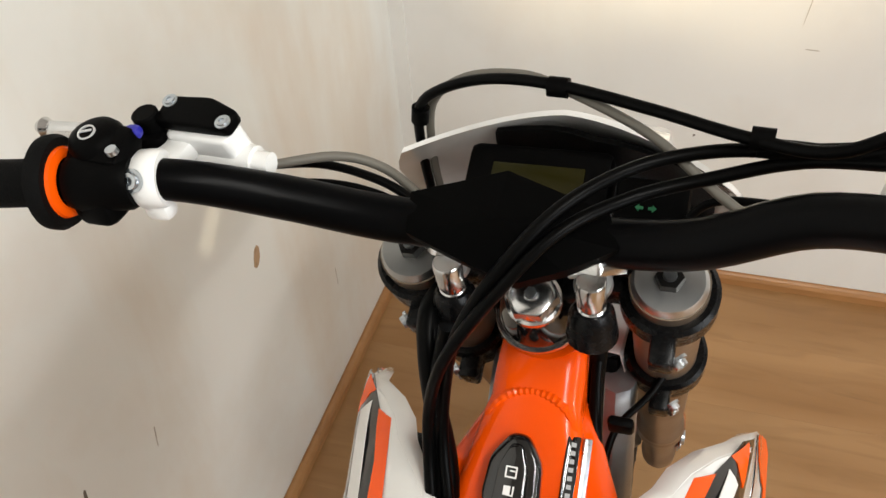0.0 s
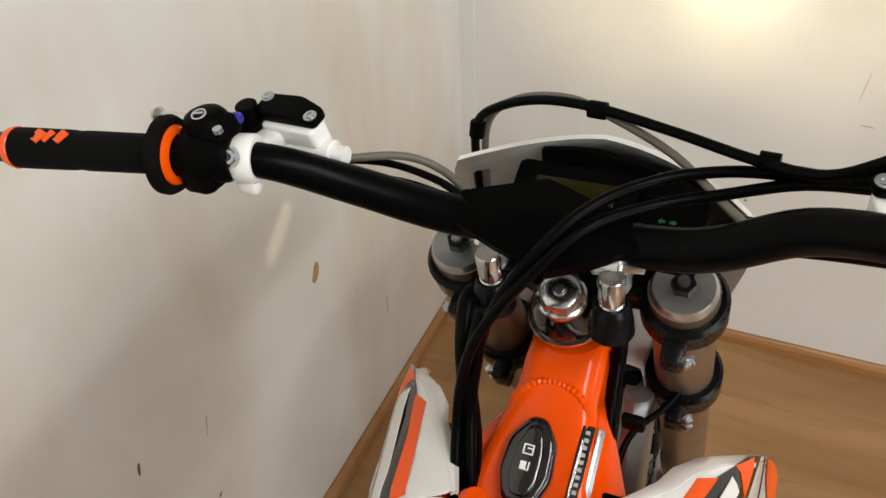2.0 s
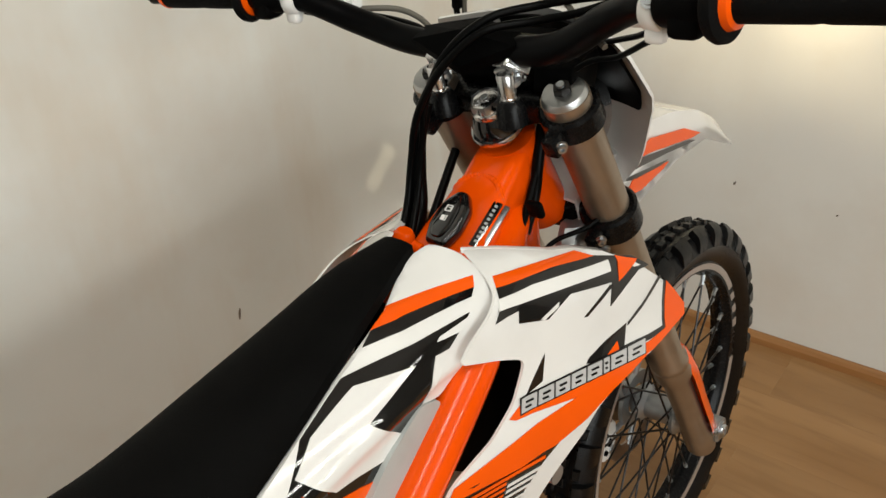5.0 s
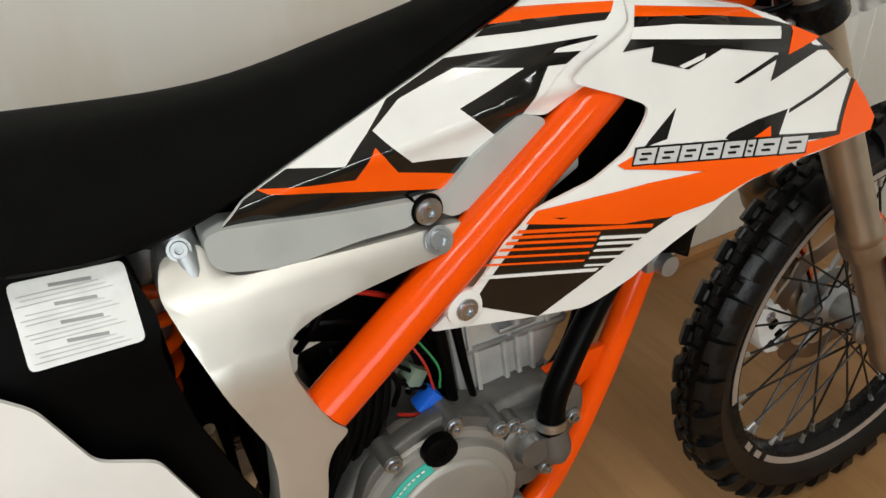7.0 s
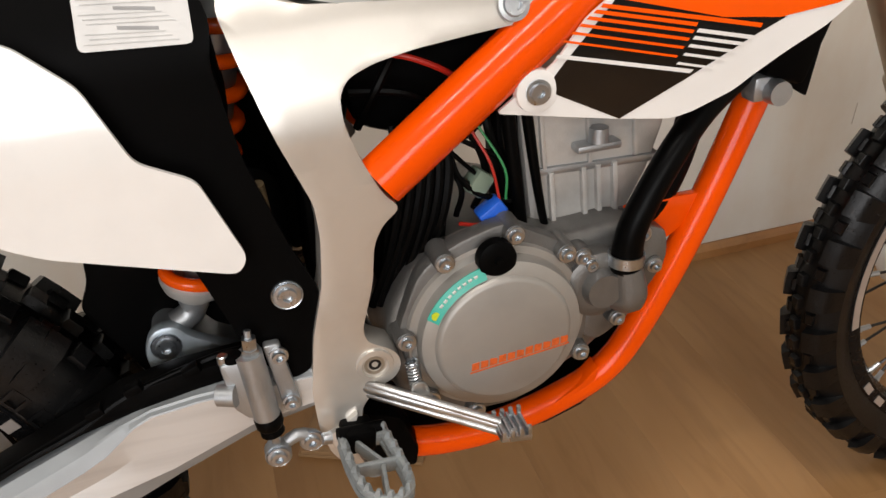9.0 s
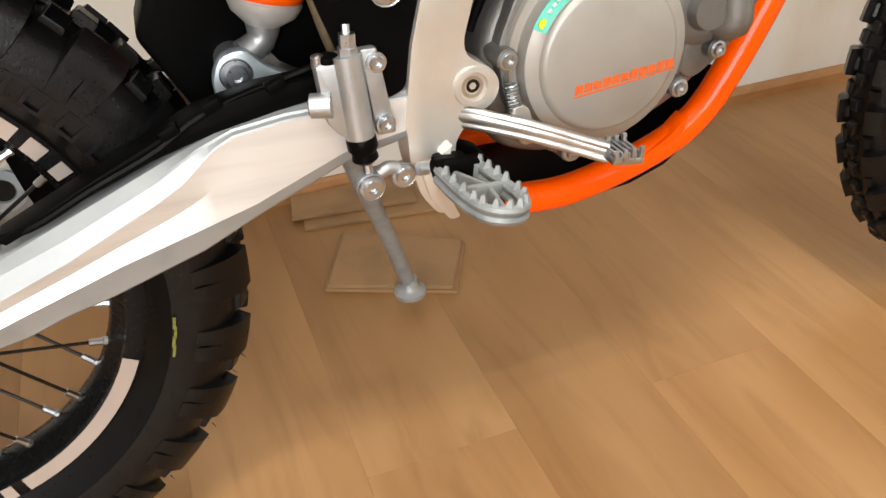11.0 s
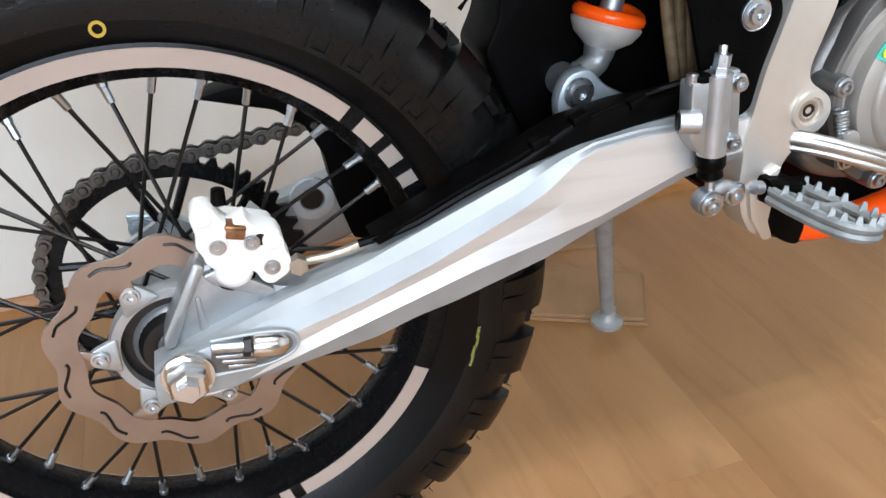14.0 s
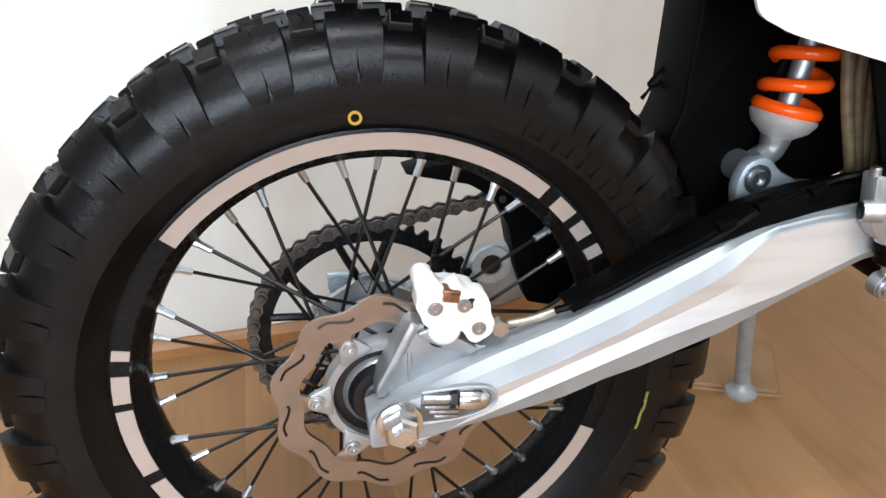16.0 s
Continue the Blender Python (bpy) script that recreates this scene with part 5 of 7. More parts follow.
for k, (a, b, c) in enumerate(((0.62, 0.66, 0.64), (0.635, 0.655, 0.63), (0.60, 0.68, 0.655), (0.63, 0.690, 0.61))):
    part("wire", tube([(0.055 + 0.006 * k, a, c + 0.02), (0.075, (a + b) / 2 - 0.006, c - 0.012 * (k % 2)), (0.070, b, c - 0.03)], 0.0022 + 0.0005 * (k % 2), seg=6), HOSE, wires)
part("wire", tube([(0.070, 0.640, 0.566), (0.082, 0.655, 0.568), (0.082, 0.668, 0.575)], 0.0020, seg=6), RED, wires)
# water pump, coolant hose
pump = part("water_pump", join(lathe([(0.07, 0), (0.07, 0.036), (0.112, 0.034), (0.116, 0.028), (0.116, 0.020), (0.126, 0.017), (0.126, 0)], (0, 0.762, 0.497), seg=36), tube([(0.100, 0.775, 0.485), (0.118, 0.790, 0.482), (0.118, 0.786, 0.515)], [0.016, 0.017, 0.015], seg=16)), CASE, eng, "cast water pump housing")
part("case_cover", slab(rounded([(0.795, 0.550), (0.835, 0.540), (0.838, 0.505), (0.80, 0.448), (0.765, 0.425), (0.745, 0.440), (0.77, 0.50)], 0.012), 0.085, 0.104, 0.004), CASE, eng)
for y, z, x in ((0.752, 0.522, 0.112), (0.808, 0.540, 0.106), (0.822, 0.503, 0.106), (0.781, 0.457, 0.114), (0.745, 0.530, 0.110)):
    boss_bolt(y, z, x, eng, 0.0058)
hose = part("coolant_hose", tube([(0.092, 0.905, 0.680), (0.102, 0.862, 0.652), (0.110, 0.832, 0.622), (0.115, 0.806, 0.585), (0.117, 0.789, 0.550), (0.117, 0.785, 0.512)], [0.0130, 0.0130, 0.0132, 0.0135, 0.0140, 0.0152], seg=18), HOSE, eng, "black rubber coolant hose")
part("hose_clamp", lathe([(0, 0.0158), (0, 0.0172), (0.011, 0.0172), (0.011, 0.0158)], (0.1168, 0.7855, 0.519), (0, 0.02, 1), 24, closed=True), STEEL, hose, "bright hose clamp")
part("hose_second", tube([(0.03, 0.90, 0.64), (0.06, 0.870, 0.60), (0.07, 0.845, 0.56), (0.07, 0.82, 0.53)], 0.014, seg=14), HOSE, eng)
part("engine_mount", slab(rounded([(0.80, 0.556), (0.835, 0.560), (0.886, 0.560), (0.876, 0.535), (0.845, 0.515)], 0.005), 0.074, 0.084, 0.002), FRAME, frame_part)
part("engine_mount", slab(rounded([(0.725, 0.350), (0.755, 0.366), (0.775, 0.385), (0.770, 0.365), (0.74, 0.346)], 0.003), 0.074, 0.094, 0.002), FRAME, frame_part)
# radiators behind the shrouds
for s in (1, -1):
    rad = part("radiator", block(0.034, 0.045, 0.20, 0.006, (s * 0.100, 0.965, 0.765), (-20, 0, 0)), BLACK, bike, "aluminium radiator with black core")
    part("radiator_tank", loft_bm([[(s * (px_ + 0.06 * (0.872 - z)), 1.086 - 0.70 * (0.872 - z) + py_, z) for px_, py_ in ((0.034, 0.0), (0.037, -0.006), (0.046, -0.010), (0.056, -0.004), (0.060, 0.004), (0.060, 0.034), (0.034, 0.034))] for z in (0.872, 0.868, 0.80, 0.74, 0.69)]), CAST, rad, "bare aluminium radiator tank")
    part("drain_plug", join(block(0.022, 0.030, 0.024, 0.005, (s * 0.100, 0.920, 0.664)), lathe([(0, 0), (0, 0.012), (0.012, 0.011), (0.012, 0)], (s * 0.110, 0.925, 0.662), (s, 0, 0), 18)), CAST, rad)
    part("radiator_fin", slab(rounded([(0.944, 0.70), (0.976, 0.70), (0.968, 0.648), (0.948, 0.660)], 0.003), s * 0.098, s * 0.102, 0.001), BLACK, rad)
# skid plate under the cradle
SK = [(0.56, 0.3225), (0.588, 0.3105), (0.651, 0.3110), (0.721, 0.3170), (0.760, 0.3300), (0.799, 0.3590), (0.822, 0.388), (0.8305, 0.4080)]
part("skid_plate", slab(SK + [(y - 0.004, z + 0.007) for y, z in SK[::-1]], -0.084, 0.084, 0.002), BLACK, bike, "thin black skid plate under the engine")

# ---- rear brake pedal, foot pegs, stand ----
PED = [(0.100, 0.522, 0.438), (0.120, 0.545, 0.437), (0.143, 0.585, 0.427), (0.155, 0.615, 0.416), (0.166, 0.640, 0.407)]
pedal = part("brake_pedal", join(tube(PED, [0.0085, 0.0092, 0.0085, 0.0075, 0.0075], seg=14, flat=0.75), tube([(x + 0.004, y, z + 0.0062) for x, y, z in PED], 0.0038, seg=10), tube([(x + 0.004, y, z - 0.0062) for x, y, z in PED], 0.0038, seg=10), slab(rounded([(0.566, 0.425), (0.569, 0.446), (0.577, 0.449), (0.584, 0.444), (0.588, 0.425)], 0.004), 0.130, 0.135, 0.001)), SATIN, bike, "polished brake pedal with a groove along it")
part("pedal_tip", join(block(0.030, 0.030, 0.007, 0.002, (0.172, 0.650, 0.404), (-10, 0, 0)), *[block(0.030, 0.0025, 0.010, 0.001, (0.172, 0.638 + 0.006 * k, 0.409 - 0.001 * k)) for k in range(5)], *[block(0.004, 0.004, 0.010, 0.001, (x, 0.650 + 0.004 * k, 0.411)) for x in (0.158, 0.186) for k in (-3, -1, 1, 3)]), STEEL, pedal, "serrated steel pedal tip")


def coil(a, b, r, wire, turns, seg=8, per=14):
    a, b = Vector(a), Vector(b)
    ax = (b - a).normalized()
    u = ax.orthogonal().normalized()
    v = ax.cross(u)
    n = int(turns * per)
    return tube([a + (b - a) * (k / n) + r * (math.cos(2 * math.pi * k / per) * u + math.sin(2 * math.pi * k / per) * v) for k in range(n + 1)], wire, seg=seg, n=1)


part("return_spring", join(coil((0.118, 0.574, 0.462), (0.126, 0.576, 0.430), 0.0055, 0.0013, 11, 6, 10), tube([(0.118, 0.574, 0.476), (0.118, 0.574, 0.462)], 0.0013, seg=6, n=1)), STEEL, pedal)
for s in (1, -1):
    peg = group_part("foot_peg", bike, "folding serrated steel foot peg")
    peg.matrix_basis = pose(s * 0.134, 0.519, 0.403, -8, 0, s * 7)
    rail = [(0.0, -0.019), (0.030, -0.021), (0.062, -0.020), (0.078, -0.014), (0.085, -0.002), (0.084, 0.010), (0.074, 0.019), (0.050, 0.022), (0.0, 0.020)]
    pieces = [tube([(s * x, y, z) for x, y in rail], 0.0042, seg=8, n=4, flat=1.2) for z in (0.0, -0.008)]
    pieces += [block(0.005, 0.040, 0.014, 0.0015, (s * x, 0, -0.004)) for x in (0.003, 0.040)]
    pieces += [block(0.044, 0.004, 0.012, 0.001, (s * 0.022, 0.0, -0.005), (0, 0, s * 24)), block(0.046, 0.004, 0.012, 0.001, (s * 0.060, 0.002, -0.005), (0, 0, s * -12))]
    saw = spline([Vector((s * x, y, 0.002)) for x, y in rail], 4)
    gone = 0.0
    for p, q in zip(saw, saw[1:]):
        gone += (q - p).length
        if gone > 0.0088:
            gone = 0.0
            pieces.append(lathe([(0, 0.0046), (0.0080, 0.0020), (0.0080, 0)], q, (0, 0, 1), 4))
    part("tread", join(*pieces), PEG, peg)
    part("hinge", join(block(0.030, 0.030, 0.024, 0.005, (s * -0.008, -0.002, -0.004)), lathe([(-0.022, 0), (-0.022, 0.007), (0.022, 0.007), (0.022, 0)], (s * -0.004, 0, 0.002), (0, 1, 0), 14)), BLACK, peg)
    part("hinge_pin", lathe([(0, 0), (0, 0.006), (0.008, 0.0055), (0.008, 0)], (s * -0.004, -0.028, 0.002), (0, -1, 0), 12), STEEL, peg)
for s in (1, -1):
    part("peg_bracket", slab(rounded([(0.5193, 0.371), (0.5284, 0.3465), (0.5574, 0.3270), (0.572, 0.3215), (0.576, 0.345), (0.562, 0.388), (0.530, 0.402)], 0.007), s * 0.060, s * 0.1060, 0.004), BLACK, bike, "black foot peg bracket")
stand = group_part("side_stand", bike, "grey steel side stand on fibreboard pads")
part("leg", tube([(-0.092, 0.470, 0.350), (-0.118, 0.484, 0.290), (-0.172, 0.524, 0.168), (-0.216, 0.559, 0.052)], [0.013, 0.012, 0.0108, 0.0105], seg=14), GREYPAINT, stand)
part("foot", join(lathe([(0, 0), (0, 0.0235), (0.006, 0.0235), (0.010, 0.018), (0.016, 0.0125), (0.028, 0.0115), (0.028, 0)], (-0.219, 0.562, 0.026), (0.06, 0, 1), 24)), GREYPAINT, stand)

# ---- rear suspension, hoses, mudflap ----
susp = group_part("rear_suspension", bike, "rear shock absorber with orange spring")
S0, S1 = Vector((0.018, 0.397, 0.533)), Vector((0.012, 0.470, 0.800))
SD = (S1 - S0).normalized()
part("spring", coil(S0 + SD * 0.006, S0 + SD * 0.245, 0.0265, 0.0064, 8.2, 10, 20), ORANGE, susp, "orange coil spring")
part("spring_end", lathe([(0.006 + 0.0064 * math.sin(a), 0.0265 + 0.0064 * math.cos(a)) for a in (2 * math.pi * k / 10 for k in range(10))], S0, SD, 32, closed=True), ORANGE, susp)
part("damper", lathe([(0, 0), (0, 0.010), (0.10, 0.010), (0.10, 0.022), (0.27, 0.022), (0.27, 0)], S0, SD, 20), CAST, susp)
part("spring_seat", lathe([(-0.022, 0.013), (-0.016, 0.021), (-0.012, 0.0265), (-0.004, 0.0310), (-0.001, 0.0318), (0.001, 0.0300), (0.001, 0.0)], S0, SD, 36), CYL, susp)
part("clevis", join(tube([S0 - SD * 0.015, S0 - SD * 0.035, (0.024, 0.370, 0.492)], [0.0155, 0.0125, 0.0120], seg=12, n=2), lathe([(-0.018, 0), (-0.018, 0.015), (0.018, 0.015), (0.018, 0)], (0.012, 0.362, 0.484), seg=20)), CAST, susp)
part("link_housing", slab(rounded([(0.385, 0.56), (0.395, 0.475), (0.44, 0.455), (0.49, 0.46), (0.49, 0.62), (0.43, 0.64)], 0.02), -0.06, 0.006, 0.006), BLACK, susp, "black housing behind the shock linkage")
rocker = part("rocker", slab(rounded([(0.350, 0.500), (0.340, 0.478), (0.345, 0.440), (0.365, 0.425), (0.425, 0.440), (0.435, 0.458), (0.385, 0.486), (0.372, 0.503)], 0.010), 0.028, 0.044, 0.004), ZINC, susp, "blue-zinc shock linkage")
part("bolt", bolt((0.044, 0.361, 0.482), (1, 0, 0), 0.0095, 0.006, 0.014), STEEL, rocker)
part("mudflap", slab(rounded([(0.312, 0.66), (0.402, 0.66), (0.390, 0.62), (0.383, 0.520), (0.377, 0.433), (0.36, 0.415), (0.335, 0.420), (0.300, 0.490), (0.289, 0.513), (0.302, 0.540)], 0.008), -0.07, 0.004, 0.006), BLACK, bike, "black inner mudflap")
part("under_tail", slab(rounded([(0.45, 0.80), (0.46, 0.70), (0.44, 0.66), (0.30, 0.655), (0.10, 0.70), (-0.05, 0.78), (-0.05, 0.86), (0.30, 0.85)], 0.02), -0.085, 0.085, 0.01), BLACK, bike, "black under-tail plastic")
part("strap", join(tube([(-0.05, 0.345, 0.612), (-0.05, 0.3225, 0.588), (-0.05, 0.2945, 0.5590), (-0.05, 0.2930, 0.5540), (-0.05, 0.2975, 0.5530), (-0.05, 0.303, 0.556), (-0.05, 0.3287, 0.5849), (-0.05, 0.345, 0.603)], 0.0019, seg=8), tube([(-0.05, 0.2955, 0.5535), (-0.05, 0.2910, 0.5480), (-0.05, 0.2851, 0.5414)], [0.0022, 0.0014, 0.0024], seg=8)), BLACK, bike, "black rubber strap loop")
for k in range(5):
    part("breather_hose", tube([(0.050 + 0.007 * k, 0.425 + 0.011 * k, 0.640), (0.060, 0.424 + 0.012 * k, 0.575), (0.064, 0.436 + 0.008 * k, 0.510), (0.060, 0.455 + 0.004 * k, 0.455)], 0.0055, seg=10), OLIVE, bike, "brown breather hose")

# rear master cylinder on the side plate
mc = group_part("rear_master_cylinder", bike, "silver rear brake master cylinder")
part("body", join(slab(rounded([(0.411, 0.509), (0.444, 0.509), (0.449, 0.462), (0.447, 0.448), (0.426, 0.448), (0.415, 0.462)], 0.004), 0.114, 0.133, 0.004), tube([(0.128, 0.436, 0.513), (0.128, 0.440, 0.446)], 0.0118, seg=18, n=1), lathe([(0, 0.006), (0, 0.0095), (0.016, 0.0100), (0.016, 0)], (0.129, 0.4050, 0.478), (0.35, 0.93, 0), 18)), CAST, mc)
part("mount_plate", slab(rounded([(0.448, 0.512), (0.462, 0.512), (0.472, 0.440), (0.456, 0.440)], 0.003), 0.112, 0.122, 0.002), CAST, mc)
for y, z in ((0.460, 0.501), (0.463, 0.450)):
    part("bolt", bolt((0.122, y, z), (1, 0, 0), 0.006, 0.007), STEEL, mc)
part("boot", lathe([(0, 0.010), (0.004, 0.0125), (0.012, 0.0125), (0.016, 0.010), (0.022, 0.011), (0.026, 0.006), (0.026, 0)], (0.128, 0.440, 0.448), (0, 0.10, -0.99), 16), HOSE, mc)
part("push_rod", tube([(0.128, 0.4425, 0.43), (0.129, 0.4440, 0.404)], 0.004, seg=8, n=1), STEEL, mc)
part("clevis", join(lathe([(-0.006, 0), (-0.006, 0.012), (0.006, 0.012), (0.006, 0)], (0.128, 0.443, 0.402), seg=18), tube([(0.124, 0.443, 0.402), (0.121, 0.462, 0.410), (0.118, 0.478, 0.402)], 0.006, seg=10, n=3)), CAST, mc)
for y, z, x in ((0.443, 0.402, 0.134), (0.474, 0.401, 0.122)):
    part("bolt", bolt((x, y, z), (1, 0, 0), 0.0075, 0.006, 0.0115), STEEL, mc)
part("banjo_bolt", join(lathe([(0, 0), (0, 0.008), (0.006, 0.008), (0.006, 0.0065), (0.016, 0.0065), (0.016, 0)], (0.128, 0.438, 0.512), (0, 0.05, 1), 6), tube([(0.128, 0.438, 0.524), (0.126, 0.439, 0.534)], 0.0032, seg=8, n=1)), STEEL, mc)
part("port_cap", lathe([(0, 0), (0, 0.0085), (0.005, 0.0082), (0.006, 0.006), (0.006, 0)], (0.125, 0.4225, 0.508), (0, 0.02, 1), 20), BLACK, mc, "black rubber cap")
part("cap_screw", lathe([(0, 0), (0, 0.0050), (0.007, 0.0048), (0.008, 0.0035), (0.008, 0)], (0.126, 0.4150, 0.507), (0, 0, 1), 12), STEEL, mc)

# ---- swingarm fittings ----
HUG = [(0.160, 0.404), (0.225, 0.433), (0.283, 0.458), (0.322, 0.476), (0.373, 0.486), (0.435, 0.490), (0.435, 0.474), (0.386, 0.467), (0.334, 0.458), (0.284, 0.445), (0.220, 0.421), (0.165, 0.399)]
guard = part("hose_guard", slab(HUG, 0.070, 0.100, 0.002), BLACK, swing, "black hose guard along the arm")
part("brake_hose", tube([(0.092, 0.150, 0.400), (0.098, 0.190, 0.411), (0.100, 0.236, 0.432), (0.100, 0.286, 0.452), (0.098, 0.33, 0.475), (0.09, 0.40, 0.49), (0.10, 0.43, 0.50)], 0.0035, seg=8), HOSE, swing)
for y, z in ((0.300, 0.466), (0.335, 0.481), (0.385, 0.488)):
    part("hose_clip", block(0.012, 0.016, 0.009, 0.002, (0.098, y, z), (22, 0, 0)), BLACK, swing)
part("axle_block", slab(rounded([(-0.022, 0.300), (-0.020, 0.330), (0.020, 0.346), (0.060, 0.352), (0.088, 0.345), (0.094, 0.330), (0.040, 0.304)], 0.008), 0.108, 0.1145, 0.002), BLASTED, swing)
part("adjuster_slot", slab(rounded([(0.022, 0.321), (0.026, 0.3495), (0.050, 0.3490), (0.072, 0.3475), (0.085, 0.343), (0.088, 0.334), (0.080, 0.327), (0.060, 0.322)], 0.004), 0.1140, 0.1152, 0), CASE, swing)
part("slot_rim", tube([(0.1155, y, z) for y, z in ((0.022, 0.320), (0.060, 0.3205), (0.081, 0.3255), (0.0905, 0.334), (0.087, 0.345), (0.073, 0.3500), (0.050, 0.3515), (0.026, 0.3520))], 0.0016, seg=8, n=4), BLASTED, swing)
adj = part("adjuster", lathe([(0, 0), (0, 0.0095), (0.002, 0.0105), (0.018, 0.0105), (0.0235, 0.0092), (0.027, 0.0060), (0.028, 0)], (0.1165, 0.0560, 0.3420), (0, 0.98, -0.17), 28), CHROME, swing, "bright rounded chain adjuster")
part("lock_nut", lathe([(0, 0), (0, 0.0088), (0.0055, 0.0088), (0.0055, 0)], (0.1165, 0.0490, 0.3430), (0, 0.98, -0.17), 6), DARKSTEEL, adj)
part("screw", tube([(0.1165, 0.026, 0.3465), (0.1165, 0.052, 0.3425)], 0.0048, seg=12, n=1), STEEL, adj)
for k in range(3):
    part("index_plate", block(0.003, 0.030 - 0.004 * k, 0.0036, 0.001, (0.1160, 0.042 + 0.002 * k, 0.3350 - 0.0052 * k), (-8, 0, 0)), STEEL, adj)
nut = part("axle_nut", join(lathe([(0, 0), (0, 0.0190), (0.003, 0.0190), (0.004, 0.0165), (0.016, 0.0160), (0.0185, 0.0135), (0.0185, 0.0090), (0.0245, 0.0085), (0.0245, 0)], (0.117, 0.005, 0.3265), seg=6), lathe([(0, 0), (0, 0.0205), (0.0035, 0.0200), (0.0035, 0)], (0.1165, 0.005, 0.3265), seg=28)), CHROME, swing, "worn bright axle nut")
part("far_axle_plate", join(slab(rounded([(-0.0384, 0.377), (-0.0085, 0.371), (0.050, 0.352), (0.050, 0.326), (-0.0347, 0.326)], 0.006), -0.094, -0.085, 0.002), bolt((-0.085, -0.0271, 0.3607), (1, 0, 0), 0.0075, 0.004, 0.011)), ZINC, swing, "blue-zinc axle plate on the chain side")
part("far_arm_boss", join(lathe([(0, 0.011), (0, 0.0225), (0.003, 0.0215), (0.003, 0.0125), (0.001, 0.011)], (-0.0715, 0.1358, 0.3698), (1, 0, 0), 28, closed=True)), ZINC, swing)
part("boss_bore", lathe([(0, 0), (0, 0.0120), (0.0012, 0.0120), (0.0012, 0)], (-0.0715, 0.1358, 0.3698), (1, 0, 0), 24), DARKSTEEL, swing)

# ---- rear brake ----
brake = group_part("rear_brake", bike, "wave disc with white caliper")


def wave_disc(c, x, R, inner, waves, amp, thick):
    bm = bmesh.new()
    rings = []
    n = waves * 12
    for xx, r_in in ((x - thick / 2, inner), (x + thick / 2, inner)):
        out = [bm.verts.new((xx, c[0] + (R + amp * math.cos(waves * 2 * math.pi * k / n)) * math.sin(2 * math.pi * k / n), c[1] + (R + amp * math.cos(waves * 2 * math.pi * k / n)) * math.cos(2 * math.pi * k / n))) for k in range(n)]
        inn = [bm.verts.new((xx, c[0] + (r_in + 0.6 * amp * math.cos(waves * 2 * math.pi * k / n)) * math.sin(2 * math.pi * k / n), c[1] + (r_in + 0.6 * amp * math.cos(waves * 2 * math.pi * k / n)) * math.cos(2 * math.pi * k / n))) for k in range(n)]
        rings.append((out, inn))
    (o0, i0), (o1, i1) = rings
    for k in range(n):
        j = (k + 1) % n
        bm.faces.new((o0[k], o0[j], i0[j], i0[k]))
        bm.faces.new((o1[j], o1[k], i1[k], i1[j]))
        bm.faces.new((o0[j], o0[k], o1[k], o1[j]))
        bm.faces.new((i0[k], i0[j], i1[j], i1[k]))
    return bm


disc = part("disc", wave_disc((RY, RZ), 0.062, 0.1005, 0.0765, 10, 0.0042, 0.004), DISC, brake, "tan steel wave brake disc")
for k in range(10):
    a = 2 * math.pi * (k + 0.3) / 10
    part("disc_slot", tube([(0.0642, RY + r * math.sin(a + d), RZ + r * math.cos(a + d)) for r, d in ((0.0965, -0.15), (0.0955, -0.05), (0.0900, 0.05), (0.0870, 0.14), (0.0885, 0.19))], 0.0013, seg=6, n=4), DARKSTEEL, disc)
# a three-armed carrier with its bolts, and the disc's own inner tabs
car = part("disc_carrier", lathe([(0.045, 0.0475), (0.0605, 0.0475), (0.0605, 0.0550), (0.057, 0.057), (0.045, 0.056)], (0, RY, RZ), seg=48, closed=True), CAST, brake, "cast disc carrier")
for k in range(6):
    a = radians(-27 + 60 * k)
    arm_bm = slab(rounded([(-0.017, 0.048), (0.017, 0.048), (0.009, 0.066), (0.005, 0.071), (-0.005, 0.071), (-0.009, 0.066)], 0.004), 0.0565, 0.0625, 0.0015)
    arm_bm.transform(Matrix.Translation((0, RY, RZ)) @ Matrix.Rotation(-a, 4, "X"))
    part("carrier_arm", arm_bm, CAST, car)
    part("bolt", bolt((0.0635, RY + 0.0630 * math.sin(a), RZ + 0.0630 * math.cos(a)), (1, 0, 0), 0.0055, 0.004), STEEL, car)
    tab = slab(rounded([(-0.013, 0.082), (0.013, 0.082), (0.007, 0.068), (0.005, 0.060), (-0.005, 0.060), (-0.007, 0.068)], 0.003), 0.0603, 0.0637, 0.0008)
    tab.transform(Matrix.Translation((0, RY, RZ)) @ Matrix.Rotation(-a, 4, "X"))
    part("disc_tab", tab, DISC, disc)
part("bearing", lathe([(0.03, 0.0472), (0.052, 0.0472), (0.0535, 0.036), (0.066, 0.030), (0.066, 0.020), (0.06, 0.018), (0.06, 0)], (0, RY, RZ), seg=36), DARKSTEEL, brake)
bracket = part("caliper_bracket", slab(rounded([(-0.0143, 0.335), (-0.0143, 0.352), (0.003, 0.384), (0.020, 0.414), (0.034, 0.408), (0.060, 0.392), (0.0805, 0.380), (0.104, 0.377), (0.085, 0.366), (0.041, 0.350), (0.0, 0.325)], 0.005), 0.070, 0.0970, 0.004), CAST, brake, "cast caliper bracket with ribs")
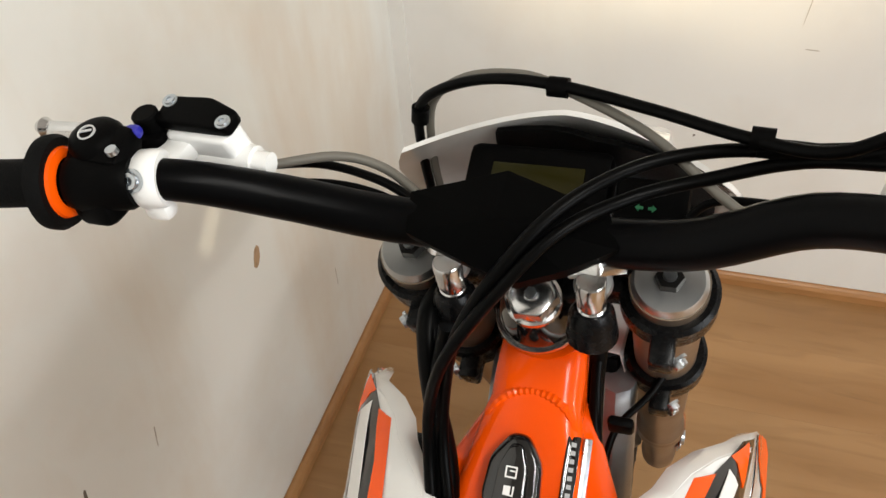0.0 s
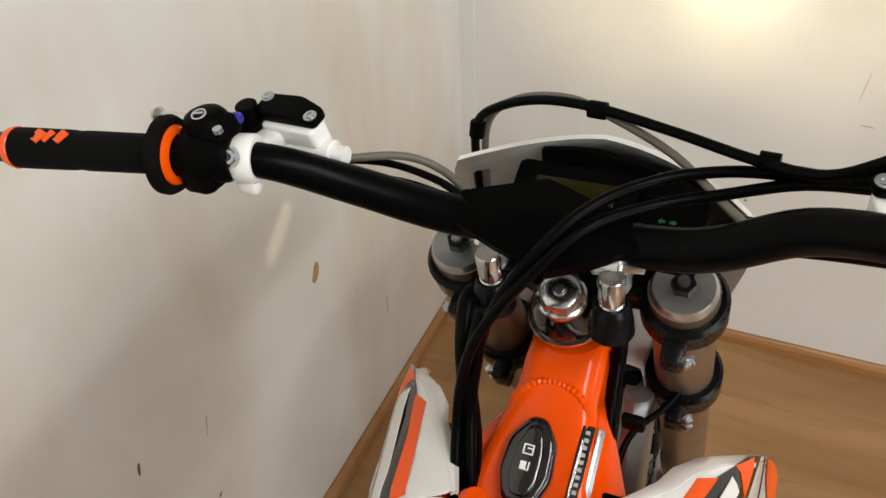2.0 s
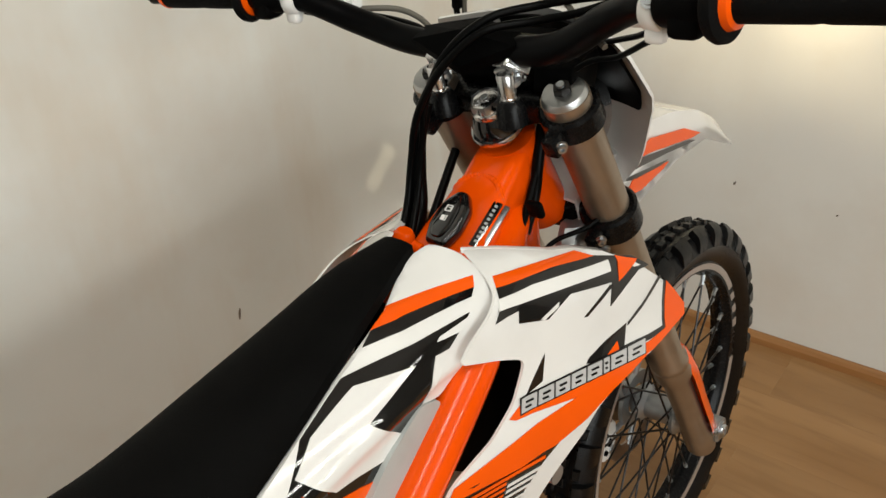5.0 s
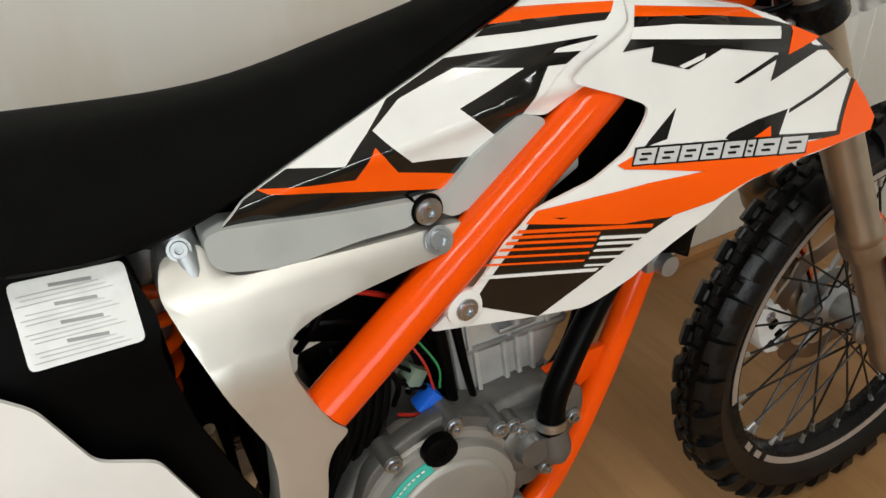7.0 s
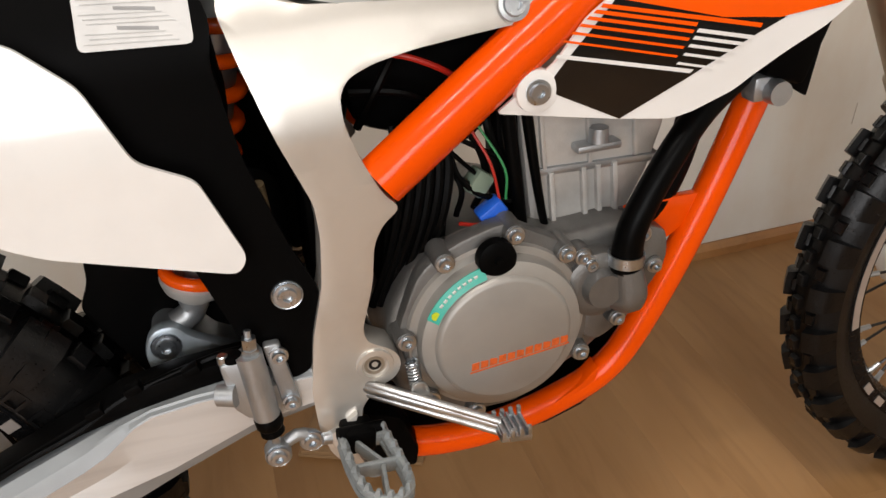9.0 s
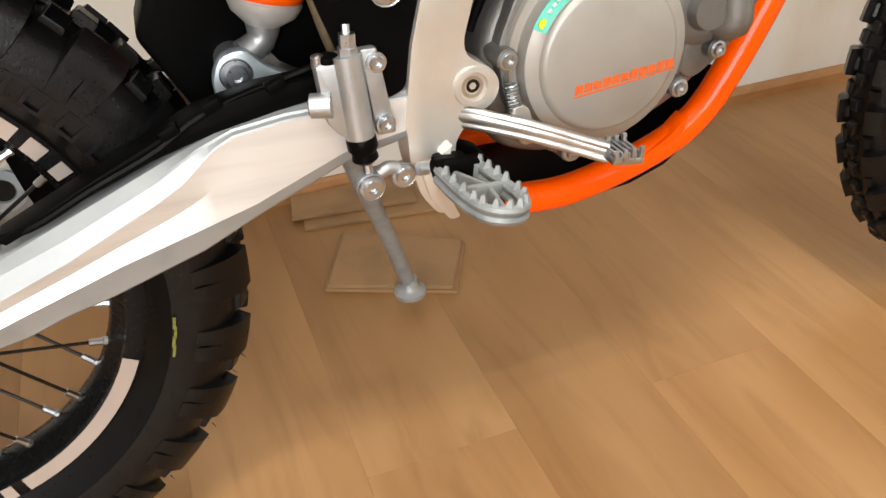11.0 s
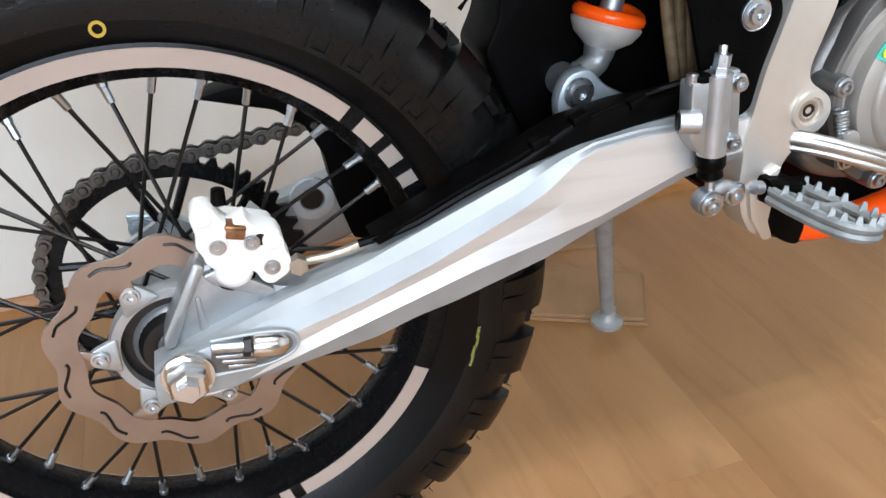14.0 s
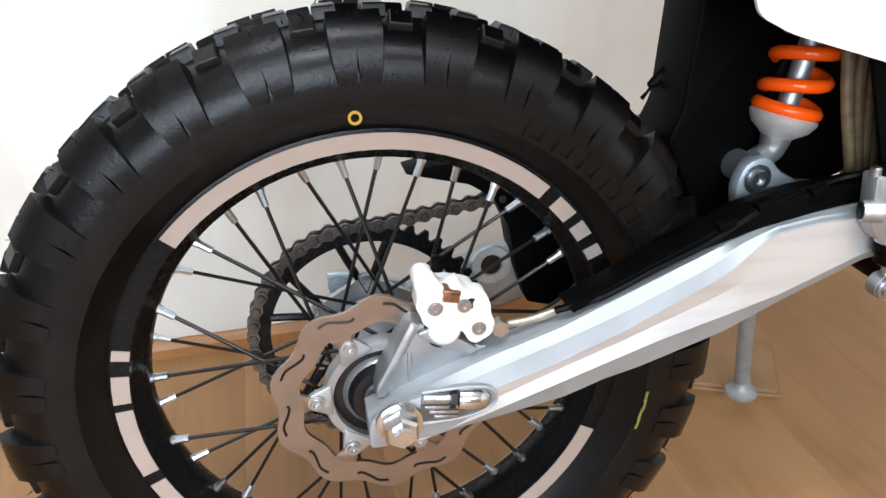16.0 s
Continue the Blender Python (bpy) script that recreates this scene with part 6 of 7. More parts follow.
for outline, x in (([(-0.0145, 0.344), (-0.0135, 0.354), (0.004, 0.386), (0.020, 0.416), (0.028, 0.411), (0.010, 0.378), (-0.003, 0.350), (-0.006, 0.343)], 0.102), ([(0.0145, 0.352), (0.0155, 0.384), (0.0195, 0.384), (0.0215, 0.350)], 0.0985), ([(0.0, 0.345), (0.034, 0.352), (0.090, 0.378), (0.095, 0.372), (0.036, 0.343), (0.002, 0.337)], 0.1025), ([(0.024, 0.404), (0.030, 0.396), (0.052, 0.384), (0.072, 0.376), (0.077, 0.382), (0.060, 0.394), (0.036, 0.408)], 0.1035)):
    part("rib", slab(rounded(outline, 0.003), 0.090, x, 0.003), CAST, bracket)
CAL = [(0.0232, 0.4540), (0.0270, 0.4605), (0.0330, 0.4620), (0.0410, 0.4590), (0.0450, 0.4500), (0.0500, 0.4440), (0.0590, 0.4460), (0.0629, 0.4490), (0.0666, 0.4410), (0.0746, 0.4375), (0.0854, 0.4345), (0.0890, 0.4250), (0.0890, 0.4150), (0.0925, 0.4080), (0.0900, 0.3960), (0.0821, 0.3915), (0.0750, 0.3880), (0.0680, 0.3920), (0.0643, 0.4020), (0.0521, 0.4060), (0.0359, 0.4080), (0.0290, 0.4150), (0.0284, 0.4210), (0.0239, 0.4300), (0.0260, 0.4400)]
cal = part("caliper", slab(rounded(CAL, 0.004), 0.082, 0.1065, 0.005, 3), WALLCAP, brake, "white painted lobed brake caliper")
part("caliper_back", slab(rounded([(0.030, 0.395), (0.034, 0.440), (0.085, 0.425), (0.085, 0.385)], 0.008), 0.045, 0.084, 0.005), WALLCAP, cal)
part("piston_cover", lathe([(0, 0.0150), (0.006, 0.0148), (0.010, 0.0118), (0.0115, 0.007), (0.0118, 0)], (0.097, 0.0485, 0.4045), (1, 0, 0), 28), WALLCAP, cal)
for y, z in ((0.0325, 0.4535), (0.0400, 0.4298), (0.0800, 0.4270), (0.0790, 0.4030)):
    part("bolt_boss", lathe([(0, 0.0078), (0.0040, 0.0072), (0.0052, 0.0050), (0.0052, 0)], (0.1050, y, z), (1, 0, 0), 20), WALLCAP, cal)
for y, z, r in ((0.0400, 0.4298, 0.0048), (0.0650, 0.4290, 0.0046), (0.0770, 0.4055, 0.0048)):
    part("bolt", bolt((0.1095, y, z), (1, 0, 0), r, 0.0020), STEEL, cal)
part("bolt_bore", lathe([(0, 0), (0, 0.0050), (0.0008, 0.0048), (0.0008, 0)], (0.1062, 0.0715, 0.4290), (1, 0, 0), 16), DARKSTEEL, cal)
part("pad_spring", join(block(0.016, 0.016, 0.005, 0.002, (0.102, 0.0550, 0.4420), (-14, 0, 0)), block(0.005, 0.014, 0.010, 0.001, (0.1075, 0.0545, 0.4385), (-14, 0, 0))), material("copper_brown", (0.30, 0.15, 0.07), 0.4, metal=0.7, vary=0.2, scale=80), cal, "copper-coloured pad spring")
part("piston_seal", lathe([(0.001, 0.0152), (0.001, 0.0172), (0.004, 0.0172), (0.004, 0.0152)], (0.096, 0.0480, 0.4025), (1, 0, 0), 28, closed=True), HOSE, cal)
part("port_bore", lathe([(0, 0), (0, 0.0072), (0.0006, 0.0072), (0.0006, 0)], (0.1286, 0.4045, 0.478), (-0.35, -0.93, 0), 18), HOSE, mc)
part("bleed_cap", lathe([(0, 0), (0, 0.006), (0.012, 0.005), (0.014, 0)], (0.09, 0.046, 0.456), (0, 0.1, 1), 12), HOSE, cal)
part("hose_union", join(lathe([(0, 0), (0, 0.008), (0.010, 0.008), (0.010, 0)], (0.098, 0.097, 0.400), (1, 0, 0), 6), tube([(0.100, 0.100, 0.400), (0.098, 0.126, 0.400), (0.094, 0.152, 0.403)], [0.0035, 0.004, 0.005], seg=10)), BRASS, cal, "pale metal hose union")

for ob in brake.children:
    if ob.name.startswith("caliper"):
        ob.matrix_basis = Matrix.Translation((-0.013, 0.0040, -0.0100)) @ ob.matrix_basis

# ---- chain drive on the far side ----
drive = group_part("chain_drive", bike, "black sprocket with a steel chain")
X = -0.060
teeth = 46
bm = bmesh.new()
ring = []
for k in range(teeth * 4):
    a = 2 * math.pi * k / (teeth * 4)
    r = (0.1245, 0.1245, 0.1165, 0.1165)[k % 4]
    ring.append([bm.verts.new((X + d, RY + rr * math.sin(a), RZ + rr * math.cos(a))) for d, rr in ((0.002, r), (0.002, 0.102), (-0.002, 0.102), (-0.002, r))])
for p, q in zip(ring, ring[1:] + ring[:1]):
    for i in range(4):
        bm.faces.new((p[i], p[(i + 1) % 4], q[(i + 1) % 4], q[i]))
spr = part("sprocket", bm, RIM, drive, "black rear sprocket")
for k in range(6):
    a = 2 * math.pi * k / 6
    for d in (-0.24, 0.24):
        part("sprocket_arm", tube([(X, RY + 0.045 * math.sin(a), RZ + 0.045 * math.cos(a)), (X, RY + 0.104 * math.sin(a + d), RZ + 0.104 * math.cos(a + d))], 0.0042, seg=8, n=1), RIM, spr)
    part("bolt", bolt((X + 0.002, RY + 0.062 * math.sin(a), RZ + 0.062 * math.cos(a)), (1, 0, 0), 0.006, 0.005), STEEL, spr)
part("sprocket_hub", lathe([(-0.004, 0.03), (-0.004, 0.066), (0.004, 0.066), (0.004, 0.03)], (X, RY, RZ), seg=6, closed=True), CAST, spr)


def chain():
    P = 0.0159
    r = 0.1195
    path = []
    front_c, fr = Vector((0, 0.575, 0.470)), 0.032
    top0 = Vector((0, RY + r * math.sin(radians(8)), RZ + r * math.cos(radians(8))))
    top1 = Vector((0, 0.57, 0.470 + fr))
    n = int((top1 - top0).length / P)
    path += [top1 + (top0 - top1) * k / n for k in range(n)]
    arc = radians(8 + 180 + 22)
    m = int(arc * r / P)
    path += [Vector((0, RY + r * math.sin(radians(8) - arc * k / m), RZ + r * math.cos(radians(8) - arc * k / m))) for k in range(m)]
    low0 = Vector((0, RY + r * math.sin(radians(8) - arc), RZ + r * math.cos(radians(8) - arc)))
    low1 = Vector((0, 0.57, 0.470 - fr))
    n = int((low1 - low0).length / P)
    path += [low0 + (low1 - low0) * k / n for k in range(n + 1)]
    ch = group_part("chain", bike, "grey steel roller chain")
    # waisted side plates: two round ends with a narrow middle
    end = [(0.0078 + 0.0068 * math.cos(a), 0.0068 * math.sin(a)) for a in (radians(-125 + 250 * k / 8) for k in range(9))]
    oval = end + [(0.0, 0.0038)] + [(-u, -v) for u, v in end] + [(0.0, -0.0038)]
    mk = lambda o: join(slab(oval, o, o + 0.0016, 0), slab(oval, -o - 0.0016, -o, 0), *[lathe([(-o - 0.0036, 0), (-o - 0.0036, 0.0034), (-o - 0.0026, 0.0042), (o + 0.0026, 0.0042), (o + 0.0036, 0.0034), (o + 0.0036, 0)], (0, yy, 0), seg=8) for yy in (-0.0075, 0.0075)])
    outer = inner = None
    for k, (p, q) in enumerate(zip(path, path[1:])):
        mid = (p + q) / 2
        d = q - p
        m4 = Matrix.Translation((X, mid.y, mid.z)) @ Matrix.Rotation(math.atan2(d.z, d.y), 4, "X")
        if k == 0:
            outer = part("link", mk(0.0052), CHAIN, ch)
            outer.matrix_basis = m4
        elif k == 1:
            inner = part("link", mk(0.0032), CHAIN, ch)
            inner.matrix_basis = m4
        else:
            again("link", inner if k % 2 else outer, m4, ch)


chain()
part("chain_guide", slab(rounded([(0.045, 0.488), (0.075, 0.494), (0.110, 0.492), (0.135, 0.480), (0.160, 0.474), (0.195, 0.440), (0.220, 0.385), (0.228, 0.333), (0.195, 0.322), (0.170, 0.330), (0.158, 0.370), (0.150, 0.42), (0.135, 0.452), (0.110, 0.470), (0.080, 0.478)], 0.004), -0.088, -0.052, 0.003), BLACK, swing, "black chain guide")

part("shock_cover", slab(rounded([(0.43, 0.58), (0.42, 0.70), (0.43, 0.84), (0.56, 0.82), (0.57, 0.66), (0.54, 0.56), (0.50, 0.50)], 0.02), -0.095, -0.045, 0.008), BLACK, bike, "black airbox wall beside the shock")
part("inner_fender", slab(rounded([(0.478, 0.79), (0.485, 0.70), (0.505, 0.62), (0.50, 0.50), (0.52, 0.46), (0.55, 0.50), (0.55, 0.60), (0.52, 0.70), (0.52, 0.78)], 0.01), -0.04, 0.06, 0.006), BLACK, bike, "black inner frame plastic")

# ---- front end ----
steer = group_part("front_fork", bike, "upside-down front fork with black triple clamps")
FTOP = Vector((0, 1.034, 1.044))
for s in (1, -1):
    p = FTOP + Vector((s * 0.0835 - 0.004, 0, 0))
    tube_ob = part("fork_tube", lathe([(0, 0), (0, 0.0246), (0.52, 0.0246), (0.525, 0.0285), (0.540, 0.0285), (0.543, 0.027), (0.552, 0.029), (0.570, 0.029), (0.575, 0.024), (0.575, 0)], p, HEAD, 36), BRONZE, steer, "bronze anodised fork tube")
    part("fork_cap", lathe([(-0.006, 0.0), (-0.006, 0.0210), (-0.003, 0.0230), (0.004, 0.0246), (0.004, 0)], p, HEAD, 36), SATIN, steer, "satin aluminium fork cap")
    part("cap_nut", lathe([(-0.013, 0), (-0.013, 0.0085), (-0.005, 0.0095), (-0.005, 0)], p, HEAD, 6), DARKSTEEL, steer)
    part("adjuster", lathe([(-0.016, 0), (-0.016, 0.004), (-0.012, 0.0045), (-0.012, 0)], p, HEAD, 12), STEEL, steer)
    leg = part("fork_leg", lathe([(0.56, 0), (0.56, 0.0215), (0.775, 0.0215), (0.78, 0.025), (0.838, 0.025), (0.845, 0.018), (0.845, 0)], p, HEAD, 28), BRONZE, steer, "bronze lower fork leg")
    part("axle_lug", join(lathe([(-0.018, 0), (-0.018, 0.022), (0.018, 0.022), (0.018, 0)], (s * 0.090, FY, FZ), seg=28), block(0.03, 0.05, 0.045, 0.008, (s * 0.086, FY - 0.018, FZ + 0.004), (-27, 0, 0))), CAST, leg)
    part("axle_bolt", bolt((s * 0.108, FY, FZ), (s, 0, 0), 0.012, 0.008), STEEL, leg)
    part("pinch_bolt", bolt((s * 0.105, FY - 0.024, FZ + 0.012), (s, 0, 0), 0.0055, 0.006), STEEL, leg)
    # guard ahead of the lower leg
    g0, g1 = p + HEAD * 0.50, p + HEAD * 0.83
    ahead = Vector((0, 0.888, 0.46))
    bm = bmesh.new()
    rows = []
    for k in range(9):
        q = g0 + (g1 - g0) * k / 8
        w = (0.012, 0.026, 0.031, 0.031, 0.030, 0.030, 0.030, 0.028, 0.018)[k]
        rows.append([bm.verts.new(q + Vector((w * math.sin(a), 0, 0)) + ahead * (0.012 + w * 0.9 * math.cos(a))) for a in (s * radians(d) for d in (-70, -35, 0, 35, 70, 100))])
    for a, b in zip(rows, rows[1:]):
        for i in range(5):
            bm.faces.new((a[i], a[i + 1], b[i + 1], b[i]))
    made = bmesh.ops.extrude_face_region(bm, geom=bm.faces[:])
    bmesh.ops.translate(bm, verts=[v for v in made["geom"] if isinstance(v, bmesh.types.BMVert)], vec=ahead * -0.0025)
    part("fork_guard", bm, ORANGE, steer, "orange fork guard")


def clamp(at, thick, span_y, front_y, ring, name):
    """A triple clamp: two rings round the tubes and a waisted bridge, square to the steering axis."""
    turn = Vector((0, 0, 1)).rotation_difference(-HEAD).to_matrix().to_4x4()
    place = Matrix.Translation(at) @ turn
    pieces = []
    for s in (1, -1):
        pieces.append(lathe([(-thick / 2, 0.0248), (-thick / 2, ring - 0.003), (-thick / 2 + 0.003, ring), (thick / 2 - 0.003, ring), (thick / 2, ring - 0.003), (thick / 2, 0.0248)], (s * 0.0835 - 0.004, 0, 0), (0, 0, 1), 36, closed=True))
    outline = [(-0.075, 0.022), (-0.04, span_y), (0.04, span_y), (0.075, 0.022), (0.082, -0.012), (0.04, -front_y), (0.022, -front_y - 0.012), (-0.022, -front_y - 0.012), (-0.04, -front_y), (-0.082, -0.012)]
    b = slab(rounded([(p[0], p[1]) for p in outline], 0.012), -thick / 2, thick / 2, 0.004)
    b.transform(Matrix(((0, 1, 0, 0), (0, 0, 1, 0), (1, 0, 0, 0), (0, 0, 0, 1))))
    pieces.append(b)
    out = join(*pieces)
    out.transform(place)
    ob = part(name, out, BLACKMETAL, steer, "black machined triple clamp")
    for s in (1, -1):
        for k in (0, 1) if thick > 0.03 else (0,):
            if not k:
                b = block(0.016, 0.024, thick * 0.8, 0.003, (s * 0.080, -0.037, 0))
                b.transform(place)
                part("pinch_lug", b, BLACKMETAL, ob)
            b = bolt((s * 0.089, -0.041, (k - 0.5) * 0.018 if thick > 0.03 else 0), (s * 0.7, -0.7, 0), 0.0048, 0.006)
            b.transform(place)
            part("pinch_bolt", b, STEEL, ob)
    return ob


A = FTOP + HEAD * 0.026
clamp(A, 0.028, 0.020, 0.006, 0.0315, "upper_clamp")
clamp(FTOP + HEAD * 0.188, 0.036, 0.022, 0.010, 0.0330, "lower_clamp")
STEM = Vector((-0.003, 1.019, 1.029))
nut = part("stem_nut", lathe([(-0.0125, 0), (-0.0125, 0.0045), (-0.0100, 0.0050), (-0.0100, 0.0125), (-0.0085, 0.0150), (-0.0010, 0.0165), (0.0, 0.0185), (0.0015, 0.0190), (0.006, 0.0190), (0.008, 0.0178), (0.008, 0)], STEM, HEAD, 40), CHROME, steer, "bright steering stem nut")
part("nut_hex", lathe([(-0.0105, 0.0168), (-0.0060, 0.0178), (-0.0005, 0.0178), (-0.0005, 0)], STEM, HEAD, 6), SATIN, nut)
part("nut_socket", lathe([(-0.0130, 0), (-0.0130, 0.0040), (-0.0122, 0.0040), (-0.0122, 0)], STEM, HEAD, 6), STEEL, nut)
part("bearing_cover", lathe([(0.006, 0), (0.006, 0.019), (0.012, 0.0225), (0.020, 0.0255), (0.027, 0.0275), (0.029, 0.0275), (0.031, 0)], STEM, HEAD, 40), GLOSSBLACK, steer, "gloss black steering bearing cover")
part("bearing_ring", lathe([(0.0275, 0.0270), (0.0268, 0.0292), (0.0300, 0.0300), (0.0330, 0.0290), (0.0335, 0.0270)], STEM, HEAD, 48, closed=True), CHROME, steer, "chrome bearing ring")

# handlebar and its mounts
BAR = [(-0.405, 0.915, 1.149), (-0.27, 0.947, 1.145), (-0.205, 0.968, 1.139), (-0.150, 0.994, 1.113), (-0.085, 1.009, 1.092), (0, 1.013, 1.089)]
BAR_RIGHT = [(0.405, 0.937, 1.168), (0.268, 0.952, 1.157)]
bar_pts = BAR + [(0.085, 1.010, 1.096), (0.146, 1.003, 1.128), (0.200, 0.974, 1.150)] + BAR_RIGHT[::-1]
bar = part("handlebar", tube(bar_pts, [0.011, 0.011, 0.0125, 0.014, 0.0146, 0.0146, 0.0146, 0.014, 0.0125, 0.011, 0.011], seg=20), BARBLACK, bike, "black tapered aluminium handlebar")
for s in (1, -1):
    x = s * 0.0437 - 0.0065
    mount = part("bar_mount", join(lathe([(0, 0), (0, 0.0088), (0.012, 0.0088), (0.013, 0.0080), (0.016, 0.0080), (0.017, 0.0092), (0.036, 0.0092), (0.0375, 0.0082), (0.0375, 0)], (x, 1.004, 1.036), (0, -0.17, 0.98), 28), slab(rounded([(-0.020, 0.012), (0.012, 0.014), (0.014, -0.006), (-0.006, -0.012)], 0.003), -0.004, 0.004, 0.0015, place=Matrix.Translation((x, 1.003, 1.079)) @ Matrix.Rotation(radians(-35), 4, "X") @ Matrix(((0, -s, 0, 0), (0, 0, 1, 0), (1, 0, 0, 0), (0, 0, 0, 1)))), block(0.026, 0.016, 0.030, 0.004, (x - s * 0.002, 1.018, 1.074), (-8, 0, 0))), CHROME, bike, "polished handlebar clamp")
    part("mount_foot", lathe([(0, 0), (0, 0.0165), (0.020, 0.0140), (0.026, 0.0105), (0.026, 0)], (x, 1.005, 1.020), (0, -0.10, 1), 24), BLACKMETAL, mount, "black rubber-mounted foot")
    part("bolt", lathe([(-0.002, 0), (-0.002, 0.0076), (0.004, 0.0074), (0.0048, 0.0066), (0.0048, 0.0044), (0.001, 0.0040), (0.001, 0)], (x, 1.0040, 1.0665), (0, -0.45, 0.89), 24), STEEL, mount)
    part("mount_tab", join(lathe([(-0.006, 0.0), (-0.006, 0.0118), (-0.0022, 0.0112), (-0.0022, 0)], (x, 1.0040, 1.0665), (0, -0.45, 0.89), 24), block(0.016, 0.022, 0.005, 0.002, (x - s * 0.010, 1.0100, 1.0685), (-27, 0, s * 25))), SATIN, mount, "silver clamp tab")
    part("bolt_socket", lathe([(0, 0), (0, 0.0041), (0.0004, 0.0041), (0.0004, 0)], (x, 1.0036, 1.0675), (0, -0.45, 0.89), 6), DARKSTEEL, mount)


def along_bar(x):
    """Place and direction on the straight end of the bar."""
    b, a = (Vector(p) for p in (BAR_RIGHT if x > 0 else BAR[:2]))
    return a + (b - a) * ((abs(x) - 0.269) / 0.136), (b - a).normalized()


def controls(s):
    """Grip, flange, switchgear, clamp and master cylinder of one side."""
    q, d = along_bar(s * 0.266)
    end = q + d * 0.122
    grip = part("grip", lathe([(0, 0.0132), (0.006, 0.0142), (0.060, 0.0145), (0.066, 0.0138), (0.072, 0.0146), (0.110, 0.0150), (0.119, 0.0146), (0.121, 0.011), (0.121, 0)], q, d, 28), GRIP, bike, "black rubber grip with orange mark")
    part("flange", lathe([(-0.006, 0.011), (-0.007, 0.0262), (-0.003, 0.0282), (0.002, 0.0276), (0.004, 0.024), (0.004, 0.012)], q, d, 36, closed=True), GRIP, grip)
    part("collar", lathe([(-0.0100, 0.0150), (-0.0100, 0.0175), (-0.0088, 0.0205), (-0.0068, 0.0212), (-0.0062, 0.0150)], q, d, 32, closed=True), ORANGE, grip, "orange grip collar")
    part("outer_collar", lathe([(0.0035, 0.0135), (0.0035, 0.0195), (0.009, 0.0180), (0.011, 0.0135)], q, d, 32, closed=True), ORANGE if s > 0 else GRIP, grip)
    part("end_ring", lathe([(0.1165, 0.0142), (0.118, 0.0155), (0.123, 0.0142), (0.1235, 0)], q, d, 28), ORANGE, grip)
    up = Vector((0, -0.35, 0.94)).normalized()
    for k, (a0, w) in enumerate(((0.074, 0.008), (0.084, 0.006), (0.092, 0.010))):
        c = q + d * a0 + up * 0.0146
        b = block(w, 0.010, 0.0010, 0, (0, 0, 0))
        b.transform(Matrix.Translation(c) @ Vector((0, 0, 1)).rotation_difference(up).to_matrix().to_4x4() @ Matrix.Rotation(radians(20 * s), 4, "Z"))
        part("mark", b, ORANGE, grip)
    # switch block
    w0, wd = along_bar(s * 0.236)
    sw = part("switch_block", join(lathe([(-0.020, 0.0118), (-0.020, 0.0150), (-0.016, 0.0172), (0.012, 0.0182), (0.018, 0.016), (0.018, 0.0118)], w0, wd, 24, closed=True), block(0.038, 0.030, 0.018, 0.007, w0 + Vector((0, 0.010, 0.015)), (18, 0, 0)), block(0.026, 0.026, 0.020, 0.006, w0 + Vector((0.004 * s, -0.004, -0.013)))), BLACK, bike, "black handlebar switch block")
    for k in range(2, 3):
        part("screw", lathe([(0, 0), (0, 0.0038), (0.003, 0.0035), (0.003, 0)], w0 + Vector((-0.016 + 0.016 * k, 0.000 + 0.008 * (k % 2), 0.0215)), (0, -0.2, 1), 10), STEEL, sw)
    for k in range(2 if s < 0 else 0):
        part("symbol", lathe([(-0.003, 0.0014), (-0.003, 0.0021), (0.0006, 0.0021), (0.0006, 0.0014)], w0 + Vector((-0.008 + 0.010 * k, 0.014 - 0.006 * k, 0.0246)), (0, -0.3, 1), 16, closed=True), WHITE, sw)
    if s < 0:
        dome = part("switch_dome", lathe([(0, 0.0170), (0.004, 0.0165), (0.008, 0.0140), (0.0105, 0.0090), (0.0115, 0)], w0 + Vector((-0.004, 0.012, 0.018)), (0, -0.15, 1), 28), BLACK, sw)
        part("symbol", lathe([(0.0090, 0.0044), (0.0110, 0.0044), (0.0110, 0.0054), (0.0090, 0.0054)], w0 + Vector((-0.004, 0.010, 0.0185)), (0, -0.3, 1), 20, closed=True), SILVERINK, dome)
        part("symbol", block(0.0070, 0.0012, 0.0008, 0, w0 + Vector((-0.004, 0.0066, 0.0298)), (17, 0, 25)), SILVERINK, dome)
    # clamp and cylinder
    c0 = Vector((s * 0.209, 0.966, 1.1475) if s > 0 else (-0.2135, 0.967, 1.1395))
    cl = group_part("lever_assembly", bike, "white clutch lever assembly with black reservoir cap" if s < 0 else "white brake lever assembly with black reservoir cap")
    part("bar_clamp", join(lathe([(-0.008, 0.0118), (-0.008, 0.0160), (-0.006, 0.0175), (0.006, 0.0175), (0.008, 0.0160), (0.008, 0.0118)], c0, (s, -0.25, 0.02), 28, closed=True), block(0.017, 0.013, 0.013, 0.004, c0 + Vector((0, -0.004, -0.0185))), block(0.020, 0.030, 0.014, 0.004, c0 + Vector((0, 0.024, 0.000)))), WALLCAP, cl)
    part("bolt", bolt(c0 + Vector((0, -0.0150, 0.0095)), (0, -0.86, 0.5), 0.0052, 0.004), STEEL, cl)
    r0 = Vector((0.1965, 1.003, 1.158) if s > 0 else (-0.1985, 1.004, 1.154))
    lean = Matrix.Translation(r0) @ Matrix.Rotation(radians(20), 4, "X") @ Matrix(((0, s, 0, 0), (0, 0, 1, 0), (1, 0, 0, 0), (0, 0, 0, 1)))
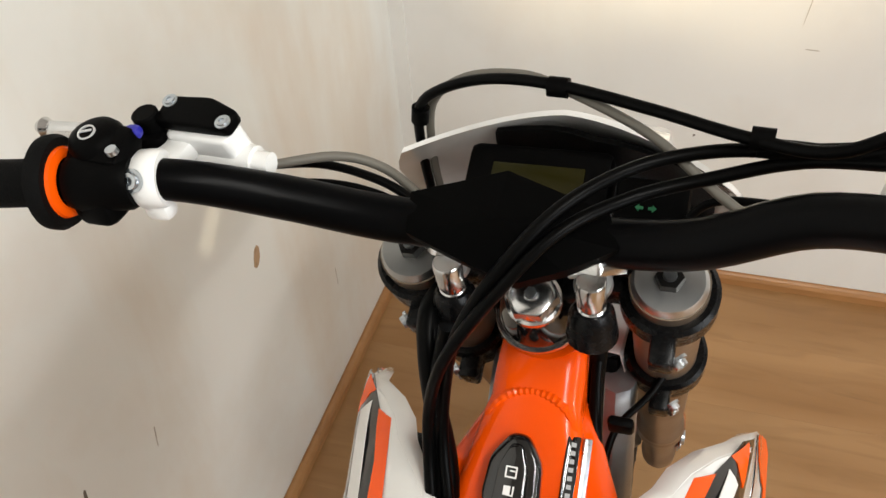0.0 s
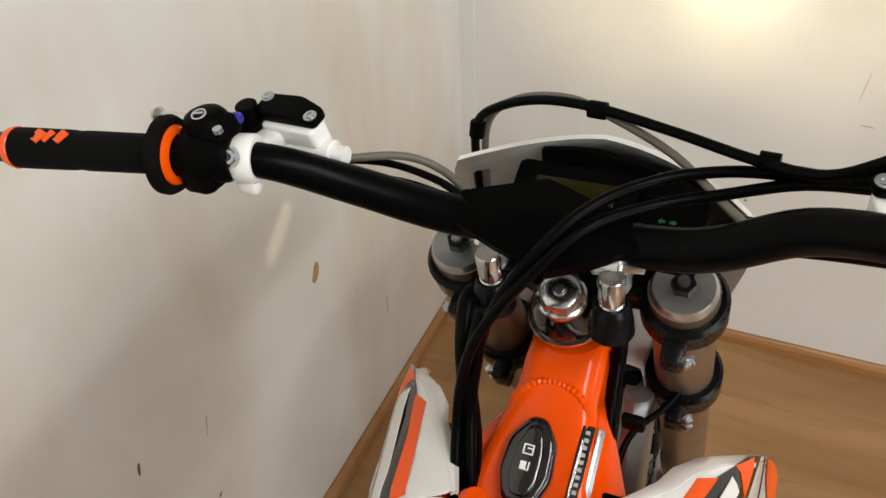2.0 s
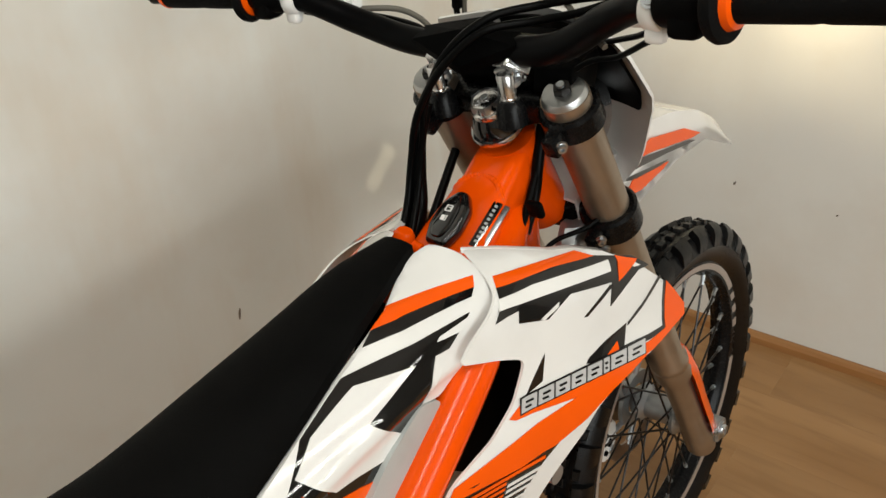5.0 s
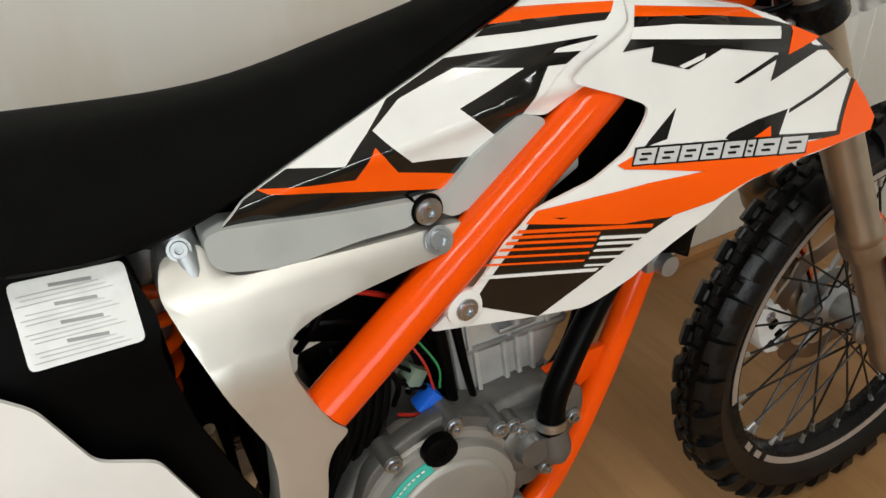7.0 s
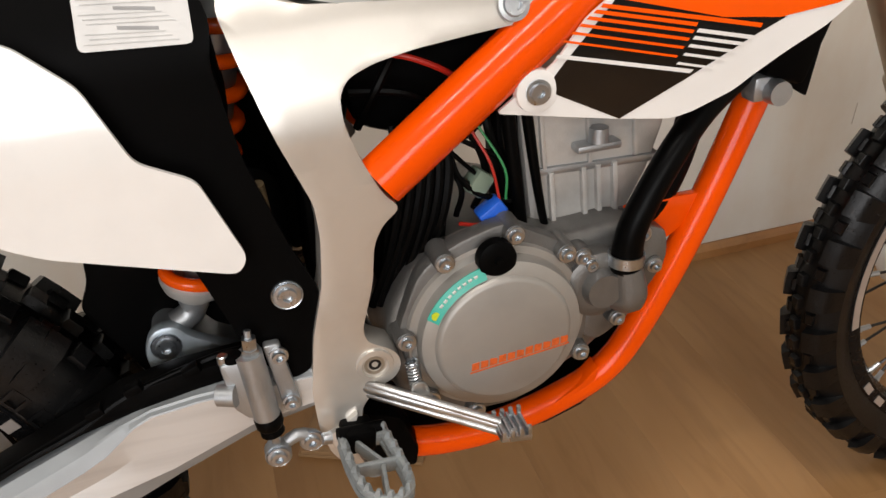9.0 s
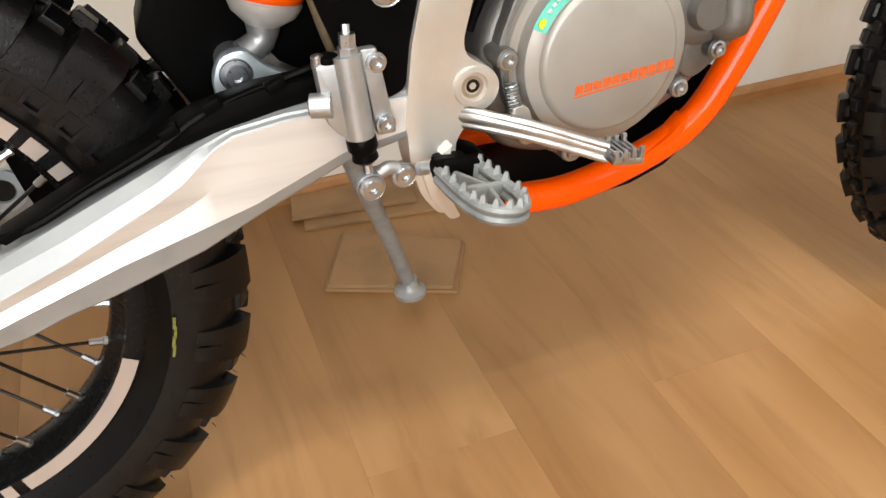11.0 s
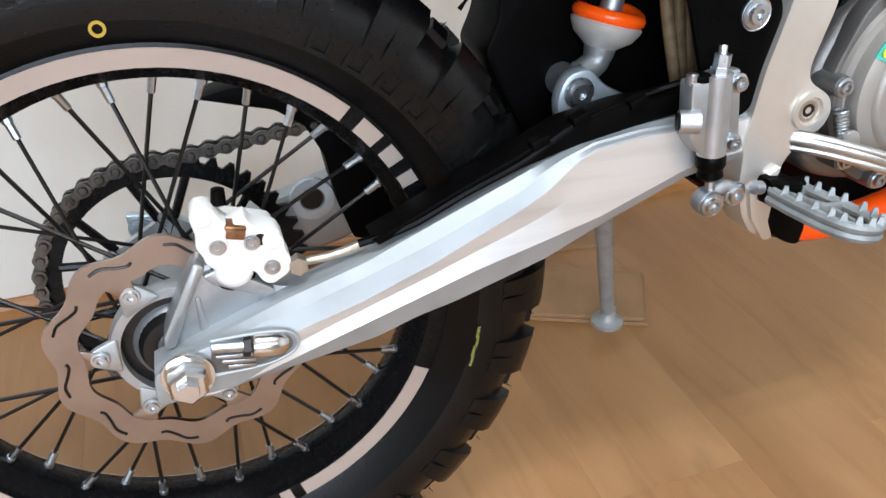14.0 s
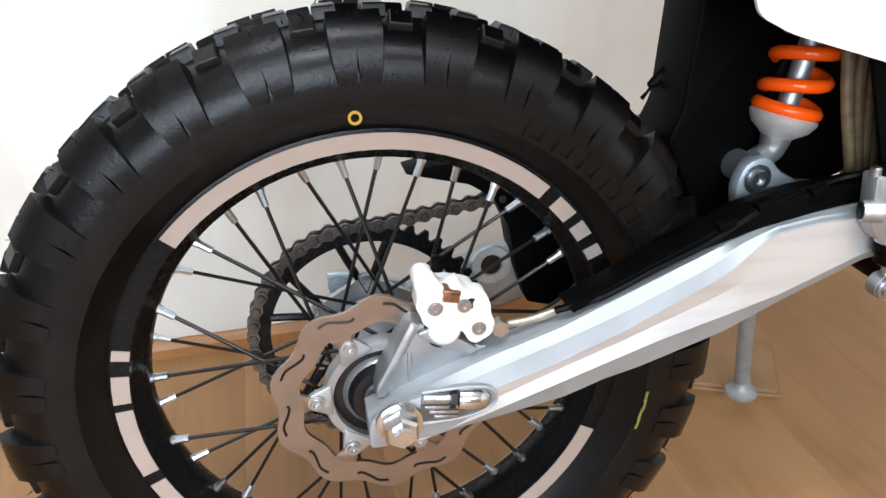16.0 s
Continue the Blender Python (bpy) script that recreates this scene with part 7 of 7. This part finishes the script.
    capo = [(0.027, -0.002), (-0.025, -0.003), (-0.028, 0.006), (-0.006, 0.015), (0.024, 0.014)] if s > 0 else [(0.027, -0.006), (-0.025, -0.008), (-0.028, 0.006), (-0.006, 0.015), (0.024, 0.014)]
    body = [(0.022, -0.010), (-0.022, -0.012), (-0.026, 0.004), (-0.006, 0.013), (0.020, 0.012)]
    part("cylinder", join(slab(rounded(body, 0.004), -0.026, 0.0, 0.003, 3, place=lean), tube([r0 + Vector((s * 0.028, 0.004, -0.026)), r0 + Vector((-s * 0.030, 0.002, -0.026))], 0.0105, seg=18, n=1), tube([r0 + Vector((-s * 0.030, 0.002, -0.026)), r0 + Vector((-s * 0.040, 0.002, -0.026))], 0.0072, seg=14, n=1), block(0.016, 0.026, 0.012, 0.003, r0 + Vector((s * 0.014, -0.020, -0.018)), (12, 0, 0))), WALLCAP, cl, "white master cylinder")
    cp = part("reservoir_cap", slab(rounded(capo, 0.004), 0.0, 0.009, 0.0022, 3, place=lean), BLACK, cl, "black reservoir cap")
    for u, v in ((0.0205, 0.0095), (-0.0215, 0.0025 if s > 0 else -0.0030)):
        q3 = lean @ Vector((0.0088, u, v))
        part("screw", bolt(q3, (lean.to_3x3() @ Vector((1, 0, 0))), 0.0036, 0.0020), STEEL, cp)
    part("lever_pivot", join(block(0.034, 0.022, 0.012, 0.004, (s * 0.238, 0.995, 1.146), (0, 0, s * -20)), lathe([(-0.012, 0), (-0.012, 0.0085), (0.010, 0.0075), (0.012, 0.0082), (0.015, 0.0082), (0.016, 0.007), (0.016, 0)], (s * 0.230, 1.000, 1.149), (0, -0.2, 1), 20)), BLACK, cl)
    part("lever", tube([(s * 0.238, 1.000, 1.148 if s > 0 else 1.140), (s * 0.262, 1.014, 1.145 if s > 0 else 1.134), (s * 0.30, 1.022, 1.142 if s > 0 else 1.129), (s * 0.345, 1.022, 1.140 if s > 0 else 1.127)], [0.007, 0.0065, 0.006, 0.006] if s > 0 else [0.006, 0.0055, 0.005, 0.006], seg=12, flat=0.8), CHROME, cl, "hand lever")
    part("lever_ball", lathe([(0, 0), (0.002, 0.005), (0.007, 0.0075), (0.012, 0.005), (0.014, 0)], (s * 0.338, 1.022, 1.140 if s > 0 else 1.128), (s, 0.02, 0), 16), CHROME, cl)
    if s > 0:
        part("hose_joint", lathe([(0, 0.0055), (0, 0.008), (0.010, 0.008), (0.010, 0)], r0 + Vector((-s * 0.038, 0.002, -0.026)), (-s, 0, 0), 6), CAST, cl)
    if s < 0:
        part("horn_button", block(0.010, 0.008, 0.008, 0.003, w0 + Vector((0.014, 0.022, 0.0205))), BLUEBTN, sw)
    else:
        part("throttle_elbow", tube([(0.165, 1.040, 1.144), (0.198, 1.034, 1.158), (0.226, 1.020, 1.170), (0.244, 0.996, 1.174), (0.250, 0.968, 1.162)], [0.006, 0.0085, 0.0105, 0.0115, 0.012], seg=16), HOSE, sw, "black throttle cable elbow")


for side in (-1, 1):
    controls(side)

# headlight mask with dashboard
mask = group_part("headlight", bike, "white headlight mask with digital dash")


def mask_point(u, v):
    """u across -1..1, v from the top 0 to the bottom 1."""
    w = float(np.interp(v, [0, 0.12, 0.35, 0.7, 1], [0.100, 0.116, 0.122, 0.100, 0.050]))
    z = 1.100 + 0.006 * (1 - abs(u)) - 0.24 * v
    y = 1.066 + 0.050 * (1 - abs(u) ** 1.8) + float(np.interp(v, [0, 0.4, 0.7, 1], [0, 0.075, 0.085, 0.06]))
    return (u * w, y, z)


def grid_shell(f, nu, nv, thick, way):
    bm = bmesh.new()
    g = [[bm.verts.new(f(-1 + 2 * i / nu, j / nv)) for i in range(nu + 1)] for j in range(nv + 1)]
    for j in range(nv):
        for i in range(nu):
            bm.faces.new((g[j][i], g[j][i + 1], g[j + 1][i + 1], g[j + 1][i]))
    made = bmesh.ops.extrude_face_region(bm, geom=bm.faces[:])
    bmesh.ops.translate(bm, verts=[v for v in made["geom"] if isinstance(v, bmesh.types.BMVert)], vec=Vector(way) * thick)
    return bm


part("mask_shell", grid_shell(mask_point, 20, 14, 0.0045, (0, 1, 0.3)), WHITE, mask, "white mask shell")
part("dash_panel", grid_shell(lambda u, v: tuple(Vector(mask_point(0.20 + u * 0.64, 0.03 + v * 0.42)) + Vector((0, -0.006 - 0.012 * (1 - abs(u)), 0.0))), 14, 8, 0.006, (0, 1, 0)), BLACK, mask, "black dash surround")
unit = part("instrument", slab(rounded([(1.045, 1.046), (1.050, 1.064), (1.100, 1.092), (1.115, 1.070), (1.10, 1.03), (1.06, 1.03)], 0.008), -0.062, 0.036, 0.006), BLACK, mask, "black instrument with olive display")
part("display", block(0.062, 0.020, 0.002, 0.001, (-0.012, 1.077, 1.0806), (29, 0, 0)), LCD, unit, "olive liquid-crystal display")
ind = part("indicator_pod", slab(rounded([(1.035, 1.040), (1.040, 1.068), (1.080, 1.088), (1.095, 1.07), (1.08, 1.03)], 0.006), 0.040, 0.086, 0.006), BLACK, mask, "black indicator pod")
for s in (-1, 1):
    b = slab([(0, -0.0010), (s * 0.0025, -0.0010), (s * 0.0025, -0.0024), (s * 0.005, 0), (s * 0.0025, 0.0024), (s * 0.0025, 0.0010), (0, 0.0010)], 0, 0.0006, 0)
    b.transform(Matrix.Translation((0.060 + s * 0.0015, 1.060, 1.0790)) @ Matrix.Rotation(radians(26), 4, "X") @ Matrix(((0, 1, 0, 0), (0, 0, 1, 0), (1, 0, 0, 0), (0, 0, 0, 1))))
    part("arrow_lamp", b, GREENLAMP, ind)
# folded black flap over the bar centre
FL = [(-0.076, 1.020, 1.106), (-0.020, 1.042, 1.112), (0.044, 1.018, 1.107), (0.052, 0.996, 1.100), (0.024, 0.984, 1.090), (-0.004, 0.979, 1.080), (-0.032, 0.983, 1.088), (-0.070, 0.990, 1.100)]
bm = bmesh.new()
top = [bm.verts.new(p) for p in FL]
mid = bm.verts.new((-0.016, 1.000, 1.110))
for i in range(len(FL)):
    bm.faces.new((top[i], top[(i + 1) % len(FL)], mid))
made = bmesh.ops.extrude_face_region(bm, geom=bm.faces[:])
bmesh.ops.translate(bm, verts=[v for v in made["geom"] if isinstance(v, bmesh.types.BMVert)], vec=(0, 0.006, -0.010))
part("bar_pad", bm, PAD, bike, "folded black pad over the handlebar centre", smooth=False)
part("lamp_reflector", lathe([(0, 0.012), (0.004, 0.030), (0.020, 0.052), (0.035, 0.060), (0.034, 0.0605), (0.019, 0.0535), (0.0, 0.014)], (0, 1.125, 0.985), (0, 1, -0.12), 32, closed=True), CHROME, mask, "headlamp reflector")
part("fender_bridge", block(0.09, 0.09, 0.02, 0.006, (0, 1.14, 0.860), (-20, 0, 0)), BLACK, steer)


def fender_half(y):
    return float(np.interp(y, [1.10, 1.20, 1.42, 1.56], [0.050, 0.064, 0.060, 0.045]))


def fender_top(y):
    return float(np.interp(y, [1.10, 1.17, 1.245, 1.32, 1.40, 1.47, 1.56], [0.895, 0.925, 0.940, 0.930, 0.906, 0.870, 0.803]))


def fender_low(y):
    return float(np.interp(y, [1.10, 1.20, 1.25, 1.323, 1.42, 1.48, 1.56], [0.850, 0.848, 0.853, 0.864, 0.860, 0.833, 0.797]))


def fender_point(u, v):
    y = 1.10 + 0.46 * v
    w, t, lo = fender_half(y), fender_top(y), fender_low(y)
    a = abs(u)
    if a < 0.6:
        return (u / 0.6 * w * 0.9, y, t + 0.004 * (1 - (a / 0.6) ** 2))
    k = (a - 0.6) / 0.4
    return (math.copysign(w * (0.9 + 0.1 * min(1, k * 2)), u), y, t + (lo - t) * k)


fen = part("front_fender", grid_shell(fender_point, 20, 30, 0.003, (0, 0, -1)), WHITE, bike, "white front mudguard with orange and black graphics")
for s in (1, -1):
    for mat, poly in ((ORANGE, [(1.190, 0.910), (1.204, 0.914), (1.247, 0.921), (1.346, 0.899), (1.400, 0.874), (1.373, 0.876), (1.249, 0.902)]), (GLOSSBLACK, [(1.180, 0.900), (1.217, 0.906), (1.365, 0.876), (1.385, 0.868), (1.292, 0.884)]), (GLOSSBLACK, [(1.175, 0.892), (1.205, 0.890), (1.300, 0.873), (1.275, 0.8735), (1.20, 0.884)]), (ORANGE, [(1.185, 0.868), (1.200, 0.885), (1.300, 0.870), (1.285, 0.866), (1.222, 0.862)])):
        part("decal", sheet(poly, lambda y, z: fender_half(y), 0.001, side=s, lift=0.0012), mat, fen)

# front brake on the far side
fb = group_part("front_brake", bike, "front wave disc with white caliper")
part("disc", wave_disc((FY, FZ), -0.052, 0.118, 0.088, 10, 0.004, 0.004), DISC, fb)
part("carrier", lathe([(-0.056, 0.03), (-0.056, 0.055), (-0.048, 0.055), (-0.048, 0.03)], (0, FY, FZ), seg=36, closed=True), CAST, fb)
for k in range(6):
    a = 2 * math.pi * k / 6
    part("carrier_arm", tube([(-0.052, FY + 0.05 * math.sin(a), FZ + 0.05 * math.cos(a)), (-0.052, FY + 0.094 * math.sin(a + 0.3), FZ + 0.094 * math.cos(a + 0.3))], 0.005, seg=8, n=1), CAST, fb)
fc = part("caliper", slab(rounded([(1.320 + (y - 1.325) * 0.80, 0.314 + (z - 0.318) * 0.80) for y, z in ((1.285, 0.380), (1.325, 0.385), (1.345, 0.360), (1.372, 0.345), (1.375, 0.300), (1.350, 0.255), (1.315, 0.262), (1.290, 0.300), (1.278, 0.340))], 0.007), -0.092, -0.048, 0.006), WALLCAP, fb, "white painted front caliper")
for y, z, a, b in ((1.314, 0.334, 0.018, 0.013), (1.330, 0.310, 0.015, 0.010), (1.316, 0.296, 0.010, 0.009)):
    part("caliper_window", block(0.008, a, b, 0.003, (-0.047, y, z - 0.004), (30, 0, 0)), BLACK, fc)
for y, z in ((1.306, 0.350), (1.338, 0.288)):
    part("bolt", bolt((-0.048, y, z - 0.004), (1, 0, 0), 0.007, 0.004), STEEL, fc)

# ---- cables ----
cab = group_part("cables", bike, "black control cables and hoses round the handlebar")
LINES = [
    (HOSE, 0.0036, [(-0.100, 1.110, 1.020), (-0.101, 1.104, 1.070), (-0.095, 1.095, 1.116), (-0.075, 1.090, 1.136), (-0.040, 1.084, 1.149), (0.003, 1.076, 1.152), (0.060, 1.062, 1.148), (0.110, 1.044, 1.146), (0.150, 1.030, 1.150), (0.185, 1.035, 1.165)]),
    (GREYHOSE, 0.0030, [(-0.094, 1.114, 1.020), (-0.095, 1.108, 1.070), (-0.087, 1.101, 1.118), (-0.060, 1.096, 1.142), (-0.020, 1.086, 1.152), (0.012, 1.078, 1.146), (0.060, 1.058, 1.134), (0.100, 1.035, 1.114), (0.135, 1.015, 1.100)]),
    (HOSE, 0.0040, [(0.190, 1.040, 1.150), (0.140, 1.046, 1.139), (0.095, 1.048, 1.133), (0.055, 1.034, 1.128), (0.020, 1.000, 1.122), (-0.010, 0.972, 1.095), (-0.035, 0.962, 1.050), (-0.048, 0.962, 1.000), (-0.052, 0.950, 0.950), (-0.040, 0.915, 0.905)]),
    (HOSE, 0.0040, [(0.185, 1.030, 1.146), (0.140, 1.042, 1.135), (0.095, 1.038, 1.122), (0.055, 1.022, 1.116), (0.020, 0.990, 1.112), (-0.012, 0.964, 1.082), (-0.042, 0.954, 1.035), (-0.058, 0.953, 0.985), (-0.060, 0.940, 0.940), (-0.05, 0.905, 0.900)]),
    (HOSE, 0.0080, [(-0.060, 1.045, 1.020), (-0.066, 1.000, 1.028), (-0.062, 0.975, 1.010), (-0.058, 0.962, 0.970), (-0.050, 0.945, 0.925), (-0.040, 0.900, 0.890)]),
    (HOSE, 0.0055, [(-0.085, 1.060, 0.960), (-0.085, 1.010, 0.900), (-0.075, 0.975, 0.880), (-0.068, 0.968, 0.920), (-0.064, 0.965, 0.960)]),
    (HOSE, 0.0030, [(-0.235, 0.972, 1.135), (-0.190, 1.010, 1.118), (-0.150, 1.040, 1.105), (-0.105, 1.036, 1.100), (-0.070, 1.020, 1.096)]),
    (GREYHOSE, 0.0032, [(-0.172, 1.012, 1.120), (-0.130, 1.034, 1.117), (-0.100, 1.040, 1.106), (-0.070, 1.030, 1.090)]),
    (HOSE, 0.0026, [(-0.240, 0.965, 1.130), (-0.180, 1.004, 1.110), (-0.140, 1.030, 1.098), (-0.100, 1.028, 1.094), (-0.070, 1.014, 1.090)]),
    (HOSE, 0.0028, [(0.075, 1.050, 1.062), (0.095, 1.062, 1.085), (0.125, 1.055, 1.095), (0.165, 1.030, 1.110), (0.200, 1.000, 1.135)]),
    (HOSE, 0.0028, [(0.075, 1.042, 1.060), (0.100, 1.050, 1.075), (0.135, 1.040, 1.085), (0.180, 1.010, 1.110), (0.230, 0.975, 1.135)]),
    (HOSE, 0.0030, [(0.095, 1.120, 0.905), (0.075, 1.080, 0.880), (0.050, 1.040, 0.87), (0.045, 1.0, 0.84)]),
]
for mat, r, pts in LINES:
    part("cable", tube(pts, r, seg=10), mat, cab)
for c, dr in (((-0.095, 1.096, 1.112), (0.2, -0.1, 1)), ((0.004, 1.077, 1.150), (1, -0.1, 0)), ((0.118, 1.044, 1.146), (1, -0.1, 0)), ((-0.062, 1.020, 1.093), (1, -0.3, 0))):
    part("cable_tie", lathe([(-0.006, 0.0), (-0.006, 0.0062), (0.006, 0.0062), (0.006, 0)], c, dr, 14), BLACK, cab)
part("cable", tube([(0.034, 1.060, 1.000), (0.036, 1.045, 0.960), (0.036, 1.035, 0.925), (0.040, 1.010, 0.895)], [0.006, 0.0065, 0.006, 0.005], seg=12), HOSE, cab)
part("cable", tube([(-0.046, 0.975, 1.040), (-0.055, 0.962, 0.990), (-0.056, 0.950, 0.940), (-0.05, 0.92, 0.90)], 0.0060, seg=10), HOSE, cab)
part("cable_sleeve", tube([(0.116, 1.046, 1.139), (0.138, 1.045, 1.139), (0.160, 1.044, 1.138)], 0.0056, seg=12), HOSE, cab)

# ---- pads under the stand ----


def pad(name, corners, z0, z1, label):
    bm = bmesh.new()
    a = [bm.verts.new((x, y, z0)) for x, y in corners]
    b = [bm.verts.new((x, y, z1)) for x, y in corners]
    bm.faces.new(a[::-1])
    bm.faces.new(b)
    for i in range(4):
        bm.faces.new((a[i], a[(i + 1) % 4], b[(i + 1) % 4], b[i]))
    bmesh.ops.bevel(bm, geom=bm.edges[:], offset=0.0008, segments=1, affect="EDGES")
    return tagged(part(name, bm, CARD, None, smooth=False), label, "board", group="boards under the stand")


FLOORZ = -0.013
pad("fibreboard", [(-0.302, 0.450), (-0.220, 0.636), (-0.336, 0.694), (-0.438, 0.508)], FLOORZ, FLOORZ + 0.0065, "thin tan fibreboard lying on the floor under the stand")
pad("fibreboard", [(-0.300, 0.455), (-0.225, 0.630), (-0.336, 0.690), (-0.432, 0.513)], FLOORZ + 0.0072, FLOORZ + 0.014, "thin tan fibreboard on top, under the side stand foot")
pad("fibreboard", [(-0.476, 0.455), (-0.448, 0.700), (-0.535, 0.715), (-0.560, 0.470)], FLOORZ, FLOORZ + 0.0065, "thin tan fibreboard lying beside the wall")
pad("fibreboard", [(-0.505, 0.440), (-0.482, 0.660), (-0.575, 0.675), (-0.598, 0.455)], FLOORZ + 0.0072, FLOORZ + 0.014, "thin tan fibreboard on top of another beside the wall")

# ---- floor boards, along the front wall ----


def boards():
    wide, long, gap = 0.195, 1.285, 0.0001
    made = {}
    row = 0
    y = -0.005
    while y > -LONG + 0.1:
        shift = long / 2 if row % 2 else 0.0
        x = -1.92 + shift
        while x < WIDE:
            x0, x1 = max(x, 0.001), min(x + long, WIDE - 0.001)
            y1 = max(y - wide, -LONG + 0.12)
            if x1 - x0 > 0.02:
                key = (round(x1 - x0, 3), round(y - y1, 3))
                if key not in made:
                    b = block(key[0] - gap, key[1] - gap, 0.008, 0)
                    top = [e for e in b.edges if all(v.co.z > 0 for v in e.verts)]
                    bmesh.ops.bevel(b, geom=top, offset=0.00015, segments=1, affect="EDGES")
                    made[key] = part("board", b, FLOORWOOD, floor, smooth=False)
                    o = made[key]
                else:
                    o = again("board", made[key], Matrix.Identity(4), floor)
                o.matrix_basis = ROOM @ Matrix.Translation(((x0 + x1) / 2, (y + y1) / 2, -0.004))
            x += long
        y -= wide
        row += 1


boards()
